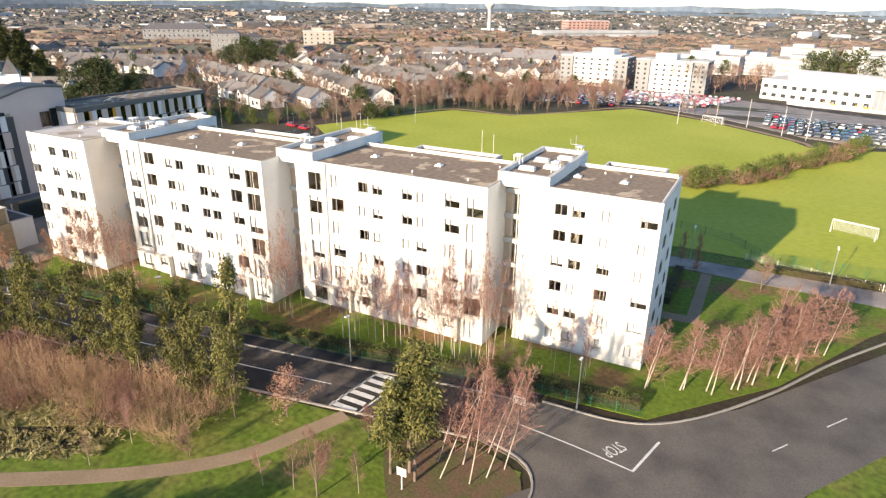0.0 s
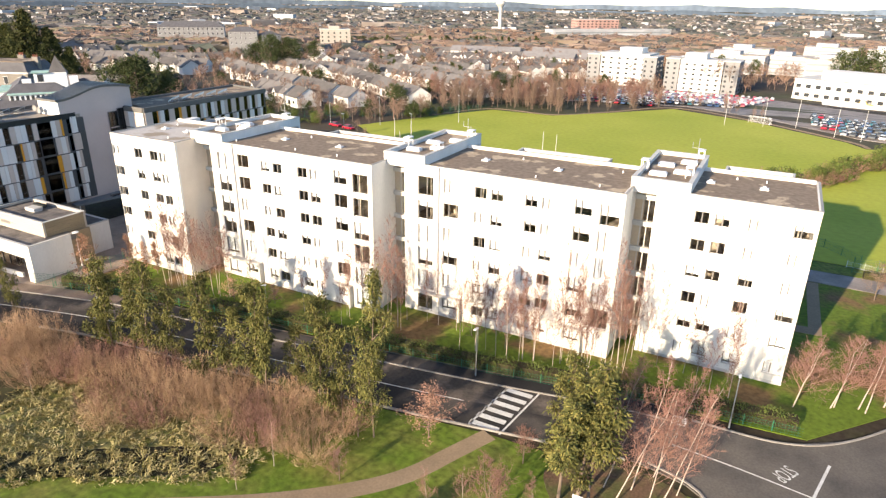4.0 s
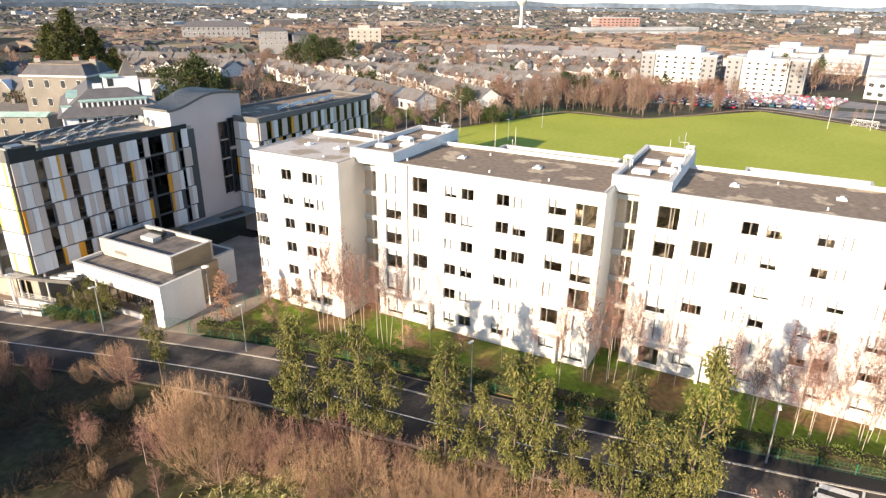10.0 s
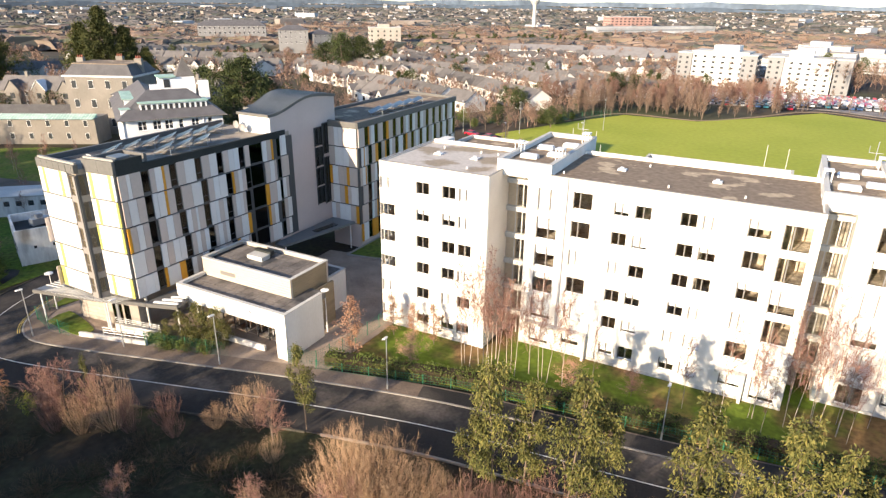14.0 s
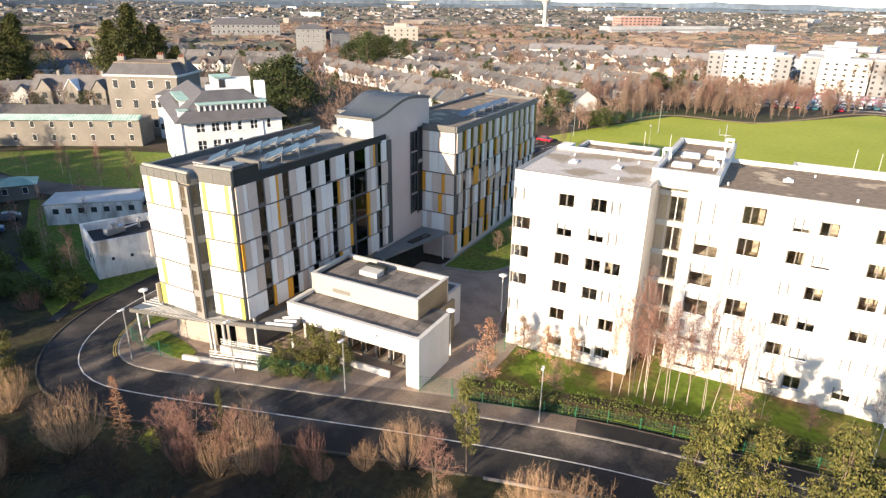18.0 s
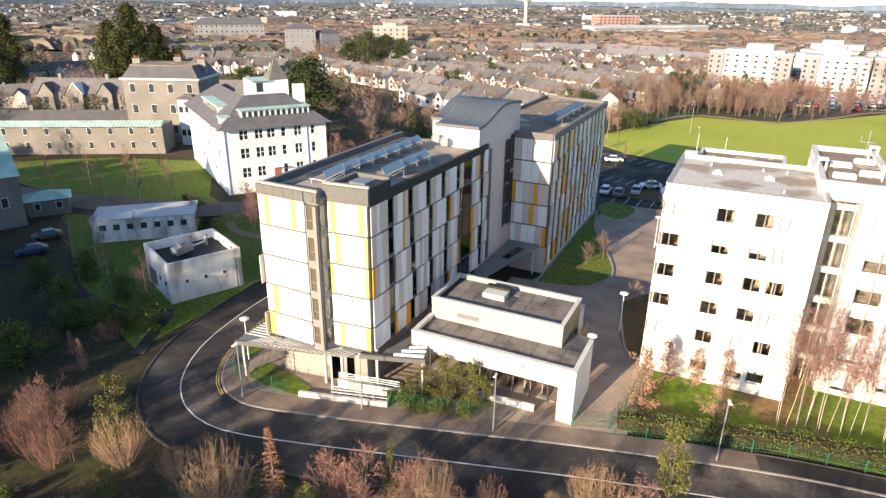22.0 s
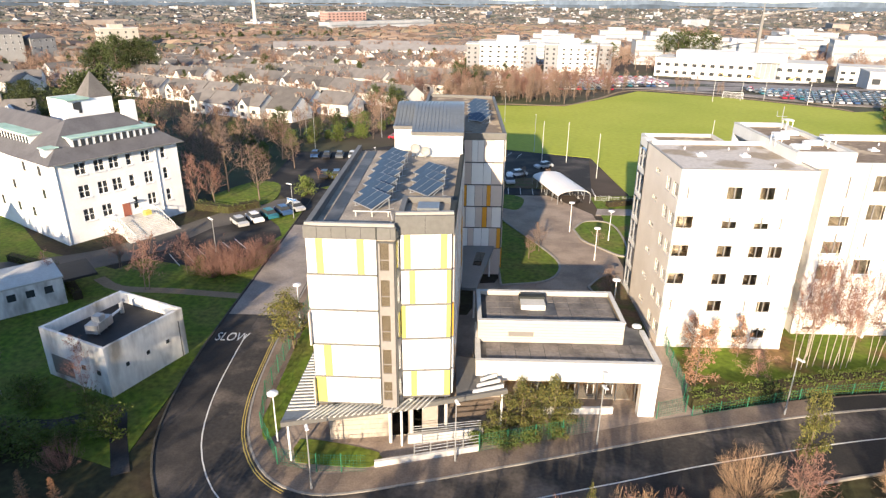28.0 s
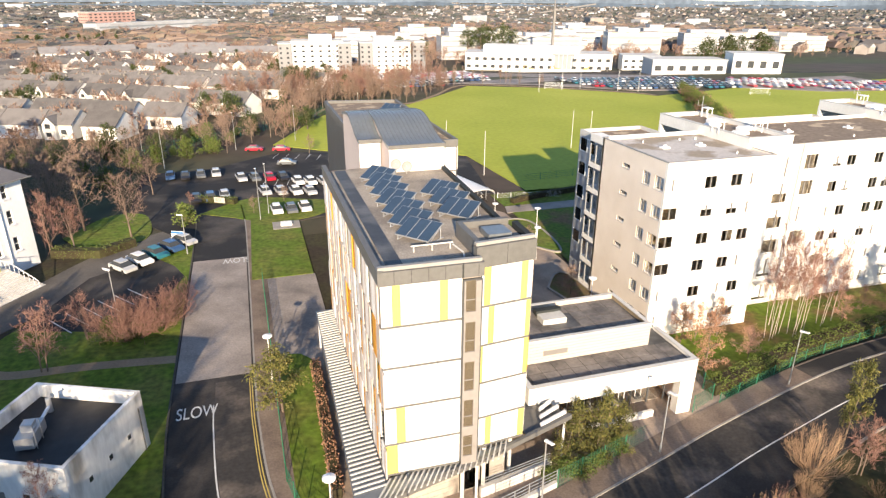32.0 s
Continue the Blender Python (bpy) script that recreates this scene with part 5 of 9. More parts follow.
ribbon(ed, [TIP, (-127.6, 37.45), (-118.6, 40.4)], 0.15, -0.15, 3.95, 4.37)
part("canopy_edge", relb(ed), fascia_light, ob)
canopy("entrance_roof", [(-123.0, 38.9), (-118.6, 40.4), (-120.4, 45.5), (-123.1, 46)], 3.5, 3.74, fascia_light)
for k in range(5):
    canopy("pergola_fin", [(-121.6 + 0.35 * k, 39.6 + 0.9 * k), (-118.9 - 0.25 * k, 40.6 + 0.85 * k), (-118.9 - 0.25 * k, 40.85 + 0.85 * k), (-121.6 + 0.35 * k, 39.85 + 0.9 * k)], 3.96, 4.2, pan_white)
canopy("link_canopy", [(-122.68, 60.8), (-121.0, 60.6), (-118.3, 74.1), (-122.68, 74.1)], 4.0, 4.35, zinc, "low zinc-roofed entrance canopy")
canopy("link_rooflight", [(-121.3, 67.4), (-120.3, 67.2), (-119.6, 71.4), (-120.7, 71.7)], 4.36, 4.45, glass_dark)
for x, y in ((-136.6, 35.5), (-127.6, 37.8), (-119.0, 40.6), (-136.2, 63.8), (-118.9, 73.6), (-121.2, 61.3)):
    part("canopy_post", relb(Mesh().tube([(x, y, 0), (x, y, 4.05)], 0.1, 8)), white_metal, ob)

# ---- pavilion ----
pv = thing("pavilion", (-113, 48, 0), "low white flat-roofed pavilion with raised roof box and glazed front", "building")


def relp(m):
    m.v = [(x + 113, y - 48, z) for x, y, z in m.v]
    return m


part("roof_lower", relp(Mesh().box(-120.9, 43.1, 4.6, -105.1, 50, 5.35)), felt_wet, pv, "dark stained roofing membrane")
p = Mesh()
p.box(-121.3, 42.7, 3.7, -104.8, 43.1, 5.65)
p.box(-121.3, 43.1, 3.7, -120.9, 50, 5.65)
part("upper_band", relp(p), render_white, pv, "deep white rendered edge band")
part("east_wall", relp(Mesh().box(-105.15, 43.1, -0.1, -104.8, 49.0, 5.65)), render_white, pv)
part("recess_wall", relp(Mesh().box(-106.6, 49.0, -0.1, -106.3, 53.1, 5.3)), board_brown, pv, "brown clad recessed wall")
part("front_pier", relp(Mesh().box(-106.3, 42.72, -0.1, -104.82, 43.6, 3.7)), render_white, pv)
part("gutter_strip", relp(Mesh().box(-120.9, 43.1, 5.35, -105.15, 43.56, 5.4)), felt_black, pv, "dark strip along the inside of the parapet")
part("gutter_strip", relp(Mesh().box(-120.8, 47.0, 7.2, -107.6, 47.46, 7.25)), felt_black, pv, "dark strip along the inside of the parapet")
part("gutter_strip", relp(Mesh().box(-120.8, 47.46, 7.2, -120.24, 53.1, 7.25)), felt_black, pv, "dark strip along the inside of the parapet")
part("coping", relp(Mesh().box(-121.35, 42.66, 5.65, -104.75, 43.14, 5.72)), parapet_m, pv)
part("coping", relp(Mesh().box(-105.2, 43.14, 5.65, -104.75, 49.0, 5.72)), parapet_m, pv)
part("coping", relp(Mesh().box(-121.35, 43.14, 5.65, -120.86, 46.7, 5.72)), parapet_m, pv)
up = Mesh()
up.box(-121.1, 46.7, 4.6, -107.3, 47.0, 7.6)
up.box(-121.1, 53.1, 0, -107.3, 53.4, 7.6)
up.box(-121.1, 47.0, 4.6, -120.8, 53.1, 7.6)
part("roof_box", relp(up), timber_m, pv, "pale clad roof box")
part("roof_box_end", relp(Mesh().box(-107.6, 47.0, 4.6, -107.3, 53.1, 7.6)), board_brown, pv, "olive-brown boarded end of the roof box")
for k in range(9):
    part("board_joint", relp(Mesh().box(-107.297, 47.0, 4.9 + k * 0.3, -107.29, 53.1, 4.915 + k * 0.3)), fascia, pv)
part("rear_block", relp(Mesh().box(-116.0, 53.4, -0.1, -107.7, 57.3, 4.9)), render_white, pv, "low white block behind the roof box")
part("rear_roof", relp(Mesh().box(-115.7, 53.7, 4.9, -108.0, 57.0, 4.94)), felt_wet, pv)
part("coping", relp(Mesh().box(-108.0, 53.4, 4.9, -107.66, 57.34, 5.06)), parapet_m, pv)
part("coping", relp(Mesh().box(-116.0, 57.0, 4.9, -108.0, 57.34, 5.06)), parapet_m, pv)
part("roof_upper", relp(Mesh().box(-120.8, 47.0, 6.6, -107.6, 53.1, 7.2)), felt_wet, pv)
cp = Mesh()
cp.box(-121.16, 46.64, 7.6, -107.24, 47.05, 7.68)
cp.box(-121.16, 53.05, 7.6, -107.24, 53.46, 7.68)
cp.box(-121.16, 47.05, 7.6, -120.75, 53.05, 7.68)
cp.box(-107.65, 47.05, 7.6, -107.24, 53.05, 7.68)
part("coping", relp(cp), parapet_m, pv)
part("louvre", relp(Mesh().box(-118.2, 46.66, 6.0, -115.8, 46.697, 6.5)), frame_grey, pv)
ac = Mesh().box(-116.8, 49.8, 7.2, -114.4, 51.2, 7.75)
part("roof_unit", relp(ac), parapet_m, pv, "roof plant box")
part("roof_unit_lid", relp(Mesh().box(-116.9, 51.2, 7.5, -114.3, 51.9, 8.0)), fascia, pv)
fg = part("front_glass", relp(Mesh().box(-120.5, 45.2, 0.3, -106.4, 45.26, 3.7)), glass, pv)
fg.visible_shadow = False
part("inner_floor", relp(Mesh().box(-120.6, 45.3, 0.0, -106.4, 48.98, 0.14)), timber_m, pv)
for k in range(11):
    for j in range(2):
        part("roof_slab", relp(Mesh().box(-120.3 + k * 1.36, 43.6 + j * 1.5, 5.35, -119.0 + k * 1.36, 45.04 + j * 1.5, 5.39)), slab_m, pv)
for k in range(9):
    for j in range(4):
        if not (k in (3, 4) and j in (1, 2)):
            part("roof_slab", relp(Mesh().box(-120.2 + k * 1.38, 47.5 + j * 1.36, 7.2, -118.88 + k * 1.38, 48.8 + j * 1.36, 7.24)), slab_m, pv)
for k in range(6):
    part("board_joint", relp(Mesh().box(-121.09, 46.69, 5.75 + k * 0.31, -107.31, 46.697, 5.765 + k * 0.31)), fascia_light, pv)
for k in range(5):
    gx_ = -115.5 + k * 1.8
    mc = thing("exercise_machine", (gx_, 46.6, 0.14), "dark exercise machine behind the glass front", "gym machine", "machines in the pavilion")
    part("base", Mesh().box(-0.35, -0.9, 0, 0.35, 0.9, 0.22), frame_dark, mc)
    for sx in (-0.33, 0.27):
        part("upright", Mesh().box(sx, -0.75, 0.22, sx + 0.06, -0.65, 1.35), white_metal, mc)
    part("console", Mesh().box(-0.35, -0.85, 1.3, 0.35, -0.6, 1.55), frame_dark, mc)
part("back_room", relp(Mesh().box(-120.5, 49, 0.1, -106, 49.2, 3.7)), pan_orange, pv)
for k in range(9):
    part("glazing_bar", relp(Mesh().box(-120.5 + k * 1.8, 45.05, 0.1, -120.4 + k * 1.8, 45.197, 3.7)), frame_dark, pv)
for k in range(6):
    part("board_joint", relb(on_wall(Mesh(), (-133.9, 38.3), (-124.6, 39.6), 0.02, 5.3, 0.5 + k * 0.5, 0.52 + k * 0.5, 0.012, 0.018)), fascia_light, ob)
part("low_wall", relp(Mesh().prism([(-116, 42.6), (-108.5, 43.0), (-108.5, 43.3), (-116, 42.9)], 0, 0.75)), render_white, pv)
part("west_wall", relp(Mesh().box(-121.3, 45, -0.1, -121.0, 53, 3.7)), concrete, pv)


# ---- old white hall ----
def local_wall(m, x0, x1, z0, z1, holes, y, th=0.35):
    wall_face(m, x0, x1, z0, z1, holes, y, th)


HALL_RZ = math.degrees(math.atan2(16.9, 11.1))
hall = thing("old_hall", (-182.9, 82.0, 0), "white three-storey old hall with slate hipped roof and copper dormers", "building", rz=HALL_RZ)
# local x runs along the entrance front, which faces local -y
HL, HD, HZ = 20.3, 12.0, 12.6
cols_h = [(3.05, 1.7), (6.0, 1.6), (8.35, 1.6), (11.15, 0.9), (13.75, 1.5), (17.15, 0.85)]
rows_h = [(10.3, 1.85), (6.7, 2.0), (2.95, 2.0)]
m, holes = Mesh(), []
for z, h in rows_h:
    for x, w in cols_h:
        if x == 8.35 and z < 3:
            continue
        holes.append((x, x + w, z, z + h))
local_wall(m, 0, HL, -0.3, HZ, holes, 0)
part("front_wall", m, render_cool, hall)
for z, h in rows_h:
    for x, w in cols_h:
        if x == 8.35 and z < 3:
            continue
        f = Mesh()
        n = 2 if w > 1.2 else 1
        for k in range(n):
            a, b = x + w * k / n, x + w * (k + 1) / n
            f.box(a, 0.12, z, a + 0.08, 0.2, z + h)
            f.box(b - 0.08, 0.12, z, b, 0.2, z + h)
            f.box(a + 0.08, 0.12, z, b - 0.08, 0.2, z + 0.08)
            f.box(a + 0.08, 0.12, z + h - 0.08, b - 0.08, 0.2, z + h)
            f.box(a + 0.08, 0.12, z + h * 0.5 - 0.04, b - 0.08, 0.2, z + h * 0.5 + 0.04)
        w0 = part("window", f, white_metal, hall, "white sash window")
        part("pane", Mesh().box(x + 0.01, 0.22, z + 0.01, x + w - 0.01, 0.25, z + h - 0.01), win_dark, w0)
        part("sill", Mesh().box(x - 0.1, -0.12, z - 0.14, x + w + 0.1, 0.0, z), render_cool, w0)
part("side_wall", Mesh().box(0, 0.35, -0.3, 0.35, 34, HZ), render_cool, hall)
part("side_wall", Mesh().box(HL - 0.35, 0.35, -0.3, HL, HD, HZ), render_cool, hall)
part("back_wall", Mesh().box(0.35, HD, -0.3, HL, HD + 0.3, HZ), render_cool, hall)
part("wing_wall", Mesh().box(12, HD + 0.3, -0.3, 12.3, 34, HZ), render_cool, hall)
for y in (4, 9, 14, 20, 26, 31):
    for z in (2.95, 6.7, 10.3):
        if (y + int(z)) % 3:
            part("side_window", Mesh().box(-0.04, y, z, 0.0, y + 0.9, z + 1.5), win_dark, hall)


def hip(m, x0, x1, y0, y1, z, h, ov=0.9):
    x0, x1, y0, y1 = x0 - ov, x1 + ov, y0 - ov, y1 + ov
    if x1 - x0 > y1 - y0:
        r = (y1 - y0) / 2
        rd = [(x0 + r, (y0 + y1) / 2, z + h), (x1 - r, (y0 + y1) / 2, z + h)]
        fs = [(0, 1, 5, 4), (1, 2, 5), (2, 3, 4, 5), (3, 0, 4)]
    else:
        r = (x1 - x0) / 2
        rd = [((x0 + x1) / 2, y0 + r, z + h), ((x0 + x1) / 2, y1 - r, z + h)]
        fs = [(0, 1, 4), (1, 2, 5, 4), (2, 3, 5), (3, 0, 4, 5)]
    return m.add([(x0, y0, z), (x1, y0, z), (x1, y1, z), (x0, y1, z)] + rd, fs + [(3, 2, 1, 0)])


part("roof", hip(Mesh(), 0, HL, 0, HD, HZ, 5.2), slate, hall, "grey slate hipped roof")
part("wing_roof", hip(Mesh(), 0, 12, 2, 34, HZ + 0.05, 4.9), slate, hall)
for name, ax in (("dormer", "x"), ("side_dormer", "y")):
    d = Mesh()
    if ax == "x":
        d.box(4.0, 1.4, HZ + 0.9, 17.5, 5.0, HZ + 3.0)
    else:
        d.box(1.4, 9, HZ + 0.9, 5.0, 22, HZ + 3.0)
    dm = part(name, d, white_metal, hall, "long dormer of white-framed windows")
    c = Mesh()
    if ax == "x":
        c.box(3.7, 1.1, HZ + 3.0, 17.8, 5.6, HZ + 3.2)
    else:
        c.box(1.1, 8.7, HZ + 3.0, 5.6, 22.3, HZ + 3.2)
    part("copper_roof", c, copper, dm, "pale green copper roof")
    for k in range(12):
        if ax == "x":
            g = Mesh().box(4.35 + k * 1.1, 1.36, HZ + 1.5, 5.0 + k * 1.1, 1.396, HZ + 2.75)
        else:
            g = Mesh().box(1.36, 9.3 + k * 1.05, HZ + 1.5, 1.396, 9.95 + k * 1.05, HZ + 2.75)
        part("pane", g, win_dark, dm)
part("tower_block", Mesh().box(9.5, 12, HZ, 17, 19, HZ + 7.0), render_cool, hall)
part("spire", Mesh().add([(13, 12, HZ + 7), (17.2, 12, HZ + 7), (17.2, 16.5, HZ + 7), (13, 16.5, HZ + 7), (15.1, 14.2, HZ + 11.2)], [(0, 1, 4), (1, 2, 4), (2, 3, 4), (3, 0, 4), (3, 2, 1, 0)]), tile_brown, hall)
part("tower_cap", Mesh().box(9.0, 11.5, HZ + 7.0, 13, 17, HZ + 7.2), copper, hall)
part("tower_window", Mesh().box(10.3, 11.95, HZ + 4.8, 11.6, 11.997, HZ + 6.6), win_dark, hall)
part("chimney", Mesh().box(17.5, 9.5, HZ + 2, 19.6, 11, HZ + 6.2), render_cool, hall)
part("chimney", Mesh().box(7.0, 7.5, HZ + 3, 9.0, 9.0, HZ + 6.0), render_cool, hall)
part("door_hood", Mesh().box(8.9, -0.9, 4.55, 11.0, -0.003, 4.75), render_cool, hall)
part("corner_dormer", Mesh().box(0.2, 1.6, HZ + 0.3, 1.6, 3.2, HZ + 2.0), render_cool, hall)
part("dormer_cap", Mesh().box(0.0, 1.4, HZ + 2.0, 2.2, 3.4, HZ + 2.15), copper, hall)
part("gutter", Mesh().box(-0.95, -1.0, HZ - 0.05, HL + 0.95, -0.86, HZ + 0.1), frame_grey, hall)
part("door", Mesh().box(9.2, -0.05, 2.13, 10.5, -0.003, 4.4), brick_red, hall, "dark red timber door")
for x in (0.25, 16.2):
    part("downpipe", Mesh().tube([(x, -0.1, 0), (x, -0.1, HZ)], 0.08, 6), white_metal, hall)
steps = thing("entrance_steps", (-182.9, 82.0, 0), "broad concrete entrance steps with white railings", "steps", rz=HALL_RZ)
for k in range(12):
    part("step", Mesh().box(7.0 - 0.1 * k, -2.6 - 0.36 * (k + 1), 0, 13.6 + 0.1 * k, -2.6 - 0.36 * k, 2.1 - 0.172 * (k + 1)), concrete, steps)
part("landing", Mesh().box(7.0, -2.6, 0, 13.6, -0.06, 2.1), concrete, steps)
part("grit_box", Mesh().box(11.6, -2.2, 2.103, 12.7, -1.4, 2.8), pan_yellow, steps, "yellow grit bin")
for x in (6.9, 13.7):
    part("handrail", Mesh().tube([(x, -0.3, 3.1), (x, -2.6, 3.1), (x, -6.9, 1.05)], 0.05, 5), white_metal, steps)
    for k in range(10):
        y = -0.4 - k * 0.72
        top = 3.1 if y > -2.6 else 3.1 + (y + 2.6) * 0.477
        part("baluster", Mesh().tube([(x, y, max(top - 1.1, 0)), (x, y, top)], 0.035, 5), white_metal, steps)


# ---- older stone buildings ----
def block(name, at, rz, L, D, H, wallm, roofm, label, rise=4.0, nx_=6, nz_=2, chim=2, gable=False, winw=0.9, winh=1.5):
    e = thing(name, at, label, "building", rz=rz)
    part("wall", Mesh().box(0, 0, -6, L, D, H), wallm, e)
    if roofm:
        if gable:
            part("roof", Mesh().add([(-0.4, -0.4, H), (L + 0.4, -0.4, H), (L + 0.4, D + 0.4, H), (-0.4, D + 0.4, H), (-0.4, D / 2, H + rise), (L + 0.4, D / 2, H + rise)], [(0, 1, 5, 4), (2, 3, 4, 5), (1, 2, 5), (3, 0, 4), (3, 2, 1, 0)]), roofm, e)
        else:
            part("roof", hip(Mesh(), 0, L, 0, D, H, rise, 0.5), roofm, e)
    for k in range(chim):
        x = L * (k + 0.5) / chim
        part("chimney", Mesh().box(x - 0.5, D * 0.45, H, x + 0.5, D * 0.55 + 0.3, H + rise + 1.3), wallm, e)
    for i in range(nx_):
        for j in range(nz_):
            x, z = L * (i + 0.5) / nx_, H * (j + 0.42) / nz_
            w = part("window", Mesh().box(x - winw / 2 - 0.08, -0.06, z - 0.08, x + winw / 2 + 0.08, -0.003, z + winh + 0.08), white_metal, e)
            part("pane", Mesh().box(x - winw / 2, -0.1, z, x + winw / 2, -0.063, z + winh), win_dark, w)
    return e


sh = block("stone_house", (-239.5, 106.5, 0), 24, 19.5, 14, 15.6, stone, None, "tall sandy stone house with a slate mansard roof", 0, 4, 3, 0, winw=1.3, winh=2.1)
part("cornice", Mesh().box(-0.5, -0.5, 15.6, 20.0, 14.5, 16.1), concrete, sh)
part("roof", Mesh().frustum((0.0, 0.0, 16.1), (19.5, 14.0), (1.8, 1.8, 18.9), (15.9, 10.4)), slate, sh, "slate mansard roof")
part("roof_flat", Mesh().box(1.7, 1.7, 18.9, 17.8, 12.3, 19.1), felt, sh, "flat lead roof top")
for cx, cy in ((1.2, 7.0), (18.3, 7.0), (9.6, 12.6)):
    st = part("chimney", Mesh().box(cx - 1.0, cy - 0.6, 15.5, cx + 1.0, cy + 0.6, 20.2), stone, sh, "broad stone chimney stack")
    for k in range(3):
        part("chimney_pot", Mesh().tube([(cx - 0.6 + k * 0.6, cy, 20.2), (cx - 0.6 + k * 0.6, cy, 20.9)], [0.16, 0.13], 8, True), brick_red, st)
bay = block("stone_bay", (-224.6, 109.6, 0), 24, 4.5, 3.6, 11.5, white_metal, slate, "white two-storey bay window", 1.2, 3, 2, 0, winw=1.0)
block("stone_wing", (-262, 76, 0), 31, 48, 8, 6.6, stone, None, "long two-storey stone wing with green copper eaves", 0, 10, 2, 0)
cs = thing("copper_eaves", (-262.4, 75.4, 6.6), "striped green copper eaves roof", "roof", rz=31)
part("sheet", Mesh().add([(0, -0.5, 0.0), (48.6, -0.5, 0.0), (48.6, 2.4, 1.0), (0, 2.4, 1.0), (0, 2.4, 0.0), (48.6, 2.4, 0)], [(0, 1, 2, 3), (3, 2, 5, 4), (0, 4, 5, 1), (0, 3, 4), (1, 5, 2)]), copper, cs)
for k in range(60):
    part("batten", Mesh().add([(k * 0.81, -0.5, 0.02), (k * 0.81 + 0.12, -0.5, 0.02), (k * 0.81 + 0.12, 2.4, 1.1), (k * 0.81, 2.4, 1.1)], [(0, 1, 2, 3)]), white_metal, cs)
block("stone_range", (-275, 92, 0), 31, 56, 9, 4.0, stone, tile_brown, "long stone range with a brown tiled roof", 2.4, 11, 1, 3, gable=True)
gt = block("gable_terrace", (-300, 120, 0), 26, 75, 10, 6.0, stone, tile_brown, "terrace with stone gables", 4.5, 12, 2, 5, gable=True)
for k in range(8):
    x = 3.0 + k * 9.2
    gb = part("gable", Mesh().add([(x, -1.3, -2), (x + 4.6, -1.3, -2), (x + 4.6, -1.3, 6.4), (x + 2.3, -1.3, 9.4), (x, -1.3, 6.4), (x, 3, -2), (x + 4.6, 3, -2), (x + 4.6, 3, 6.4), (x + 2.3, 3, 9.4), (x, 3, 6.4)], [(0, 1, 2, 3, 4), (1, 6, 7, 2), (5, 0, 4, 9)]), stone, gt, "stone front gable with pale edges")
    for sgn in (-1, 1):
        part("verge", Mesh().add([(x + 2.3 + sgn * 2.6, -1.5, 6.1), (x + 2.3, -1.5, 9.6), (x + 2.3, 3.2, 9.6), (x + 2.3 + sgn * 2.6, 3.2, 6.1), (x + 2.3 + sgn * 2.6, -1.5, 6.4), (x + 2.3, -1.5, 9.9)], [(0, 1, 2, 3), (0, 1, 5, 4)]), white_metal if k % 2 else slate, gb)
    part("gable_window", Mesh().box(x + 1.5, -1.36, 3.6, x + 3.1, -1.303, 5.4), win_dark, gb)
block("chapel", (-211.0, 26.0, 0), 68.5, 29.8, 14, 8.4, stone, copper, "stone chapel with a green copper roof", 6.0, 6, 1, 0, gable=True)
block("copper_lodge", (-203.3, 55.8, 0), 56.3, 6.5, 5, 2.8, stone, copper, "small lodge with a green copper roof", 1.1, 2, 1, 0, winw=0.8, winh=1.1)

# ---- concrete annexe ----
sbz = math.degrees(math.atan2(8.54, 3.84))
sb = thing("concrete_annexe", (-155.9, 43.6, 0), "square weathered concrete annexe with a sunken dark roof and plant", "building", rz=sbz)
SL, SD, SH = 9.35, 9.3, 5.4
for nm, b in (("front_wall", (0, 0, SL, 0.3)), ("back_wall", (0, SD - 0.3, SL, SD)), ("side_wall", (0, 0.3, 0.3, SD - 0.3)), ("side_wall", (SL - 0.3, 0.3, SL, SD - 0.3))):
    part(nm, Mesh().box(b[0], b[1], -0.3, b[2], b[3], SH), limewash, sb)
part("roof", Mesh().box(0.3, 0.3, 3.6, SL - 0.3, SD - 0.3, 4.2), felt_black, sb)
for x in (2.0, 4.4, 6.8):
    part("vent", Mesh().box(x, -0.05, 2.4, x + 0.35, -0.003, 2.8), win_dark, sb)
part("shutter", Mesh().box(-0.03, 5.2, 0.6, -0.003, 8.2, 2.7), stone, sb, "brown boarded shutter")
for y in (1.0, 3.2):
    part("vent", Mesh().box(-0.05, y, 2.2, -0.003, y + 0.5, 2.7), win_dark, sb)
part("downpipe", Mesh().tube([(SL - 0.8, -0.12, 0), (SL - 0.8, -0.12, 4.2)], 0.06, 6), frame_dark, sb)
plant = thing("roof_plant", (-158.9, 48.0, 4.2), "grey air handling plant with ducts", "plant", rz=sbz + 20)
part("cabinet", Mesh().box(0, 0, 0.15, 2.6, 1.3, 1.1), steel, plant)
part("fan_box", Mesh().box(0.8, 0.2, 1.1, 1.7, 1.0, 1.7), steel, plant)
part("duct", Mesh().box(2.6, 0.4, 0.5, 5.0, 0.6, 0.65), white_metal, plant)
part("cowl", Mesh().tube([(5.0, 0.5, 0), (5.0, 0.5, 1.2), (5.0, 0.1, 1.5)], 0.22, 8, True), steel, plant)
part("rail", Mesh().tube([(0, -0.2, 0.15), (0, -0.2, 1.9), (1.2, -0.2, 1.9), (1.2, -0.2, 0.2)], 0.04, 5), steel, plant)
lo = thing("annexe_range", (-183, 53, 0), "low white range with a row of small square windows", "building", rz=42)
part("wall", Mesh().box(0, 0, -0.2, 15, 7, 3.5), limewash, lo)
part("roof", Mesh().box(-0.15, -0.15, 3.5, 15.15, 7.15, 3.7), parapet_m, lo)
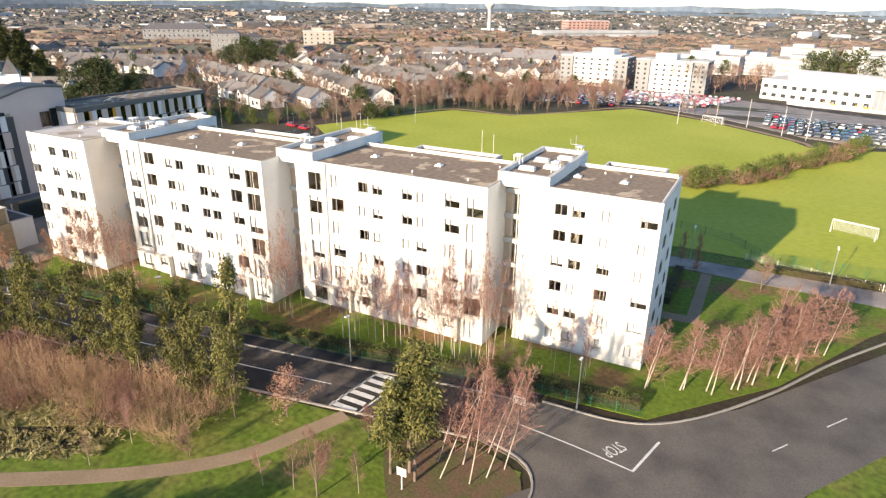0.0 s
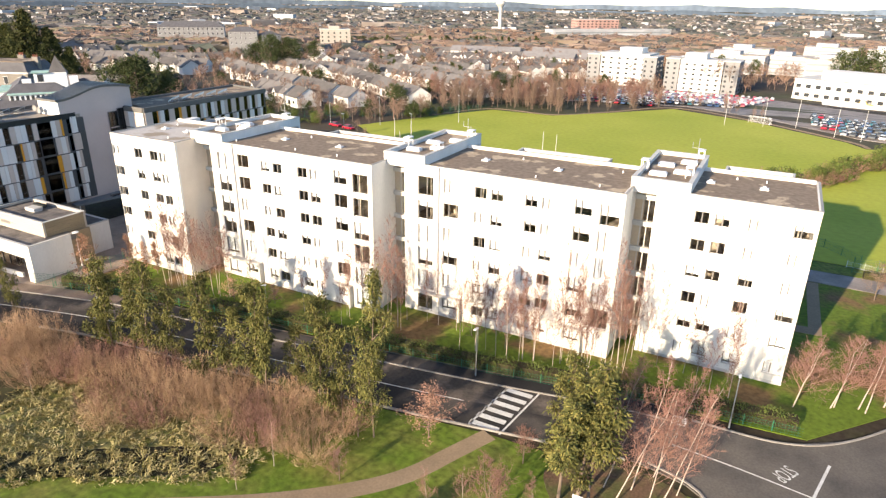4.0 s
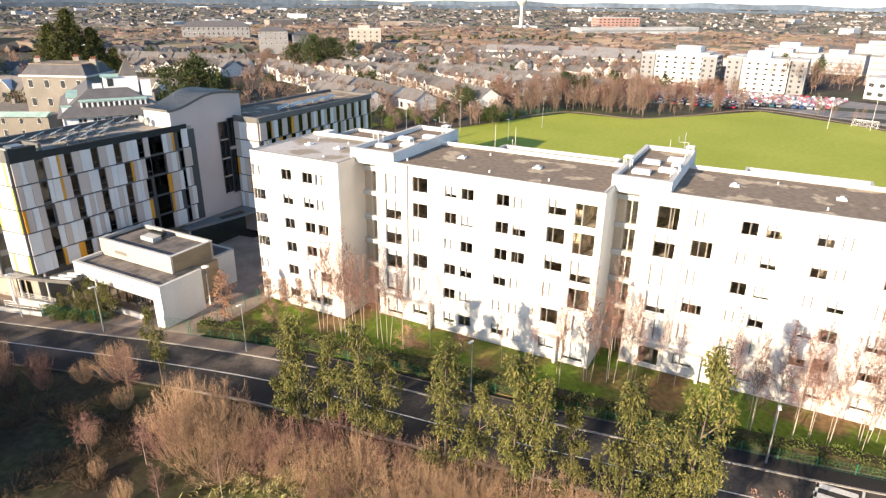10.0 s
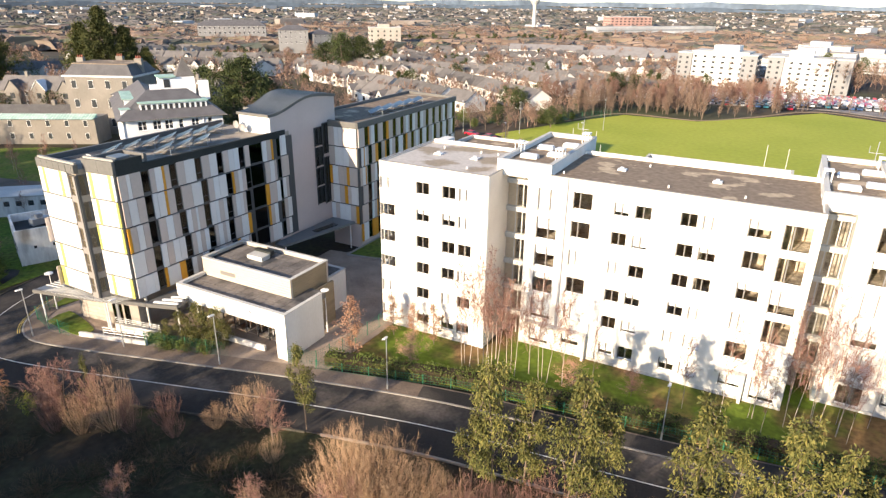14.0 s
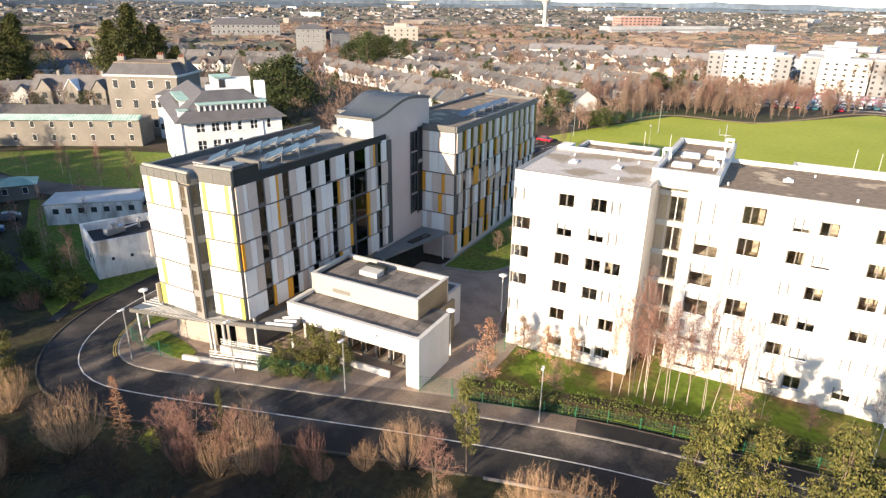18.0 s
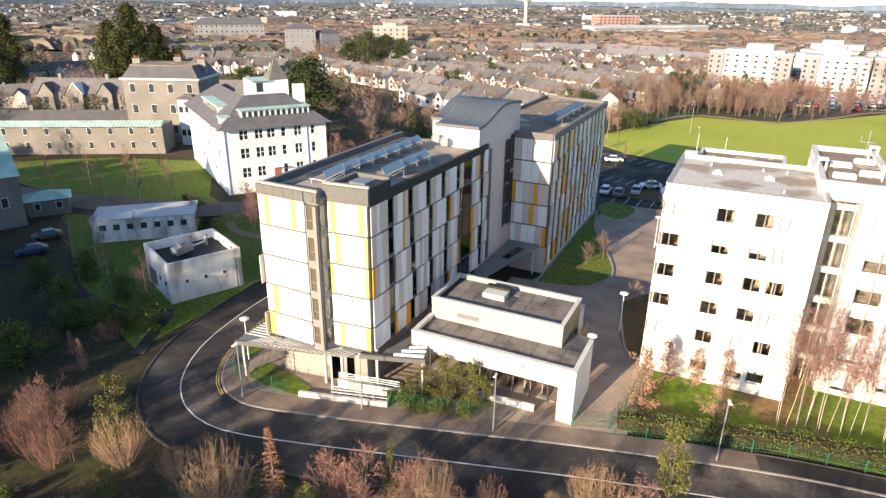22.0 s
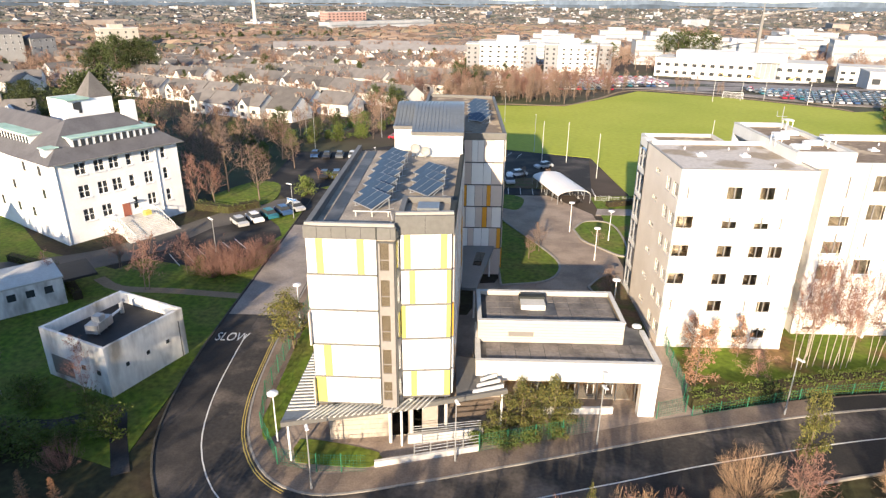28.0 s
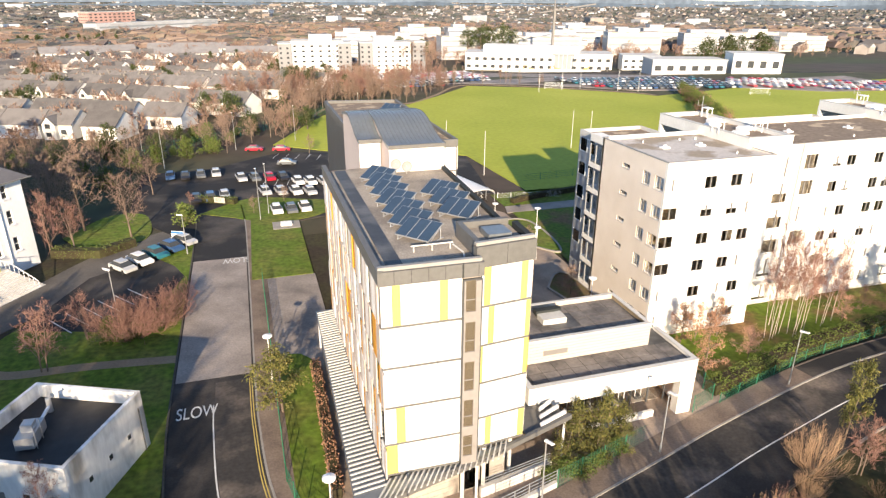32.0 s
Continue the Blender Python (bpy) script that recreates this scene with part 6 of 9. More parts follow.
for k in range(7):
    part("window", Mesh().box(1.2 + k * 1.95, -0.04, 1.9, 2.1 + k * 1.95, -0.003, 2.8), win_dark, lo)
part("link_roof", Mesh().box(15.2, 0.5, 2.6, 19, 6.5, 2.9), felt_black, lo)

# ---- bike shelter ----
bs = thing("bike_shelter", (-105.0, 106.3, 0), "arched white-roofed bicycle shelter", "shelter", rz=14)
BL, BW = 14.0, 6.4
sh = Mesh()
for i in range(13):
    a = math.pi * i / 12
    x, z = BW / 2 - BW / 2 * math.cos(a), 1.7 + 0.95 * math.sin(a)
    sh.v += [(x, 0, z), (x, BL, z), (x, BL, z + 0.08), (x, 0, z + 0.08)]
for i in range(12):
    for c in range(4):
        sh.f.append((i * 4 + c, i * 4 + (c + 1) % 4, (i + 1) * 4 + (c + 1) % 4, (i + 1) * 4 + c))
part("arched_roof", sh, pan_lgrey, bs, "translucent pale arched roof")
for k in range(6):
    hp = Mesh()
    pts = [(BW / 2 - (BW / 2 + 0.05) * math.cos(math.pi * i / 10), k * 2.75 + 0.1, 1.64 + 0.95 * math.sin(math.pi * i / 10)) for i in range(11)]
    hp.tube([(pts[0][0], pts[0][1], 0)] + pts + [(pts[-1][0], pts[-1][1], 0)], 0.06, 6)
    part("hoop", hp, steel, bs)
for k in range(10):
    x, y = 1.0 + 4.0 * (k % 2), 0.9 + 1.4 * (k // 2)
    b = thing("bicycle", (-105.0, 106.3, 0.05), "parked bicycle in the shelter rack", "bicycle", "bicycles in the shelter", rz=14)
    for dy in (-0.5, 0.5):
        part("wheel", Mesh().tube([(x, y + dy + 0.33 * math.cos(w * math.pi / 6), 0.35 + 0.33 * math.sin(w * math.pi / 6)) for w in range(13)], 0.025, 4), rubber, b)
    part("frame", Mesh().tube([(x, y - 0.5, 0.35), (x, y, 0.85), (x, y + 0.5, 0.35), (x, y - 0.1, 0.3), (x, y, 0.85)], 0.025, 4), frame_grey if k % 3 else white_metal, b)


# ---- street furniture ----
def lamp(x, y, h=6.0, rz=0.0, disc=False, label="slim grey street lamp with a white head", z=0.0):
    e = thing("street_lamp", (x, y, z), label, "street lamp", "street lamps", rz=rz)
    part("post", Mesh().tube([(0, 0, -0.1), (0, 0, 1.0), (0, 0, 1.01), (0, 0, h)], [0.09, 0.09, 0.06, 0.045], 8), white_metal if disc else steel, e)
    if disc:
        hd = Mesh().tube([(0, 0, h), (0, 0, h + 0.12), (0, 0, h + 0.22), (0, 0, h + 0.32)], [0.1, 0.48, 0.48, 0.12], 14, True)
    else:
        hd = Mesh().add([(-0.12, -0.1, h), (0.12, -0.1, h), (0.14, 0.75, h + 0.2), (-0.14, 0.75, h + 0.2), (-0.1, -0.1, h + 0.16), (0.1, -0.1, h + 0.16), (0.1, 0.72, h + 0.3), (-0.1, 0.72, h + 0.3)], [(3, 2, 1, 0), (4, 5, 6, 7), (0, 1, 5, 4), (1, 2, 6, 5), (2, 3, 7, 6), (3, 0, 4, 7)])
    part("head", hd, white_metal, e)
    return e


lamp_s = lamp(-38.9, 51.9, 6.0, 180)
for x, y, r in ((-12.9, 55.9, 180), (-66.5, 49.0, 180), (-92.5, 43.6, 190), (-110.8, 38.6, 190), (-134.2, 32.4, 200), (-158.5, 78, 60), (-151.9, 96.5, 90), (-8.1, 103.9, 0), (12, 104.5, 0), (-42, 103, 0), (-70, 103, 0), (-123, 36.0, 195)):
    copy_thing(lamp_s, pose(x, y, 0, 0, 0, r))
lamp_d = lamp(-138.4, 37.9, 4.85, 0, True, "grey post-top lamp with a white disc head")
for x, y in ((-104.4, 62.2), (-141.6, 59), (-103.2, 80), (-105, 92), (-99.5, 88)):
    copy_thing(lamp_d, pose(x, y, 0.05))
lamp(-105.16, 50.0, 5.4, 0, True, "white disc-headed lamp beside the pavilion")
tall = lamp(-139.5, 112, 9.0, 180)
for x, y in ((-141.0, 109), (-121, 140), (-160, 150), (-145, 165), (-130, 172), (-167, 170), (-105, 150), (-110, 190)):
    copy_thing(tall, pose(x, y, 0, 0, 0, 170))
for x, y in ((-94.1, 126), (-98.6, 139), (-104.2, 139.8), (-60, 142), (-64, 144), (-30, 236), (-18, 240), (-8, 243), (3, 232), (10, 228)):
    e = thing("field_pole", (x, y, 0), "tall pale pole at the edge of the playing field", "pole", "poles round the field")
    part("shaft", Mesh().tube([(0, 0, -0.1), (0, 0, 9.5)], [0.09, 0.06], 6), parapet_m, e)


def goal(x, y, rz):
    e = thing("football_goal", (x, y, 0.03), "white football goal with netting", "goal", "football goals", rz=rz)
    f = Mesh()
    f.tube([(-3.66, 0, 0), (-3.66, 0, 2.44), (3.66, 0, 2.44), (3.66, 0, 0)], 0.08, 6)
    part("goal_frame", f, white_metal, e)
    nt = Mesh()
    for i in range(37):
        u = -3.66 + i * 0.203
        nt.tube([(u, 0, 2.44), (u, 0.9, 2.4), (u, 1.8, 0)], 0.014, 3)
    for k in range(9):
        t = k / 8
        nt.tube([(-3.66, 0.9 + 0.9 * t, 2.4 - 2.4 * t), (3.66, 0.9 + 0.9 * t, 2.4 - 2.4 * t)], 0.014, 3)
    part("net", nt, white_metal, e)
    for s in (-3.66, 3.66):
        part("stay", Mesh().tube([(s, 0, 2.44), (s, 0.9, 2.4), (s, 1.8, 0)], 0.035, 5), white_metal, e)
    return e


g1 = goal(16.6, 132, -20)
copy_thing(g1, pose(-19.5, 244, 0.03, 0, 0, -20))
copy_thing(g1, pose(52, 208, 0.03, 0, 0, -20))


def fence(name, line, h, label, posts=2.4, z=0.0, wires=7, material=None):
    e = thing(name, (line[0][0], line[0][1], z), label, "fence")
    ox, oy = line[0]
    mat_ = material or fence_green
    for a, b in zip(line, line[1:]):
        L = math.dist(a, b)
        n = max(1, round(L / posts))
        for i in range(n):
            x, y = a[0] + (b[0] - a[0]) * i / n - ox, a[1] + (b[1] - a[1]) * i / n - oy
            part("post", Mesh().tube([(x, y, -0.1), (x, y, h + 0.05)], 0.045, 5), mat_, e)
        d = ((b[0] - a[0]) / L, (b[1] - a[1]) / L)
        pm = Mesh()
        for k in range(wires):
            zz = h * (k + 0.5) / wires
            pm.tube([(a[0] - ox, a[1] - oy, zz), (b[0] - ox, b[1] - oy, zz)], 0.014, 3)
        for k in range(int(L / 0.3)):
            x, y = a[0] + d[0] * k * 0.3 - ox, a[1] + d[1] * k * 0.3 - oy
            pm.tube([(x, y, 0.05), (x, y, h)], 0.01, 3)
        part("mesh_panel", pm, mat_, e)
    return e


fence("fence_west", [(-141.2, 44), (-141.3, 53), (-141.4, 65), (-141.6, 84)], 2.0, "green welded mesh fence beside the campus road", z=0.1)
fence("fence_bend", [(-141.2, 44), (-140.3, 39.5), (-137.6, 35.0), (-134.2, 34.3), (-130.2, 34.4)], 1.8, "green mesh fence round the bend", z=0.1)
fence("fence_yard", [(-121.0, 37.3), (-111.2, 40.2)], 1.8, "green mesh fence before the pavilion shrubs", z=0.1)
fence("fence_gate", [(-104.6, 42.5), (-101.6, 43.6), (-100.8, 47.2), (-100.2, 56)], 1.8, "green mesh fence and gate by the court", z=0.1)
fence("fence_lawn", [(-101.2, 43.0), (-87, 47), (-67, 49.8), (-53, 51.1), (-38, 53.0), (-17, 56.6), (-6.5, 57.6)], 1.2, "green mesh fence in front of the hedge", 3.0, wires=4)
fence("fence_field", [(0.6, 107.6), (20, 109), (45, 108)], 2.6, "tall green fence at the field edge", 3.0)
fence("path_railing", [(0.0, 109.8), (19, 106.2), (45, 101.5)], 1.15, "white railing along the path by the field", 2.4, wires=3, material=white_metal)
fence("path_railing", [(-97.5, 109.6), (-85, 107.2)], 1.15, "white railing along the path by the field", 2.4, wires=3, material=white_metal)
fence("fence_ball", [(2, 112), (-3, 118), (-12, 121), (-60, 122), (-88, 119)], 1.6, "dark mesh fence at the field edge", 4.0, wires=4)
fence("fence_houses", [(-172, 160), (-150, 176), (-128, 196), (-112, 218)], 2.4, "green fence below the houses", 4.0, wires=5)

# ramp wall and railings before the panel-clad block
rw = thing("ramp_wall", (-129.6, 35.0, 0), "low white wall with steel railings along a ramp", "wall")
part("wall", Mesh().prism([(0, 0), (8.6, 2.35), (8.55, 2.65), (-0.05, 0.3)], 0, 0.6), concrete, rw)
part("inner_wall", Mesh().prism([(2.5, 3.0), (9.0, 4.2), (8.95, 4.5), (2.45, 3.3)], 0, 1.0), concrete, rw)
for k in range(3):
    part("rail", Mesh().tube([(3.2, 1.0, 1.0 + k * 0.32), (8.6, 2.5, 1.0 + k * 0.32)], 0.035, 5), steel, rw)
    part("rail", Mesh().tube([(2.6, 3.1, 1.3 + k * 0.25), (8.8, 4.3, 1.3 + k * 0.25)], 0.03, 5), steel, rw)
for k in range(5):
    part("rail_post", Mesh().tube([(3.2 + k * 1.35, 1.0 + k * 0.375, 0.6), (3.2 + k * 1.35, 1.0 + k * 0.375, 1.7)], 0.04, 5), steel, rw)
sg = thing("road_sign", (-22.9, 37.0, 0), "square white sign on a post facing the path", "sign")
part("post", Mesh().tube([(0, 0, 0), (0, 0, 2.0)], 0.05, 6), white_metal, sg)
part("plate", Mesh().box(-0.45, -0.03, 1.5, 0.45, 0.03, 2.3), white_metal, sg)
part("symbol", Mesh().tube([(-0.2, -0.035, 1.75), (-0.15, -0.035, 2.0), (0, -0.035, 2.08), (0.15, -0.035, 2.0), (0.2, -0.035, 1.75)], 0.05, 4), leaf_hedge, sg)
s2 = thing("notice_board", (-17.2, 50.0, 0), "small white notice board on a tall post", "sign")
part("post", Mesh().tube([(0, 0, 0), (0, 0, 3.6)], 0.05, 6), steel, s2)
part("board", Mesh().box(-0.65, -0.03, 2.7, 0.65, 0.03, 3.6), white_metal, s2)
for k in range(3):
    part("text_bar", Mesh().box(-0.5, -0.045, 2.85 + k * 0.22, 0.5, -0.031, 2.95 + k * 0.22), frame_grey, s2)


# ---- cars ----
def car_meshes():
    b = Mesh()
    prof = [(-2.1, 0.32), (-2.12, 0.75), (-1.25, 0.92), (1.35, 0.95), (2.05, 0.9), (2.1, 0.35)]
    top = [(-1.25, 0.92), (-0.55, 1.42), (0.95, 1.46), (1.75, 0.94)]
    def extrude(m, pts, w0, w1):
        n = len(pts)
        m.add([(x, -w0 if z < 1.0 else -w1, z) for x, z in pts] + [(x, w0 if z < 1.0 else w1, z) for x, z in pts],
              [(i, (i + 1) % n, n + (i + 1) % n, n + i) for i in range(n)] + [tuple(range(n))[::-1], tuple(range(n, 2 * n))])
    extrude(b, prof, 0.88, 0.88)
    b.box(-0.6, -0.62, 1.38, 0.98, 0.62, 1.49)
    g = Mesh()
    extrude(g, top, 0.83, 0.66)
    w = Mesh()
    w.tube([(0, -0.1, 0), (0, 0.1, 0)], 0.33, 12, True)
    w.f.append(tuple(range(11, -1, -1)))
    return b.make("body"), g.make("cabin_glass"), w.make("wheel")


CB, CG, CW = car_meshes()
CG.materials.append(win_dark)
CW.materials.append(rubber)
CBS = []
for p in car_paints:
    me = CB.copy()
    me.materials.append(p)
    CBS.append(me)
NAMES = ["silver", "white", "black", "dark blue", "red", "grey", "teal"]
cr = random.Random(3)


def car(x, y, rz, k=None, z=0.08, where="parked in a marked bay", group="cars in the car park", wheels=True):
    k = cr.choice((0, 0, 1, 2, 3, 5, 5, 4, 6)) if k is None else k
    e = thing("car", (x, y, z), NAMES[k] + " hatchback car " + where, "car", group, rz=rz)
    e.scale = (1, 1, 1)
    part("body", CBS[k], None, e)
    part("cabin_glass", CG, None, e)
    for wx in (-1.3, 1.3) if wheels else ():
        for wy in (-0.82, 0.82):
            w = part("wheel", CW, None, e)
            w.location = (wx, wy, 0.33)
    return e


for x, y, rz, k in ((-139.6, 124.6, 100, 0), (-136.7, 123.8, 100, 0), (-133.9, 123.2, 100, 1), (-131.3, 122.4, 100, 0), (-143.9, 135.6, 100, 0), (-141.2, 135.1, 100, 5), (-138.3, 134.6, 100, 4), (-135.6, 134.2, 100, 2), (-132.9, 130.0, 100, 1), (-130.5, 129.2, 100, 1), (-127.9, 128.6, 100, 0), (-125.3, 128.1, 100, 5),
                    (-140.7, 162, 170, 4), (-134.3, 160.2, 170, 4), (-122.5, 145.2, 205, 1), (-134, 146, 170, 5), (-138.1, 112.6, 95, 1), (-135.6, 112.3, 95, 5), (-133.2, 112.6, 95, 1), (-113.0, 121, 95, 0), (-111, 126.2, 20, 1), (-104.5, 133.5, 30, 0), (-118.5, 118.2, 95, 1), (-115.8, 117.6, 95, 5),
                    (-160.0, 92.5, 130, 0), (-158.1, 94.6, 130, 1), (-156.2, 96.7, 130, 6), (-154.3, 98.8, 130, 3), (-152.6, 101.0, 130, 0), (-152, 123, 95, 2), (-149.5, 123.5, 95, 3), (-147, 124, 95, 0), (-155, 140, 95, 2), (-152, 140.5, 95, 5), (-149, 141, 95, 0), (-158, 141, 95, 3), (-187, 46, 60, 3), (-191, 51, 60, 5)):
    car(x, y, rz, k)

st = thing("garden_bench", (-137.0, 105.0, 0.17), "white block seat on a pale paved pad", "bench")
part("pad", Mesh().box(-2.2, -1.8, 0, 2.2, 1.8, 0.06), kerb_m, st)
part("seat", Mesh().box(-0.9, -0.6, 0.06, 0.9, 0.5, 0.55), white_metal, st)

# signs by the car park
bd = thing("sign_board", (-147.8, 119.6, 0.16), "cream sign board before a clipped hedge", "sign", rz=-32)
part("board", Mesh().box(-1.1, -0.05, 0.35, 1.1, 0.05, 1.35), timber_m, bd)
for x in (-0.9, 0.84):
    part("post", Mesh().box(x, 0.052, 0, x + 0.06, 0.11, 1.3), frame_dark, bd)
for k in range(3):
    part("text_bar", Mesh().box(-0.8, -0.056, 1.08 - k * 0.22, 0.6 - 0.2 * k, -0.053, 1.16 - k * 0.22), frame_dark, bd)
bl = thing("road_sign", (-153.5, 101.8, 0), "blue and white sign board on two posts", "sign", rz=-25)
blue_m = mat("blue sign face", (0.04, 0.16, 0.40), 0.5, 0.05)
part("board", Mesh().box(-1.0, -0.04, 1.0, 1.0, 0.04, 1.9), white_metal, bl)
part("band", Mesh().box(-0.96, -0.046, 1.5, 0.96, -0.043, 1.86), blue_m, bl)
for x in (-0.8, 0.74):
    part("post", Mesh().box(x, 0.042, 0, x + 0.06, 0.1, 1.85), steel, bl)


# ---- plants ----
def rdir(rng, up=0.0):
    a = rng.uniform(0, 2 * math.pi)
    z = rng.uniform(-1, 1)
    s = math.sqrt(1 - z * z)
    return Vector((s * math.cos(a), s * math.sin(a), z + up)).normalized()


def bare_tree(rng, h, spread, stems=1, limbs=16, twigs=9, fine=4, r=0.09, low=0.25, up=0.75, tip=0.011, flat=False, pale=False):
    """Trunk and limbs in one mesh, twigs in another."""
    tr, tw = Mesh(), Mesh()
    twig = (lambda a, b, w: tw.blade(a, b, w, rdir(rng))) if flat else tw.spike
    for s in range(stems):
        lean = Vector((rng.uniform(-1, 1), rng.uniform(-1, 1), 0)) * (0.06 if stems == 1 else 0.16) * h
        base = Vector((rng.uniform(-0.3, 0.3), rng.uniform(-0.3, 0.3), 0)) * (stems > 1)
        ctrl = [base + lean * (t ** 1.4) + Vector((rng.uniform(-1, 1), rng.uniform(-1, 1), 0)) * 0.02 * h * t + Vector((0, 0, h * t)) for t in (0, 0.2, 0.4, 0.6, 0.8, 1.0)]
        tr.tube(ctrl, [r, r * 0.85, r * 0.68, r * 0.48, r * 0.28, 0.012], 6)
        for i in range(limbs):
            t = low + (0.97 - low) * (i + rng.random()) / limbs
            k = min(int(t * 5), 4)
            p = ctrl[k].lerp(ctrl[k + 1], t * 5 - k)
            a = rng.uniform(0, 2 * math.pi)
            d = Vector((math.cos(a), math.sin(a), up * rng.uniform(0.6, 1.4))).normalized()
            L = spread * (1.15 - t) * rng.uniform(0.7, 1.25) + 0.25
            mid = p + d * L * 0.5 + Vector((0, 0, 0.06 * L))
            end = mid + (d + Vector((0, 0, 0.35))).normalized() * L * 0.5
            rr = r * 0.34 * (1.1 - t) + 0.012
            (tw if pale else tr).tube([p, mid, end], [rr * (0.6 if pale else 1), rr * 0.4, 0.008], 4 if not pale else 3)
            for j in range(twigs):
                u = 0.2 + 0.8 * (j + rng.random()) / twigs
                q = p.lerp(mid, u * 2) if u < 0.5 else mid.lerp(end, u * 2 - 1)
                e = (d * 0.6 + rdir(rng, 0.45)).normalized()
                l2 = L * rng.uniform(0.22, 0.5)
                q2 = q + e * l2
                twig(q, q2, tip * 1.3)
                for _ in range(fine):
                    q3 = q.lerp(q2, rng.uniform(0.25, 1))
                    twig(q3, q3 + (e * 0.6 + rdir(rng, 0.25)).normalized() * l2 * rng.uniform(0.35, 0.75), tip)
    return tr, tw


def shrub(rng, h, w, stems=46, twigs=9, tip=0.011):
    tr, tw = Mesh(), Mesh()
    for i in range(stems):
        a, s = rng.uniform(0, 2 * math.pi), math.sqrt(rng.random())
        b = Vector((math.cos(a) * s * w * 0.25, math.sin(a) * s * w * 0.25, 0))
        hh = h * rng.uniform(0.72, 1.05) * (1 - 0.45 * s * s)
        e = b + Vector((math.cos(a) * s * w * 0.62, math.sin(a) * s * w * 0.62, hh))
        m = b.lerp(e, 0.5) + Vector((math.cos(a), math.sin(a), 0)) * 0.1 * w
        tr.tube([b, m, e], [0.015, 0.010, 0.004], 3)
        for j in range(twigs):
            u = 0.25 + 0.75 * (j + rng.random()) / twigs
            q = b.lerp(m, u * 2) if u < 0.5 else m.lerp(e, u * 2 - 1)
            d = (rdir(rng, 0.6) * 1.3 + (e - m).normalized()).normalized()
            L = h * rng.uniform(0.1, 0.24)
            tw.spike(q, q + d * L, tip * 1.2)
            for _ in range(3):
                q3 = q + d * L * rng.uniform(0.3, 0.9)
                tw.blade(q3, q3 + (d + rdir(rng, 0.3)).normalized() * L * 0.55, tip, rdir(rng))
    return tr, tw


def leafy_tree(rng, h, w, clumps=70, per=44, leaf=0.26, cone=False, trunk_r=0.13, low=0.18, bushy=0.62):
    tr, lv = Mesh(), Mesh()
    ctrl = [Vector((rng.uniform(-0.05, 0.05) * h * t, rng.uniform(-0.05, 0.05) * h * t, h * t)) for t in (0, 0.25, 0.5, 0.75, 1)]
    tr.tube(ctrl, [trunk_r, trunk_r * 0.8, trunk_r * 0.6, trunk_r * 0.35, 0.02], 7)
    for i in range(clumps):
        t = low + (1 - low) * (i + rng.random()) / clumps
        k = min(int(t * 4), 3)
        p = ctrl[k].lerp(ctrl[k + 1], t * 4 - k)
        a = rng.uniform(0, 2 * math.pi)
        prof = (1 - t) ** 0.8 * 1.25 if cone else (math.sin(math.pi * min(1, (t - low) / (1 - low) * 0.82 + 0.16)) ** 0.7)
        rad = w * 0.5 * prof * rng.uniform(0.25, 1.3) * (0.8 + 0.35 * math.sin(3 * a + 7 * t))
        c = p + Vector((math.cos(a) * rad, math.sin(a) * rad, rng.uniform(-0.2, 0.35)))
        tr.tube([p - Vector((0, 0, rad * 0.35)), c], [0.035, 0.012], 4)
        cr_ = bushy * rng.uniform(0.6, 1.25)
        for _ in range(per):
            d = rdir(rng)
            q = c + Vector((d.x * cr_, d.y * cr_, d.z * cr_ * 0.75)) * rng.uniform(0.25, 1.0)
            ld = (d + rdir(rng, 0.3)).normalized()
            lv.leaf(q, ld, leaf * rng.uniform(0.7, 1.4), leaf * 0.5, rdir(rng))
    return tr, lv


def hedge(name, line, w, h, label, leafm, dens=60, z=0.0, leaf=0.16):
    """A clipped hedge: a leafy skin round a dense dark core."""
    rng = random.Random(int(abs(line[0][0]) * 10))
    e = thing(name, (line[0][0], line[0][1], z), label, "hedge")
    ox, oy = line[0]
    loc = [(x - ox, y - oy) for x, y in line]
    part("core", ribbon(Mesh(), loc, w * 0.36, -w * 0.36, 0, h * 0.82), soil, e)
    lv = Mesh()
    for a, b in zip(loc, loc[1:]):
        L = math.dist(a, b)
        d = Vector(((b[0] - a[0]) / L, (b[1] - a[1]) / L, 0))
        n = Vector((-d.y, d.x, 0))
        for _ in range(int(L * dens)):
            u, k = rng.random() * L, rng.random()
            hh = h * (0.92 + 0.14 * math.sin(u * 1.7 + a[0]))
            if k < 0.5:
                q, o = Vector((a[0], a[1], hh * rng.uniform(0.85, 1.02))) + d * u + n * rng.uniform(-0.5, 0.5) * w, Vector((0, 0, 1))
            else:
                s = -1 if k < 0.75 else 1
                q, o = Vector((a[0], a[1], hh * rng.uniform(0.05, 0.95))) + d * u + n * s * w * rng.uniform(0.4, 0.54), n * s
            lv.leaf(q, (o * 0.7 + rdir(rng, 0.2)), leaf * rng.uniform(0.7, 1.5), leaf * 0.7, rdir(rng))
    tagged(part("foliage", lv, leafm, e), kind="stuff")
    return e


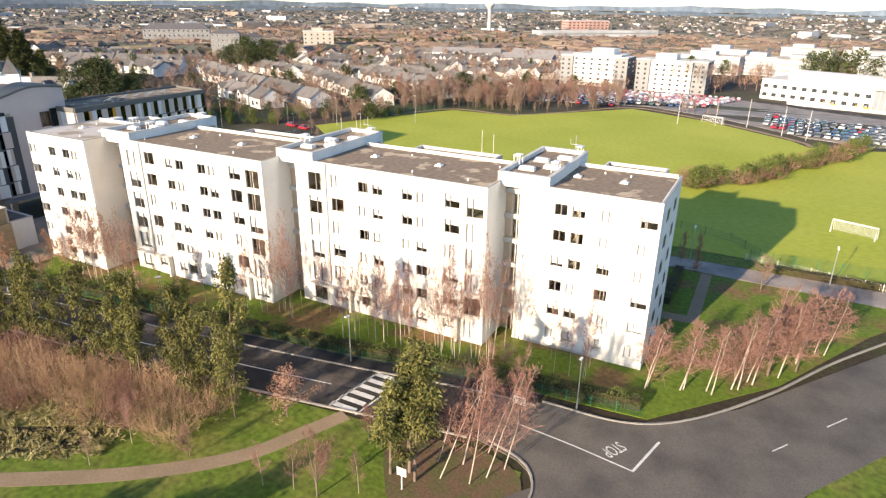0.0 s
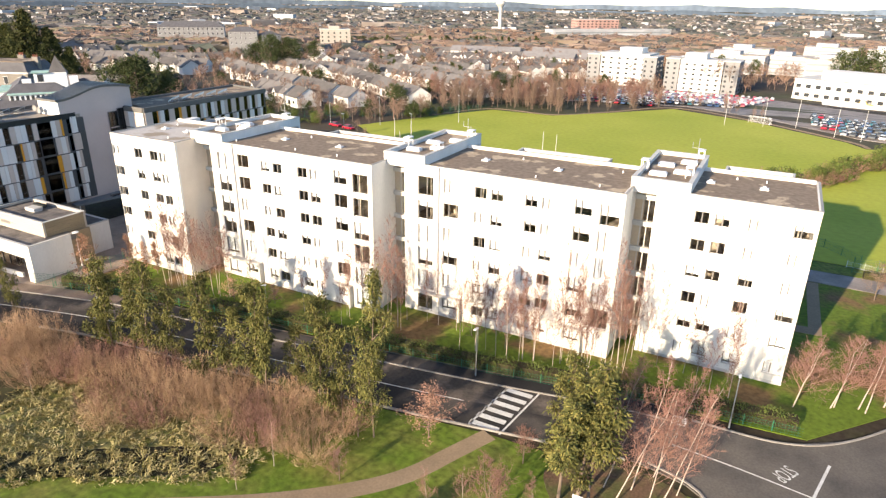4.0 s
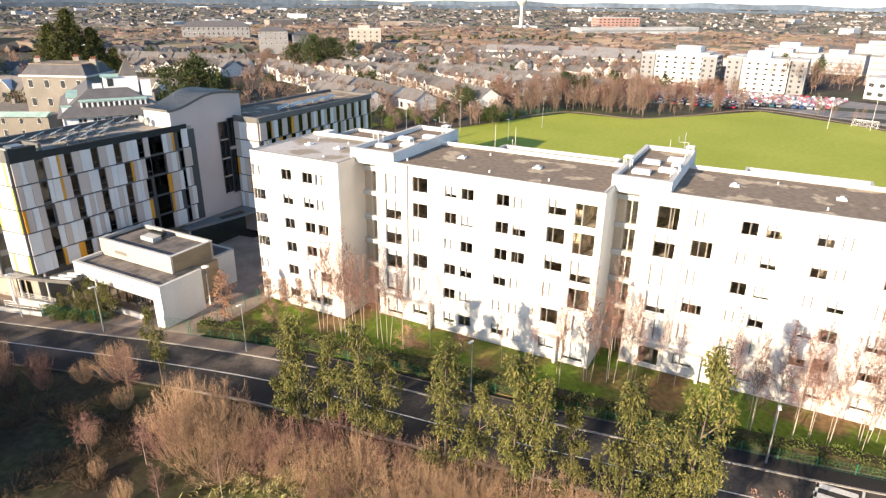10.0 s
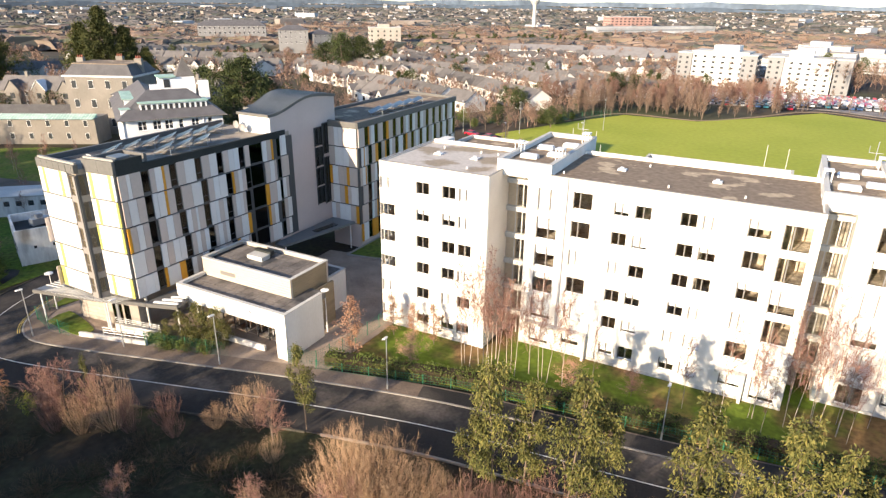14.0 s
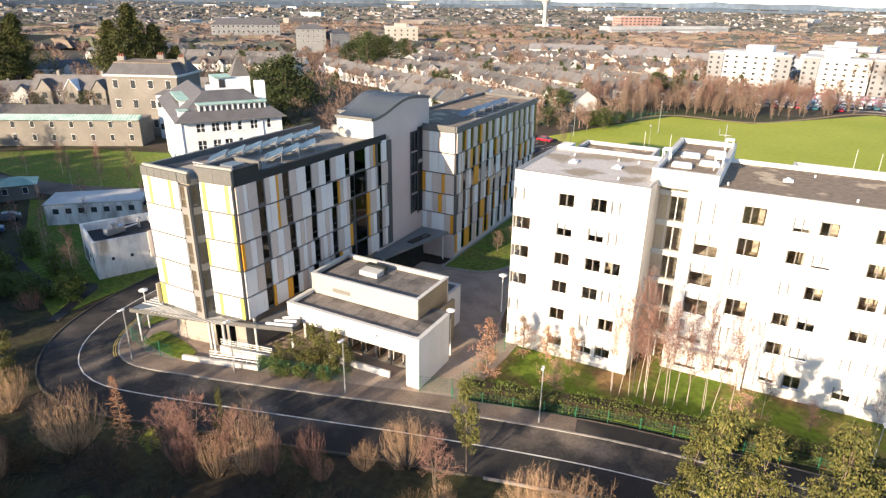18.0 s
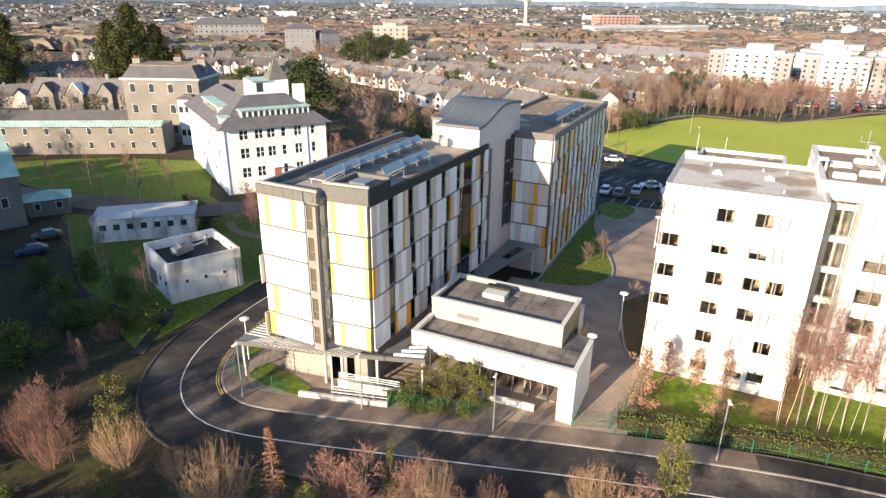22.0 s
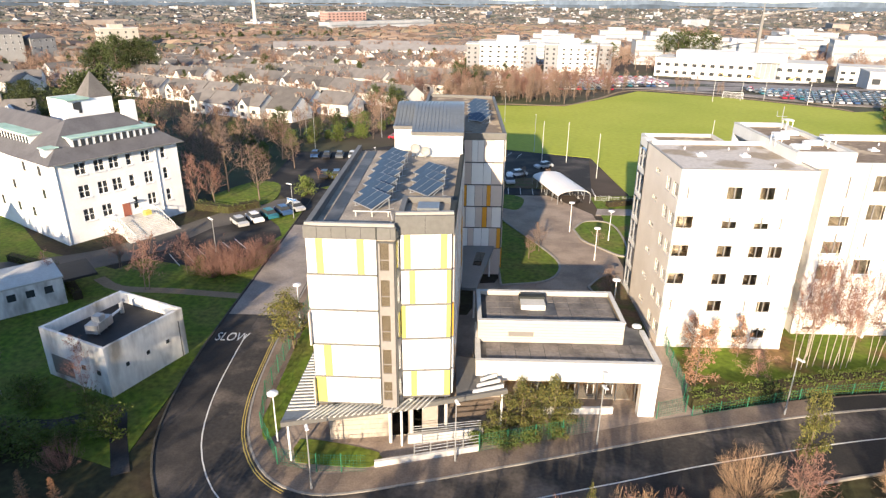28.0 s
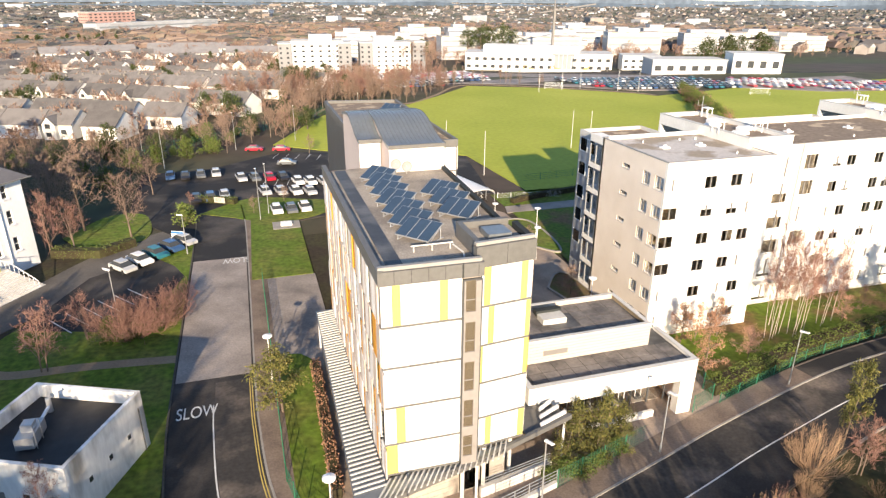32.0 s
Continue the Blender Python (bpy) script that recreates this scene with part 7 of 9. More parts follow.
def plant_kind(name, makers, trunk_m, crown_m, label, category, group, crown="crown"):
    """Model plants of one kind, parked at their first place later; returns a planter."""
    protos = []
    for tr, cw in makers:
        protos.append((tr.make("trunk"), cw.make(crown)))
    for t, c in protos:
        t.materials.append(trunk_m)
        c.materials.append(crown_m)
        t.shade_smooth()

    def put(x, y, s=1.0, rz=None, k=None, z=0.0, sz=None, lab=None, lean=None):
        i = R.randrange(len(protos)) if k is None else k % len(protos)
        e = thing(name, (x, y, z), lab or label, category, group, rz=R.uniform(0, 360) if rz is None else rz)
        if lean:
            e.matrix_world = pose(x, y, z, lean[0], lean[1], 0) @ pose(0, 0, 0, 0, 0, R.uniform(0, 360))
        e.scale = (s, s, sz or s)
        part("trunk", protos[i][0], None, e)
        part(crown, protos[i][1], None, e)
        return e
    return put


vr = random.Random(11)
leaf_olive = island_mat("dark olive foliage", [(0.05, 0.062, 0.02), (0.085, 0.09, 0.028), (0.065, 0.074, 0.023), (0.10, 0.10, 0.033)])
birch = plant_kind("birch_tree", [bare_tree(vr, 9.5, 2.5, 1, 28, 10, 7, 0.06, 0.22, 1.1, 0.011, True, True) for _ in range(4)], bark_white, twig_red, "slender bare birch with white bark and red-brown twigs", "tree", "birches by the apartment block")
sapling = plant_kind("birch_tree", [bare_tree(vr, 9.5, 2.0, 1, 24, 9, 5, 0.04, 0.3, 1.3, 0.012, True, True) for _ in range(5)], bark_white, twig_red, "thin pale-stemmed birch with a wisp of red-brown twigs", "tree", "birches by the apartment block")


def clump(x, y, s=1.0, sz=None):
    """Five thin birches close together, leaning apart."""
    for k in range(3):
        a = k * 2.094 + R.uniform(-0.3, 0.3)
        sapling(x + math.cos(a) * 0.45, y + math.sin(a) * 0.45, s, sz=(sz or s) * R.uniform(0.8, 1.05), lean=(-math.sin(a) * 4, math.cos(a) * 4))


bare = plant_kind("bare_tree", [bare_tree(vr, 9.0, 4.2, 1, 24, 11, 6, 0.15, 0.2, 0.8, 0.02, True) for _ in range(4)], bark, twig_grey, "bare winter tree with grey-brown twigs", "tree", "bare trees")
wood = plant_kind("woodland_tree", [bare_tree(vr, 9.0, 4.6, 1, 18, 8, 5, 0.16, 0.15, 0.8, 0.045, True) for _ in range(4)], bark, twig_grey, "bare woodland tree in winter", "tree", "woodland trees")
ruddy = plant_kind("bare_tree", [bare_tree(vr, 7.0, 3.0, 2, 16, 11, 7, 0.08, 0.15, 0.9, 0.016, True) for _ in range(3)], bark, twig_red, "bare tree with a haze of reddish twigs", "tree", "reddish bare trees")
shrubs = plant_kind("bare_shrub", [shrub(vr, 4.6, 4.4, 92, 12, 0.0085) for _ in range(4)], twig_brown, twig_brown, "straw-brown leafless shrub of upright stems", "shrub", "shrubs on the rough ground")
redshrub = plant_kind("bare_shrub", [shrub(vr, 3.6, 4.0, 76, 11, 0.010) for _ in range(2)], twig_red, twig_red, "red-brown leafless shrub of fine upright stems", "shrub", "shrubs on the rough ground")
bramble = plant_kind("bramble", [shrub(vr, 1.2, 2.2, 40, 9, 0.012) for _ in range(3)], twig_dark, twig_dark, "low dark brown bramble on the rough ground", "shrub", "brambles on the rough ground")


def lobed_tree(rng, h, w, lobes=7, clumps=12, per=38, leaf=0.26, trunk_r=0.12, low=0.25):
    """A leaning evergreen with a few upright limbs, each carrying loose hanging leaf sprays."""
    tr, lv = Mesh(), Mesh()
    lean = Vector((rng.uniform(-0.1, 0.1), rng.uniform(-0.1, 0.1), 0)) * h
    ctrl = [lean * t * t + Vector((0, 0, h * 0.97 * t)) for t in (0, 0.25, 0.5, 0.75, 1)]
    tr.tube(ctrl, [trunk_r, trunk_r * 0.8, trunk_r * 0.6, trunk_r * 0.35, 0.02], 7)
    for i in range(lobes + 1):
        t = low + (0.82 - low) * i / lobes * rng.uniform(0.85, 1.1)
        k = min(int(t * 4), 3)
        p = ctrl[k].lerp(ctrl[k + 1], t * 4 - k)
        a = i * 2.4 + rng.uniform(-0.5, 0.5)
        out = w * 0.5 * (1.12 - t * 0.75) * rng.uniform(0.55, 1.2) if i < lobes else 0.1
        up = h * rng.uniform(0.12, 0.26) if i < lobes else h * (1 - t)
        e = p + Vector((math.cos(a) * out, math.sin(a) * out, up))
        m = p.lerp(e, 0.55) + Vector((math.cos(a), math.sin(a), 0)) * out * 0.15
        tr.tube([p, m, e], [trunk_r * 0.45, trunk_r * 0.28, 0.015], 5)
        n = clumps if i < lobes else int(clumps * 1.5)
        for j in range(n):
            u = 0.15 + 0.85 * (j + rng.random()) / n
            q = p.lerp(m, u * 2) if u < 0.5 else m.lerp(e, u * 2 - 1)
            rad = (0.35 + 0.55 * math.sin(math.pi * min(u * 0.9 + 0.1, 1))) * w * 0.24
            d = rdir(rng)
            c = q + Vector((d.x, d.y, d.z * 0.6)) * rad * rng.uniform(0.3, 1.0)
            tr.tube([q, c], [0.022, 0.008], 3)
            cr_ = rng.uniform(0.32, 0.62)
            for _ in range(per):
                d2 = rdir(rng)
                g = c + Vector((d2.x, d2.y, d2.z * 0.9)) * cr_ * rng.uniform(0.2, 1.0)
                lv.leaf(g, d2 * 0.7 + Vector((0, 0, -0.5)) + rdir(rng) * 0.5, leaf * rng.uniform(0.7, 1.4), leaf * 0.42, rdir(rng))
    return tr, lv


evergreen = plant_kind("evergreen_tree", [lobed_tree(vr, 9.6, w_, lb, 12, 36, 0.27, low=lo) for w_, lb, lo in ((4.4, 7, 0.22), (5.2, 8, 0.16), (3.4, 6, 0.28), (5.0, 7, 0.2), (4.2, 9, 0.14))], bark, leaf_green, "evergreen tree with an open, uneven olive-green crown", "tree", "evergreens along the road")
garden = plant_kind("garden_shrub", [lobed_tree(vr, 4.0, 3.0, 6, 9, 26, 0.19, 0.05, 0.06) for _ in range(3)], bark, leaf_green, "loose olive-green evergreen shrub by the pavilion", "shrub", "shrubs before the pavilion")
shade = plant_kind("holm_oak", [leafy_tree(vr, 16.0, 11.0, 84, 26, 1.1, trunk_r=0.4, low=0.1, bushy=1.9) for _ in range(2)], bark, leaf_dark, "unseen dense evergreen added south of the road for shade", "tree", "trees south of the road")
conifer = plant_kind("conifer_tree", [leafy_tree(vr, 12.0, 7.5, 110, 40, 0.42, cone=True, trunk_r=0.3, bushy=0.95) for _ in range(2)], bark, leaf_dark, "tall dark green conifer tree", "tree", "dark conifers")
broad = plant_kind("evergreen_oak", [leafy_tree(vr, 10.0, 11.0, 110, 44, 0.42, trunk_r=0.35, low=0.2, bushy=1.25) for _ in range(2)], bark, leaf_dark, "broad dark evergreen tree", "tree", "dark evergreens")
giant = plant_kind("conifer_tree", [leafy_tree(vr, 23.0, 19.0, 330, 60, 0.6, cone=True, trunk_r=0.6, low=0.04, bushy=1.5) for _ in range(2)], bark, leaf_olive, "tall dense dark olive-green evergreen", "tree", "tall conifers behind the college")
far_conifer = plant_kind("conifer_tree", [leafy_tree(vr, 12.0, 7.5, 46, 22, 0.75, cone=True, trunk_r=0.3, bushy=1.1) for _ in range(2)], bark, leaf_dark, "dark green conifer far off", "tree", "distant dark conifers")
far_broad = plant_kind("evergreen_oak", [leafy_tree(vr, 10.0, 11.0, 46, 22, 0.8, trunk_r=0.35, low=0.2, bushy=1.5) for _ in range(2)], bark, leaf_dark, "broad dark evergreen tree far off", "tree", "distant dark evergreens")
belt = plant_kind("bare_tree", [bare_tree(vr, 8.5, 2.3, 2, 14, 9, 5, 0.09, 0.12, 1.4, 0.024, True) for _ in range(3)], bark, twig_grey, "bare brown tree at the field edge", "tree", "tree belt at the field edge")
bronze = plant_kind("hornbeam_tree", [leafy_tree(vr, 5.2, 2.4, 50, 36, 0.16, trunk_r=0.07, low=0.12, bushy=0.45) for _ in range(2)], bark, leaf_bronze, "columnar tree holding bronze dry leaves", "tree", "bronze-leaved trees")
dryleaf = plant_kind("beech_tree", [leafy_tree(vr, 4.8, 5.0, 70, 34, 0.13, trunk_r=0.07, low=0.25, bushy=0.6) for _ in range(2)], bark, leaf_pink, "small spreading tree with sparse pinkish dry leaves", "tree", "dry-leaved trees")


def larch_tree(rng, h, w):
    """A straight stem with tiers of thin drooping branches carrying dry needles."""
    tr, nd = Mesh(), Mesh()
    tr.tube([(0, 0, 0), (0.05, 0.02, h * 0.5), (0, 0, h)], [0.075, 0.045, 0.008], 6)
    for i in range(110):
        t = 0.1 + 0.88 * (i + rng.random()) / 110
        a = i * 2.4 + rng.uniform(-0.4, 0.4)
        out = w * 0.5 * (1.04 - t) ** 0.8 * rng.uniform(0.55, 1.15)
        p = Vector((0, 0, h * t))
        e = p + Vector((math.cos(a) * out, math.sin(a) * out, out * rng.uniform(-0.1, 0.35)))
        tr.tube([p, e], [0.014, 0.004], 3)
        for j in range(16):
            q = p.lerp(e, rng.uniform(0.15, 1.0))
            d = ((e - p).normalized() + rdir(rng) * 0.9 + Vector((0, 0, -0.25))).normalized()
            nd.blade(q, q + d * rng.uniform(0.14, 0.34), 0.016, rdir(rng))
    return tr, nd


larch = plant_kind("larch_tree", [larch_tree(vr, 7.6, 2.3) for _ in range(2)], bark, needle_bronze, "slender upright larch with dry orange-brown needles", "tree", "larches by the bend", crown="needles")
yellow_bush = plant_kind("variegated_bush", [leafy_tree(vr, 2.6, 3.0, 30, 26, 0.2, trunk_r=0.05, low=0.05, bushy=0.6)], bark, leaf_yellow, "small bright yellow-green bush among brown shrubs", "shrub", "")
bush = plant_kind("evergreen_bush", [leafy_tree(vr, 2.6, 3.4, 42, 28, 0.27, trunk_r=0.06, low=0.05, bushy=0.6) for _ in range(3)], bark, leaf_hedge, "rounded dark green evergreen bush", "shrub", "evergreen bushes")

# evergreens along the near side of the front road
for x, y, w, s in ((-77, 35, 1.0, 1.35), (-79.2, 35.8, 0.9, 1.05), (-74.8, 36.0, 1.0, 1.1), (-71, 35.2, 1.1, 1.46), (-69.2, 36.6, 0.9, 1.1), (-62.7, 36.2, 1.2, 1.4), (-60.4, 37.2, 0.9, 1.0), (-57.2, 37.2, 1.15, 1.4), (-55.2, 36.4, 1.1, 1.3), (-52.8, 38.2, 0.8, 0.95), (-48.5, 36.8, 1.1, 1.45), (-46.4, 37.4, 1.0, 1.15), (-44.3, 39.2, 1.15, 1.72), (-43.0, 37.6, 0.9, 1.05), (-23.4, 39.2, 1.65, 1.4), (-24.8, 38.2, 1.4, 1.05), (-25.2, 42.0, 0.8, 0.8), (-26.5, 45.2, 1.0, 1.1), (-22.4, 38.4, 1.2, 1.15)):
    evergreen(x, y, w * (0.86 if x < -40 else 1.0), sz=s * R.uniform(0.97, 1.03))
evergreen(-95.5, 34.6, 0.6, sz=0.95, lab="slim young evergreen beside the road")
# birches on the lawn
for x, y, s, c in ((-87.6, 51.6, 0.95, 1), (-86.0, 52.4, 1.0, 1), (-84.4, 51.6, 1.0, 1), (-82.6, 52.2, 0.9, 1), (-85.2, 54.2, 0.9, 0), (-79.2, 52.6, 0.85, 1), (-77.2, 53.0, 0.85, 0), (-81.0, 53.4, 0.8, 0), (-74.5, 54.6, 0.55, 0), (-56.6, 57.0, 1.0, 1), (-54.4, 58.0, 1.05, 1), (-52.5, 57.4, 0.9, 0), (-59.5, 56.6, 0.8, 0), (-40.5, 55.2, 0.85, 0), (-38.6, 56.8, 0.95, 0), (-37.0, 56.2, 1.0, 0), (-35.6, 57.8, 0.9, 0), (-34.0, 57.0, 0.95, 0), (-31.2, 59.4, 1.0, 1), (-28.5, 58.6, 1.05, 1), (-26.4, 59.6, 1.1, 1), (-25.0, 60.6, 1.0, 1), (-29.8, 57.4, 0.9, 0), (-43.0, 56.0, 0.8, 0), (-13.5, 60.0, 0.5, 0)):
    (clump if c else birch)(x, y, s, sz=s * (1.45 if c else 1.3))
for i in range(34):
    x = -66 + 54 * (i + R.random()) / 34
    front = (59.3 if x < -57 else 62.8 if x < -27 else 66.6)
    y = front - R.uniform(2.2, 6.5) if not -50 < x < -44 else front - 2.5
    if y > 53.5 and not (-58 < x < -53):
        sapling(x, y, R.uniform(0.6, 0.95), sz=R.uniform(0.75, 1.15))
for x, y, s in ((-18.0, 40.4, 1.0), (-20.6, 39.8, 1.05), (-16.0, 43.6, 0.95), (-18.2, 45.0, 1.0), (-19.6, 42.4, 1.1), (-21.8, 41.6, 0.9), (-17.0, 41.8, 1.0), (-22.6, 44.4, 0.9)):
    birch(x, y, s * 1.05, sz=s * 1.2, lean=(R.uniform(-12, -4), R.uniform(6, 16)))
for x, y, s in ((-7.3, 62.9, 0.8), (-3.8, 64.6, 0.85), (-1.2, 65.8, 0.8), (1.2, 67.5, 0.9), (3.2, 69.6, 0.9), (5.8, 73.0, 0.9), (7.5, 77.0, 0.9), (9.5, 80.5, 0.85), (4.5, 78.0, 0.9)):
    birch(x, y, s * 1.6, sz=s * 1.1, lean=(R.uniform(-5, 5), R.uniform(-1, 9)))
    birch(x + R.uniform(-1.2, 1.2), y + R.uniform(-1.0, 1.0), s * 1.6, sz=s * 1.05, lean=(R.uniform(-7, 7), R.uniform(0, 11)), lab="leaning bare birch with a haze of red-brown twigs")
ruddy(6.5, 78.5, 1.0)
ruddy(4.4, 72.6, 1.15)
ruddy(7.6, 75.4, 1.2)
ruddy(1.4, 68.4, 0.95)
ruddy(8.5, 84.5, 0.9)
for x, y, s in ((-9.4, 103.2, 1.0), (-6.6, 99.4, 1.25)):
    bronze(x, y, s * 0.55, sz=s, lab="narrow columnar tree with dull brown leaves")
bare(2.8, 97.5, 0.62)
for x, y in ((-29.2, 41.1), (-44.4, 36.8)):
    ruddy(x, y, 0.55)
dryleaf(-38.4, 40.2, 1.15)
for x, y, s in ((-76.0, 52.6, 0.7), (-22.6, 60.2, 0.6), (-70.5, 54.6, 0.6)):
    dryleaf(x, y, s)
for x, y, s in ((-99.6, 47.3, 1.3), (-98.0, 53.4, 1.0), (-95.6, 54.0, 0.85), (-92.8, 53.8, 0.95)):
    bronze(x, y, s * 0.9, sz=s)
dryleaf(-92.9, 48.8, 0.75, lab="low spreading tree with sparse pinkish dry leaves")
# rough shrubland: a dense thicket by the road, thinning out over dark ground towards the bend
pts = []
for _ in range(2600):
    x, y = R.uniform(-91.5, -45), R.uniform(8, 38)
    front = 44.2 - (abs(x) - 52) * 0.18
    edge = front - 6.0 - y
    if edge < 0 or (x > -62 and y < 30.5):
        continue
    if y < 27.5 + 1.5 * math.sin(x * 0.4) - max(0, -x - 82) * 0.1 + max(0, -x - 86) * 1.1:
        continue
    gap = 2.3
    if all(math.dist(p, (x, y)) > gap for p in pts):
        pts.append((x, y))
for x, y in pts:
    if R.random() < 0.68:
        shrubs(x, y, R.uniform(0.68, 0.95), sz=R.uniform(0.95, 1.25) if x < -80 else R.uniform(0.75, 1.0))
    else:
        redshrub(x, y, R.uniform(0.65, 0.95), sz=R.uniform(0.95, 1.3))
for x, y, s in ((-86.5, 25.5, 0.55), (-81, 22.5, 0.5), (-92, 24, 0.6), (-78, 26, 0.5), (-101.5, 20.5, 0.6), (-96.8, 31.8, 0.75)):
    (birch if x > -90 else ruddy)(x, y, s)
# single shrubs standing apart along the road side of the bend
for x, y, s, h in ((-126.3, 20.8, 0.80, 1.22), (-111.1, 26.1, 0.60, 1.40), (-100.2, 33.0, 0.66, 0.98), (-136.5, 21.0, 0.62, 1.12), (-128.0, 15.0, 0.46, 0.85), (-113.0, 24.2, 0.36, 1.0), (-103.0, 30.8, 0.34, 0.6), (-131.4, 21.6, 0.34, 0.7), (-95.2, 29.8, 0.3, 0.6), (-93.0, 25.0, 0.24, 0.5), (-88.5, 22.5, 0.22, 0.5), (-84.0, 21.4, 0.26, 0.6)):
    shrubs(x, y, s, sz=h)
for x, y, s, h in ((-107.2, 28.9, 0.46, 1.0), (-117.0, 24.0, 0.40, 1.25), (-115.2, 23.2, 0.36, 1.0), (-144.6, 18.2, 0.55, 1.3), (-141.4, 18.0, 0.5, 1.1), (-147.6, 21.0, 0.5, 1.2), (-109.4, 26.6, 0.4, 1.2), (-130.6, 17.0, 0.3, 0.6), (-105.2, 28.0, 0.3, 0.7)):
    redshrub(x, y, s, sz=h)
for x, y, s in ((-116.0, 24.6, 0.92), (-118.6, 24.4, 0.72), (-143.0, 19.4, 0.9), (-112.2, 26.0, 0.85), (-145.8, 20.0, 0.8), (-140.6, 19.2, 0.7)):
    ruddy(x, y, s)
for x, y, s, h in ((-122.2, 22.8, 1.0, 1.0), (-152.0, 28.7, 0.65, 0.52), (-155.6, 30.1, 0.6, 0.42), (-118.0, 25.6, 0.6, 0.5)):
    larch(x, y, s, sz=h)
evergreen(-137.6, 21.9, 0.72, sz=0.80, lab="slim evergreen tree among bare shrubs")
garden(-133.2, 17.3, 0.7, sz=0.92, lab="small upright evergreen shrub on the rough ground")
garden(-114.2, 26.2, 0.42, sz=1.65, lab="slender olive-green evergreen among bare shrubs")
yellow_bush(-120.1, 23.8, 0.55, sz=0.75)
# low brown brambles on the dark ground behind them
for k in range(110):
    x = R.uniform(-150, -88)
    y = min(33.5 - (abs(x) - 94) * 0.36, 33) - R.uniform(2.5, 15)
    bramble(x, y, R.uniform(0.7, 1.5), sz=R.uniform(0.6, 1.2))
for x, y, s in ((-124.6, 13.4, 0.7), (-129.6, 12.6, 0.6), (-119.0, 16.8, 0.5), (-135.0, 14.4, 0.6), (-141.0, 14.0, 0.6)):
    bush(x, y, s, sz=s * 0.7)
for x, y, s in ((-155, 34, 0.55), (-147, 24, 0.5), (-160, 30, 0.5), (-165, 36, 0.4), (-158, 22, 0.5), (-150, 17, 0.5)):
    redshrub(x, y, s, sz=s * 1.3)
for x, y, s in ((-153.5, 38, 0.9), (-156, 40, 0.8), (-163, 42, 0.9), (-168, 38, 1.0), (-172, 44, 1.0), (-176, 40, 1.0), (-160, 27, 1.2)):
    bush(x, y, s * 1.3)
# shrubs before the pavilion and courtyard trees
for x, y, s in ((-118.6, 40.4, 1.0), (-117.0, 41.4, 1.15), (-115.6, 40.6, 1.1), (-114.2, 41.4, 1.2), (-112.8, 41.2, 0.9), (-116.4, 39.6, 0.8), (-119.8, 39.6, 0.7), (-113.6, 40.0, 0.7)):
    garden(x, y, s * 0.95)
for x, y, s in ((-119.8, 38.6, 0.75), (-118.4, 38.3, 0.7), (-114.5, 39.6, 0.7), (-116.6, 38.8, 0.7), (-121.2, 38.4, 0.6)):
    bush(x, y, s, sz=s * 0.7)
evergreen(-140.9, 53.3, 1.1, sz=0.75)
for x, y, s in ((-112.8, 80.0, 0.4), (-111.0, 83.0, 0.5), (-103.8, 68.0, 0.45), (-101.5, 86, 0.35)):
    bare(x, y, s)
# birches and bushes on the annexe lawn
for x, y, s_ in ((-166.4, 43.1, 0.85), (-174.3, 44, 0.85), (-201, 69, 0.85), (-192, 69.4, 0.9), (-206.8, 78.5, 0.8), (-195, 79, 0.65), (-187.5, 72.5, 0.65), (-178.5, 50, 0.85)):
    sapling(x, y, s_ * 1.2, sz=s_ * 1.05)
for x, y, s_ in ((-159.1, 36.1, 1.3), (-161.5, 37.2, 1.4), (-164, 36, 1.2), (-156.5, 36.6, 1.1), (-162.5, 34, 1.2)):
    bush(x, y, s_, sz=s_ * 0.55)
birch(-156.5, 40.7, 0.9, lab="bare birch beside the limewashed annexe")
for x, y, s_ in ((-160.7, 73, 0.8), (-153, 121, 0.35), (-170.7, 73.7, 0.85)):
    ruddy(x, y, s_)
for x, y, s_ in ((-160.8, 106.2, 1.15), (-173, 112, 1.3), (-160.2, 130, 0.8), (-165, 138, 1.1), (-171, 143, 1.1)):
    bare(x, y, s_)
for x, y, s_ in ((-48.6, 29.9, 0.6), (-42.4, 31.4, 0.5), (-49.4, 26.1, 0.4), (-33.8, 31.6, 0.5), (-31.1, 32.5, 0.5), (-28.7, 32.6, 0.9), (-25.9, 34.8, 0.5)):
    (ruddy if x in (-42.4, -28.7) else birch)(x, y, s_)
ruddy(-170.6, 101.3, 0.95, sz=1.4, lab="tall narrow tree with hanging red-brown twigs")
for x, y, s_ in ((-155.9, 72.6, 1.05), (-153.4, 73.8, 0.95), (-157.8, 73.6, 0.9)):
    redshrub(x, y, s_ * 1.25, sz=s_ * 1.2)
# by the hall and the car park
ruddy(-163.7, 67.3, 1.05, lab="weeping birch with hanging red-brown twigs")
ruddy(-168, 103, 1.1)
ruddy(-157.0, 71.5, 0.7)
for x, y, s in ((-153.0, 75.5, 1.0), (-151.9, 80, 0.8), (-155.5, 73, 0.9)):
    redshrub(x, y, s)
bush(-158.5, 72.2, 0.9)
for x, y, s in ((-168.4, 111.3, 1.35), (-180.7, 121.5, 1.3), (-178, 132, 1.2), (-186, 138, 1.2), (-192, 128, 1.2), (-175, 118, 1.2), (-172, 130, 1.1)):
    bare(x, y, s)
for x, y, s in ((-153, 110.5, 0.9), (-170, 138, 1.0), (-166, 150, 1.1), (-162, 156, 1.0), (-156, 160, 1.1), (-150, 163, 0.9), (-175, 146, 1.1)):
    bush(x, y, s * 1.4)
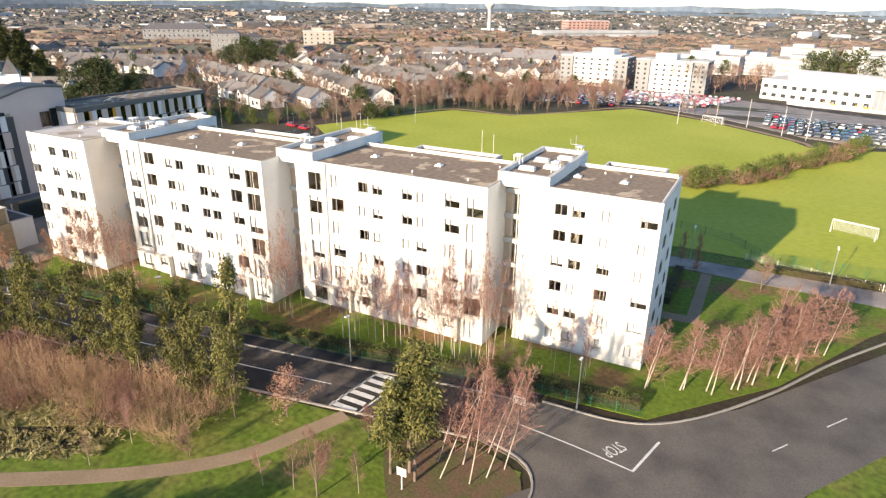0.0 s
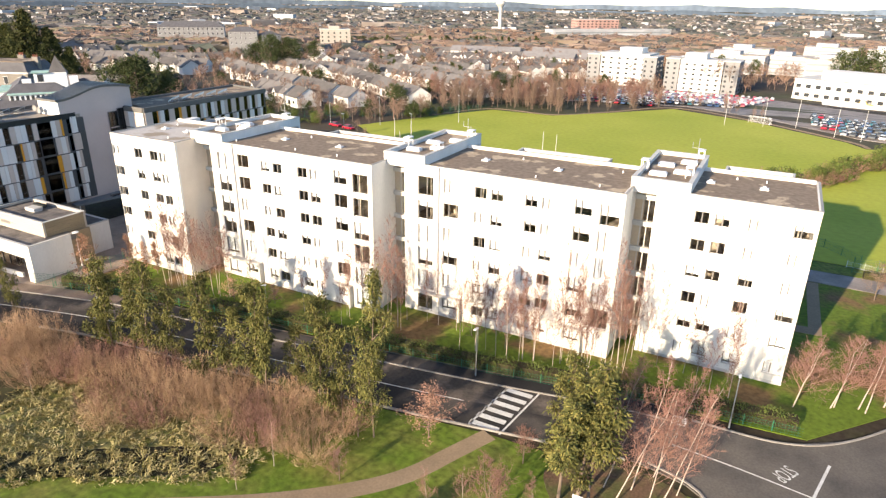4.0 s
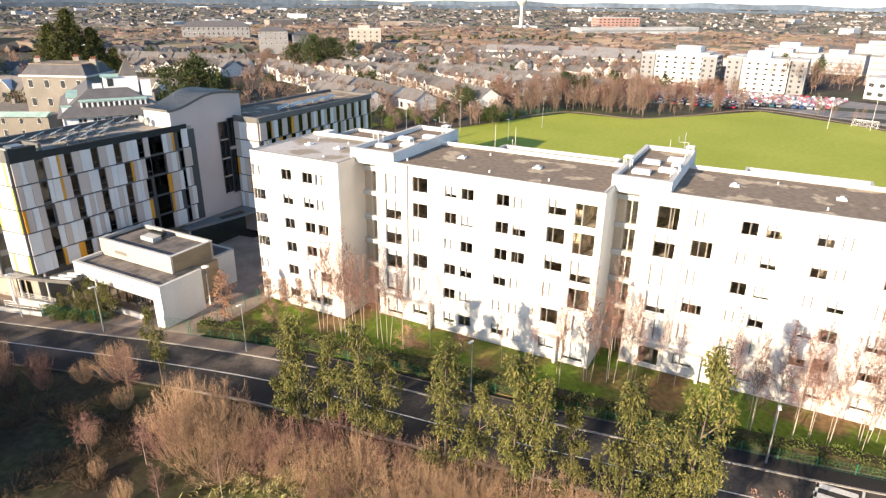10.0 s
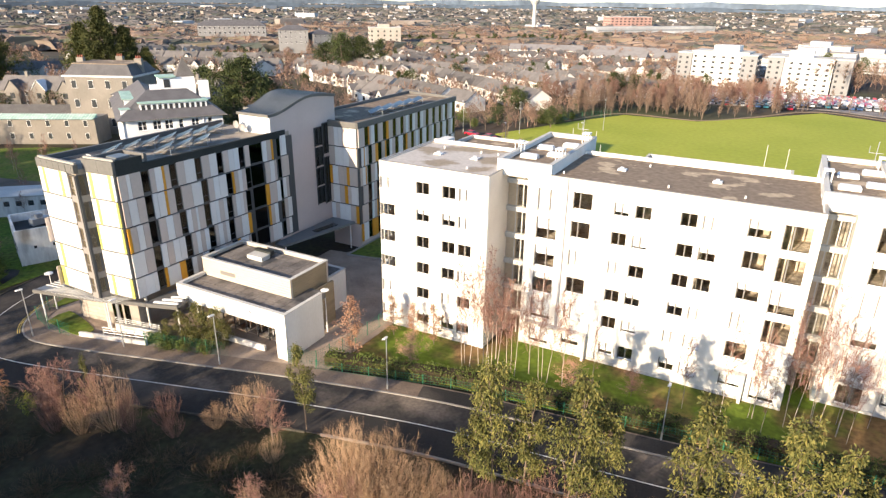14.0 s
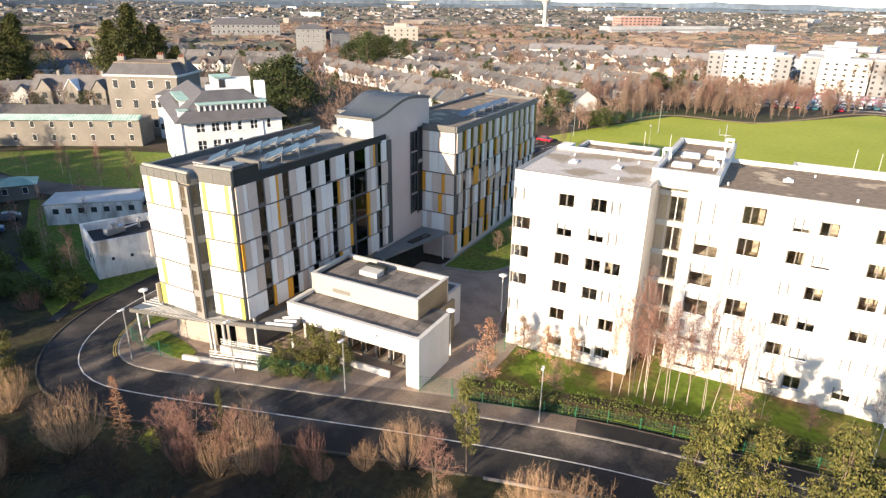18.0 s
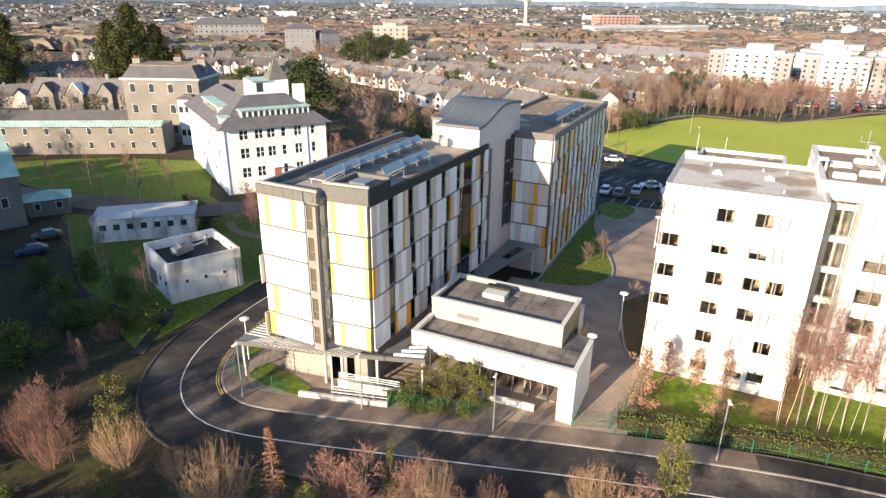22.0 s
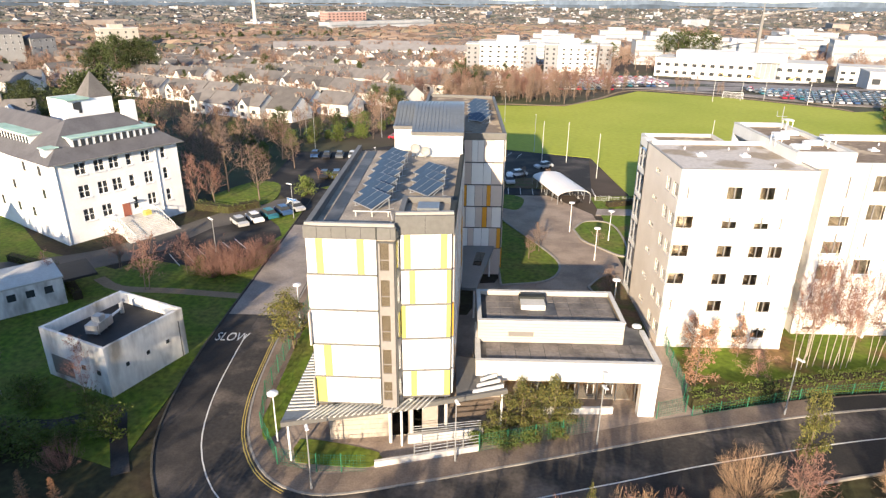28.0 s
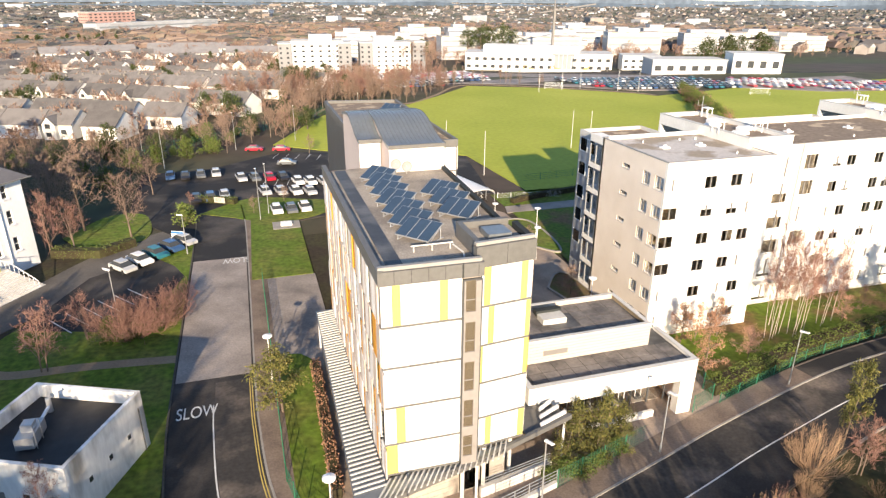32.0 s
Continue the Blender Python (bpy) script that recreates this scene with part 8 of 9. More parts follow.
for x, y, s in ((-147, 162, 0.6), (-152, 168, 0.8), (-141, 172, 0.7), (-136, 178, 0.8), (-130, 186, 0.8), (-126, 192, 0.9), (-133, 170, 0.6), (-142, 113, 0.35), (-136.5, 118.5, 0.35), (-110, 120.5, 0.4), (-105, 121, 0.35), (-121, 150, 0.4), (-128, 156, 0.5)):
    bare(x, y, s)
for x, y, s in ((-200, 82, 0.7), (-205, 78, 0.7), (-212, 74, 0.75), (-218, 70, 0.7), (-190, 64, 0.6), (-176, 66, 0.6), (-178, 57, 0.5)):
    birch(x, y, s)
for x, y, s in ((-259, 171, 1.15), (-250, 178, 1.2), (-242, 182, 0.95), (-246, 170, 1.05), (-210, 143, 1.9), (-217, 150, 1.7), (-201, 130, 1.3), (-217, 160, 1.1), (-266, 180, 1.0), (-235, 176, 0.8)):
    broad(x, y, s)
for x, y, s in ((-308, 168, 1.35), (-303, 174, 1.05), (-315, 163, 1.1), (-297, 177, 0.7), (-378, 150, 1.45), (-388, 144, 1.5), (-370, 157, 1.15), (-398, 138, 1.4)):
    giant(x, y, s)
for x, y, s in ((-308, 322, 1.25), (-299, 330, 1.3), (-290, 338, 1.2), (-150, 243, 0.6), (-124, 256, 1.0), (-117, 260, 0.9)):
    broad(x, y, s)
# unseen taller trees added south-west of the bend; long shadows reach the annexe lawn
for x, y, s in ((-205, -6, 1.5), (-190, -4, 1.4), (-177, -6, 1.5), (-212, 6, 1.5), (-228, 8, 1.5)):
    far_conifer(x, y, s)
for x, y, s in ((-232, -4, 1.5), (-218, 2, 1.5), (-204, 8, 1.4), (-194, 14, 1.3), (-186, 6, 1.4), (-179, 16, 1.2), (-172, 8, 1.3), (-166, 18, 1.1), (-190, 24, 1.1), (-203, 22, 1.2)):
    far_broad(x, y, s)
for i in range(11):
    x = -214 + i * 6.4
    shade(x + R.uniform(-1.5, 1.5), 9 + R.uniform(-3, 3), R.uniform(1.25, 1.45) if x < -180 else R.uniform(0.4, 0.48) if x > -160 else R.uniform(1.0, 1.12) if not -177 < x < -160 else R.uniform(0.72, 0.8))
# further unseen trees to put the college lawn in shade
for x, y in ((-236, 14), (-229, 11), (-222, 14), (-215, 10), (-242, 18)):
    shade(x, y, R.uniform(1.2, 1.35))
for i in range(7):
    shade(-212 + i * 6.6 + R.uniform(-1.5, 1.5), 19 + R.uniform(-2, 2), R.uniform(0.6, 0.75))
# unseen row added to darken the scrub ground by the bend
for i in range(10):
    shade(-142 + i * 4.3 + R.uniform(-1.2, 1.2), -15 + R.uniform(-3, 3), R.uniform(0.80, 0.88))
for i in range(11):
    x = -278 + i * 8 + R.uniform(-2, 2)
    y = 14 + (-160 - x) * 0.5 + R.uniform(-5, 2)
    if i % 4:
        shade(x, y, R.uniform(0.5, 0.65))
    else:
        bare(x, y, R.uniform(1.4, 1.7))
for x, y in ((-192, 12), (-183, 9), (-174, 13), (-166, 9), (-170, 18), (-162, 0), (-178, 2), (-170, 4), (-174, -6), (-166, -8), (-162, 12), (-180, 18), (-168, 14)):
    bare(x, y, 1.95)
# unseen trees added to shade the verge beside the footpath
for x, y in ((-50, -6), (-45, -2), (-41, 4)):
    shade(x, y, R.uniform(0.5, 0.58))
for x, y in ((-184, 6), (-178, 11), (-175, 15), (-172, 3), (-181, 0)):
    bare(x, y, 2.2)
# dark evergreens between the far offices
for x, y, s in ((20, 440, 1.5), (28, 446, 1.4), (36, 438, 1.6), (14, 450, 1.3), (46, 445, 1.2), (120, 330, 1.0), (128, 336, 1.2), (137, 331, 1.1), (146, 340, 1.3), (160, 348, 1.2), (172, 344, 1.4), (184, 352, 1.2), (-48, 398, 1.1), (-42, 404, 0.9), (-92, 402, 0.9), (-31, 410, 0.9)):
    far_broad(x, y, s)
for x, y, s in ((-52, 372, 1.0), (-46, 375, 1.2), (-40, 371, 1.0), (-34, 374, 1.1), (-92, 372, 0.9), (-28, 372, 0.8)):
    bare(x, y, s)
# unseen bare trees added to streak the bend with shadow
for x, y, s in ((-186, -8, 1.7), (-176, 0, 1.7), (-168, -4, 1.6), (-160, -8, 0.9), (-152, -16, 0.8), (-156, -26, 1.1), (-147, -30, 1.1), (-137, -34, 1.4), (-126, -36, 1.6), (-115, -38, 1.7), (-104, -36, 1.6)):
    bare(x, y, s)
for _ in range(46):
    t = R.random()
    x, y = -196 + 78 * t + R.uniform(-5, 5), 158 + 46 * t * t + R.uniform(-7, 9)
    k = R.random()
    (bare if k < 0.35 else bush if k < 0.7 else far_broad)(x, y, R.uniform(0.35, 0.7) if k > 0.7 else R.uniform(0.7, 1.5) if k > 0.35 else R.uniform(0.5, 0.85))
# bare trees and evergreens round the stone ranges
for x, y, s in ((-283, 110, 1.0), (-276, 116, 1.15), (-268, 119, 0.9), (-261, 124, 1.1), (-254, 127, 1.0), (-290, 106, 1.1), (-297, 103, 1.2), (-305, 100, 1.1), (-312, 112, 1.3), (-248, 131, 1.0)):
    bare(x, y, s)
for x, y, s in ((-272, 121, 0.9), (-286, 113, 0.8), (-257, 130, 0.9), (-300, 108, 0.9), (-244, 137, 0.8)):
    far_broad(x, y, s * 0.8)
# hedges
for x, y, s in ((-282, 289, 1.75), (-274, 294, 1.6), (-290, 284, 1.3)):
    broad(x, y, s)
hedge("hedge_road", [(-87, 48.3), (-67, 51.0), (-53, 52.2), (-38, 54.2), (-17, 57.8), (-7, 59.0)], 1.7, 1.5, "low clipped green hedge along the footpath", leaf_hedge, 150, leaf=0.2)
hedge("hedge_west", [(-101, 44.6), (-87, 48.2)], 1.7, 1.5, "low clipped green hedge along the footpath", leaf_hedge, 150, leaf=0.2)
hedge("hedge_sign", [(-152, 122.6), (-148.5, 121.6), (-145, 119.4)], 1.8, 1.3, "clipped green hedge behind the car park sign", leaf_hedge, 90)
hedge("hedge_strip", [(-137.6, 41), (-137.2, 60)], 0.9, 1.1, "brown-green beech hedge by the canopy", leaf_bronze, 80, 0.1)
hedge("hedge_hall", [(-188, 76), (-178, 72), (-171, 64)], 1.4, 1.2, "dark hedge before the hall", leaf_hedge, 50)
hedge("hedge_steps", [(-170.5, 101), (-164, 99), (-160, 102.5)], 2.2, 1.5, "clipped hedge beside the hall steps", leaf_hedge, 60)
hedge("hedge_path", [(-9, 86), (-9, 99)], 1.6, 1.3, "clipped dark hedges beside the path", leaf_hedge, 60)
hedge("hedge_north", [(2, 106), (22, 107), (40, 106)], 1.5, 1.2, "yellow-green hedge beside the path", leaf_green, 60)
hedge("hedge_court", [(-96, 106), (-90, 108), (-70, 112), (-30, 111)], 1.4, 1.2, "hedge between the path and the field", leaf_green, 40)
# hedge bank between the two fields
for i in range(26):
    t = i / 25
    x, y = -16 + 40 * t + R.uniform(-2, 2), 151 + 66 * t ** 1.3 + R.uniform(-3, 3)
    if i % 2 == 0:
        redshrub(x, y, R.uniform(1.0, 1.5), sz=R.uniform(0.9, 1.2))
        bush(x + 1, y + 2, R.uniform(1.2, 1.7))
    else:
        bush(x, y, R.uniform(1.4, 2.1), sz=R.uniform(1.1, 1.6))
evergreen(-15.5, 88.5, 0.95)
# tree belt along the far edge of the field
for (ax, ay), (bx, by), n in (((-126, 200), (-112, 226), 20), ((-112, 226), (-84, 226), 36), ((-84, 226), (-52, 267), 20), ((-52, 267), (-20, 252), 10)):
    for i in range(n):
        t = (i + R.random()) / n
        belt(ax + (bx - ax) * t + R.uniform(-5, 5), ay + (by - ay) * t + R.uniform(0, 14) ** 1.1, R.uniform(0.6, 1.25) if ax < -100 else R.uniform(0.45, 0.85))

# a redder thicket behind the corner of the field
for _ in range(90):
    t = R.random()
    (ruddy if R.random() < 0.6 else belt)(-152 + 92 * t + R.uniform(-6, 6), 226 + 46 * t + R.uniform(-14, 18), R.uniform(0.8, 1.4))

# dry tussocks on the open rough ground and weeds under the shrubs
tu = Mesh()
tr_ = random.Random(4)
for _ in range(3300):
    x, y = tr_.uniform(-81, -44), tr_.uniform(8, 38)
    front = 44.2 - (abs(x) - 52) * 0.18
    if y > front - 4.6:
        continue
    if y < 29.6 + (x + 46) * 0.6 and x > -84 or (x > -50 and y < 31):
        continue
    open_ = x > -79 and y < 31
    if tr_.random() < (0.15 if open_ else 0.78):
        continue
    lean = rdir(tr_) * 0.35
    r_ = tr_.uniform(0.25, 0.6)
    for k in range(26 if open_ else 8):
        d = Vector((0.55, -0.35, 0.55)) + lean + rdir(tr_) * 0.5
        d.z = abs(d.z) * 0.8 + 0.1
        p = Vector((x + tr_.gauss(0, 0.5) * r_, y + tr_.gauss(0, 0.5) * r_, -0.03))
        tu.blade(p, p + d.normalized() * tr_.uniform(0.5, 1.0), 0.045, rdir(tr_))
stuff("tussock_grass", tu, tuft_m, "tussocks of dry yellow-green grass on rough ground", "grass")


# ---- suburb and distance ----
twig_far = island_mat("brown winter twigs", [(0.24, 0.155, 0.12), (0.31, 0.205, 0.16), (0.19, 0.12, 0.095), (0.24, 0.18, 0.12)])
hr = random.Random(9)


def house_mesh(w, d, h, rise, kind):
    wl, rf, ch = Mesh(), Mesh(), Mesh()
    wl.box(0, 0, -3, w, d, h)
    wl.add([(0, 0, h), (0, d, h), (0, d / 2, h + rise), (w, 0, h), (w, d, h), (w, d / 2, h + rise)], [(0, 2, 1), (3, 4, 5)])
    o = 0.35
    k = rise / (d / 2)
    for s in (0, 1):
        ya, yb = (-o, d / 2) if s == 0 else (d + o, d / 2)
        za, zb = h - o * k, h + rise
        rf.add([(-0.2, ya, za), (w + 0.2, ya, za), (w + 0.2, yb, zb), (-0.2, yb, zb), (-0.2, ya, za + 0.2), (w + 0.2, ya, za + 0.2), (w + 0.2, yb, zb + 0.2), (-0.2, yb, zb + 0.2)],
               [(4, 5, 6, 7), (0, 1, 5, 4), (1, 2, 6, 5), (3, 0, 4, 7), (3, 2, 1, 0)])
    ch.box(w * 0.82, d / 2 - 0.4, h + rise * 0.4, w * 0.82 + 0.7, d / 2 + 0.4, h + rise + 0.8)
    if kind:
        # front gable
        g0, g1 = w * 0.12, w * 0.55
        wl.box(g0, -1.2, -3, g1, 0.1, h)
        wl.add([(g0, -1.2, h), (g1, -1.2, h), ((g0 + g1) / 2, -1.2, h + 2.0)], [(0, 1, 2)])
        c = (g0 + g1) / 2
        for a, b in ((g0 - 0.2, c), (g1 + 0.2, c)):
            rf.add([(a, -1.5, h - 0.1), (b, -1.5, h + 2.15), (b, d / 2 - 0.6, h + 2.15), (a, d / 2 - 1.5, h - 0.1)], [(0, 1, 2, 3)])
    ms = [m.make(n) for m, n in ((wl, "wall"), (rf, "roof"), (ch, "chimney"))]
    return ms


HT = []
for w, d, h, rise, kind in ((8.5, 9.5, 3.9, 3.0, 1), (12, 9.5, 3.7, 3.1, 0), (7.5, 9, 4.0, 2.9, 1), (9.5, 10, 3.8, 3.2, 0)):
    ms = house_mesh(w, d, h, rise, kind)
    for me, ma in zip(ms, (house_wall, tile_brown, stone)):
        me.materials.append(ma)
    win = Mesh().box(0, -0.06, 0, 1.5, -0.004, 1.2).make("window")
    win.materials.append(win_dark)
    HT.append((ms, w, d, kind, win))


def house(x, y, rz, detail=True):
    ms, w, d, kind, win = hr.choice(HT)
    e = thing("house", (x, y, gz(x, y)), "pale rendered two-storey house with a brown-grey pitched roof", "house", "suburban houses", rz=rz)
    for me in ms:
        part(me.name.split(".")[0], me, None, e)
    if detail and math.hypot(x + 150, y - 200) < 110:
        for wx, wz, wy in ((w * 0.62, 1.3, 0), (w * 0.22, 2.9 if kind else 1.3, -1.2 if kind else 0), (w * 0.22, 0.7, -1.2 if kind else 0)):
            o = part("window", win, None, e)
            o.location = (wx, wy, wz)
    return w


def terrace(a, b, face, gap=0.25, detail=True, jitter=0.4, every=4):
    """A row of houses from a to b; face turns the fronts."""
    L = math.dist(a, b)
    d = ((b[0] - a[0]) / L, (b[1] - a[1]) / L)
    rz = math.degrees(math.atan2(d[1], d[0]))
    u, k = 0.0, 0
    while u < L:
        x, y = a[0] + d[0] * u, a[1] + d[1] * u
        off = hr.uniform(-jitter, jitter)
        w = house(x - d[1] * off, y + d[0] * off, rz, detail)
        k += 1
        u += w + (3.0 if k % every == 0 else gap)


# the nearer streets
for a, b, ev in (((-212, 200), (-180, 186), 3), ((-232, 226), (-166, 198), 3), ((-252, 290), (-141, 210), 7), ((-210, 300), (-130, 245), 6), ((-262, 238), (-238, 228), 3), ((-232, 338), (-160, 288), 6), ((-226, 366), (-112, 268), 8), ((-262, 330), (-178, 276), 5), ((-296, 262), (-244, 234), 4), ((-300, 300), (-236, 268), 4), ((-345, 262), (-300, 238), 4), ((-330, 330), (-268, 296), 4)):
    terrace(a, b, 1, every=ev)
for a, b, ev in (((-322, 116), (-296, 148), 4), ((-384, 160), (-362, 194), 4), ((-388, 246), (-326, 276), 4), ((-426, 270), (-412, 318), 3), ((-430, 226), (-392, 246), 3), ((-352, 222), (-300, 246), 4)):
    terrace(a, b, 1, every=ev)
# streets further out, one joined mass
fw, fr = Mesh(), Mesh()
for _ in range(420):
    x, y = hr.uniform(-620, -120), hr.uniform(300, 640)
    if (y < 380 and x > -330) or (-460 < x < -340 and 310 < y < 485):
        continue
    z = gz(x, y)
    d = radians(hr.choice((-38, -38, 52)) + hr.uniform(-6, 6))
    dv = (math.cos(d), math.sin(d))
    L, D, H = hr.uniform(9, 26), 9, 3.9
    fw.obox((x, y), dv, L / 2, D / 2, z - 3, z + H)
    n = (-dv[1], dv[0])
    c = [(x + dv[0] * p * (L / 2 + 0.2) + n[0] * q * (D / 2 + 0.3), y + dv[1] * p * (L / 2 + 0.2) + n[1] * q * (D / 2 + 0.3), z + H) for p, q in ((-1, -1), (1, -1), (1, 1), (-1, 1))]
    c += [(x - dv[0] * L / 2, y - dv[1] * L / 2, z + H + 3), (x + dv[0] * L / 2, y + dv[1] * L / 2, z + H + 3)]
    fr.add(c, [(0, 1, 5, 4), (2, 3, 4, 5)])
    fw.add([c[0], c[3], c[4], c[1], c[2], c[5]], [(0, 2, 1), (3, 4, 5)])
    fr.obox((x + dv[0] * L * 0.3, y + dv[1] * L * 0.3), dv, 0.4, 0.4, z + H, z + H + 3.9)
stuff("suburban_houses", fw, house_wall, "pale rendered houses of the further streets", "houses")
stuff("suburban_roofs", fr, tile_brown, "brown-grey pitched roofs of the further streets", "houses")


win_grey = mat("grey glazing band", (0.25, 0.27, 0.29), 0.3, 0.1, 0.5, 3.0)


def far_block(name, x, y, rz, L, D, H, wallm, label, nx_=8, nz_=5, roofm=None, top=None, z=None, wall_top=1.2, strip=False, wide=0.5):
    zz = gz(x, y) if z is None else z
    e = thing(name, (x, y, zz), label, "building", rz=rz)
    part("wall", Mesh().box(0, 0, -2, L, D, H), wallm, e)
    part("roof", Mesh().box(-0.3, -0.3, H, L + 0.3, D + 0.3, H + 0.5), roofm or parapet_m, e)
    if top:
        part("penthouse", Mesh().box(L * top[0], D * 0.2, H + 0.5, L * top[1], D * 0.8, H + top[2]), wallm, e)
    if strip:
        for j in range(nz_):
            z0 = (H - wall_top) * (j + 0.35) / nz_
            hh = (H - wall_top) * 0.38 / nz_
            part("window_band", Mesh().box(L * 0.02, -0.1, z0, L * 0.98, -0.004, z0 + hh), win_grey, e)
            part("window_band", Mesh().box(-0.1, D * 0.05, z0, -0.004, D * 0.95, z0 + hh), win_grey, e)
        return e
    for j in range(nz_):
        for i in range(nx_):
            x0 = L * (i + 0.22) / nx_
            z0 = (H - wall_top) * (j + 0.35) / nz_
            part("window", Mesh().box(x0, -0.08, z0, x0 + L * wide / nx_, -0.004, z0 + (H - wall_top) * 0.42 / nz_), win_dark, e)
    for j in range(nz_):
        for i in range(max(2, nx_ // 2)):
            y0 = D * (i + 0.25) / max(2, nx_ // 2)
            z0 = (H - wall_top) * (j + 0.35) / nz_
            if x > -300:
                part("window", Mesh().box(L + 0.004, y0, z0, L + 0.08, y0 + D * 0.4 / max(2, nx_ // 2), z0 + (H - wall_top) * 0.42 / nz_), win_dark, e)
            if x < -300:
                part("window", Mesh().box(-0.08, y0, z0, -0.004, y0 + D * 0.4 / max(2, nx_ // 2), z0 + (H - wall_top) * 0.42 / nz_), win_dark, e)
    return e


far_block("apartment_tower", -114, 388, -6, 29, 18, 18.0, render_white, "white six-storey apartment block with grey corner bays", 6, 6, top=(0.35, 0.8, 3.5), wide=0.36)
far_block("apartment_tower", -70, 384, -4, 25, 18, 16.8, render_white, "white six-storey apartment block with grey corner bays", 6, 6, top=(0.15, 0.6, 3.5), wide=0.36)
for x, y_, w in ((-121.4, 387.2, 7), (-88.0, 383.6, 7), (-75.4, 383.0, 7), (-44.4, 380.8, 7)):
    far_block("corner_bay", x, y_, -5, w + 0.6, 15, 17.0, college_grey, "grey-clad corner bay of the apartment block", 2, 6, wide=0.3)
far_block("office_building", -9.3, 387, -24.5, 89, 26, 10.0, render_white, "long white two-storey office building with a set-back top floor", 18, 2, top=(0.12, 0.78, 4.5))
gl_ = thing("glazed_entrance", (40, 364.3, gz(40, 364)), "tall glazed entrance of the office building", "building", rz=-20.6)
part("curtain_wall", Mesh().box(0, -0.6, 0, 13, -0.1, 9.5), win_grey, gl_)
for k in range(6):
    part("glazing_bar", Mesh().box(k * 2.58, -0.75, 0, k * 2.58 + 0.12, -0.604, 9.5), white_metal, gl_)
part("entrance_roof", Mesh().box(-1, -2.5, 9.5, 14, 1, 9.9), parapet_m, gl_)
machine_m = mat("yellow machine paint", (0.50, 0.33, 0.04), 0.5, 0.1)
for x, y in ((24, 362), (37, 354), (52, 346)):
    mc = thing("excavator", (x, y, gz(x, y)), "yellow excavator on the building site", "excavator", "machines on the building site", rz=hr.uniform(0, 360))
    part("track", Mesh().box(-2, -1.4, 0, 2, -0.7, 0.9), rubber, mc)
    part("track", Mesh().box(-2, 0.7, 0, 2, 1.4, 0.9), rubber, mc)
    part("house", Mesh().box(-1.8, -1.3, 1.0, 1.2, 1.3, 2.3), machine_m, mc)
    part("cab", Mesh().box(0.0, -1.3, 2.3, 1.3, -0.1, 3.3), win_grey, mc)
    mc.scale = (0.75, 0.75, 0.75)
    part("boom", Mesh().tube([(1.2, 0.3, 1.8), (3.6, 0.3, 4.6), (6.0, 0.3, 3.2), (6.3, 0.3, 0.8)], [0.35, 0.3, 0.25, 0.3], 5, True), machine_m, mc)
hd = thing("site_hoarding", (4, 360, gz(4, 360)), "grey board hoarding round the building site", "fence", rz=-24)
for k in range(24):
    part("board", Mesh().box(k * 2.4, 0, -0.5, k * 2.4 + 2.36, 0.1, 2.4), render_grey, hd)
far_block("office_wing", 76, 346, -24, 22, 18, 8, render_white, "white office wing with flat roof", 5, 2)
far_block("clubhouse", 59, 291, -17, 38, 18, 7, render_grey, "low grey clubhouse with dark windows", 6, 1)
far_block("pavilion_hall", 98, 279, -25, 24, 16, 9.5, render_white, "white sports hall with dark glazing", 4, 1)
for k in range(22):
    x, y = -70 + (k % 8) * 52 + hr.uniform(-14, 14), 452 + (k // 8) * 62 + hr.uniform(-12, 12)
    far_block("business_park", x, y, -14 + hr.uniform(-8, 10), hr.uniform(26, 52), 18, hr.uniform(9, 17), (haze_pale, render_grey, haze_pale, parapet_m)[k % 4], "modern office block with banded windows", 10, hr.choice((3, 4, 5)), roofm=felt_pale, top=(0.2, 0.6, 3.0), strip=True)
block("old_college", (-570, 446, 0), 41.8, 63, 15, 9.0, college_grey, slate, "long grey college block with a slate roof", 5.5, 14, 2, 3, winw=1.6, winh=2.0)
block("old_college", (-424, 396, 0), 39.5, 23, 13, 11.5, college_grey, slate, "grey three-storey college block with a slate roof", 3.5, 6, 3, 2)
block("old_college", (-404, 414, 0), 60, 16, 12, 8.5, college_grey, slate, "lower grey college wing with a slate roof", 3.0, 4, 2, 1)
far_block("white_block", -391, 474, 40, 27, 15, 11.5, college_tan, "plain pale block with a small penthouse", 5, 3, top=(0.3, 0.65, 3.0), z=0, wide=0.25)
for x, y, rz, L in ((-268, 492, 14, 58), (-206, 516, -4, 54), (-152, 474, -10, 46), (-196, 470, 4, 40)):
    block("grey_range", (x, y, gz(x, y)), rz, L, 15, 6.0, house_wall, slate_pale, "long low apartment range with a pale slate roof", 4.0, 12, 2, 0, gable=True)
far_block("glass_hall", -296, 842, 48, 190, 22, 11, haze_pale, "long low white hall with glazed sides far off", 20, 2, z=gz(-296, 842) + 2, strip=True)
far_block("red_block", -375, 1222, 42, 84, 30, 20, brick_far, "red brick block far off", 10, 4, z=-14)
wt = thing("water_tower", (-444, 1011, gz(-444, 1011)), "tall pale water tower far off", "tower")
part("shaft", Mesh().tube([(0, 0, -2), (0, 0, 34), (0, 0, 40), (0, 0, 46), (0, 0, 50)], [3.4, 2.6, 3.4, 8.0, 7.0], 14, True), parapet_m, wt)
cn = thing("tower_crane", (44, 376, -7), "slim grey tower crane", "crane")
part("mast", Mesh().box(-0.7, -0.7, 0, 0.7, 0.7, 34), frame_grey, cn)
part("jib", Mesh().tube([(-10, 0, 33), (30, 4, 38)], 0.5, 4), frame_grey, cn)
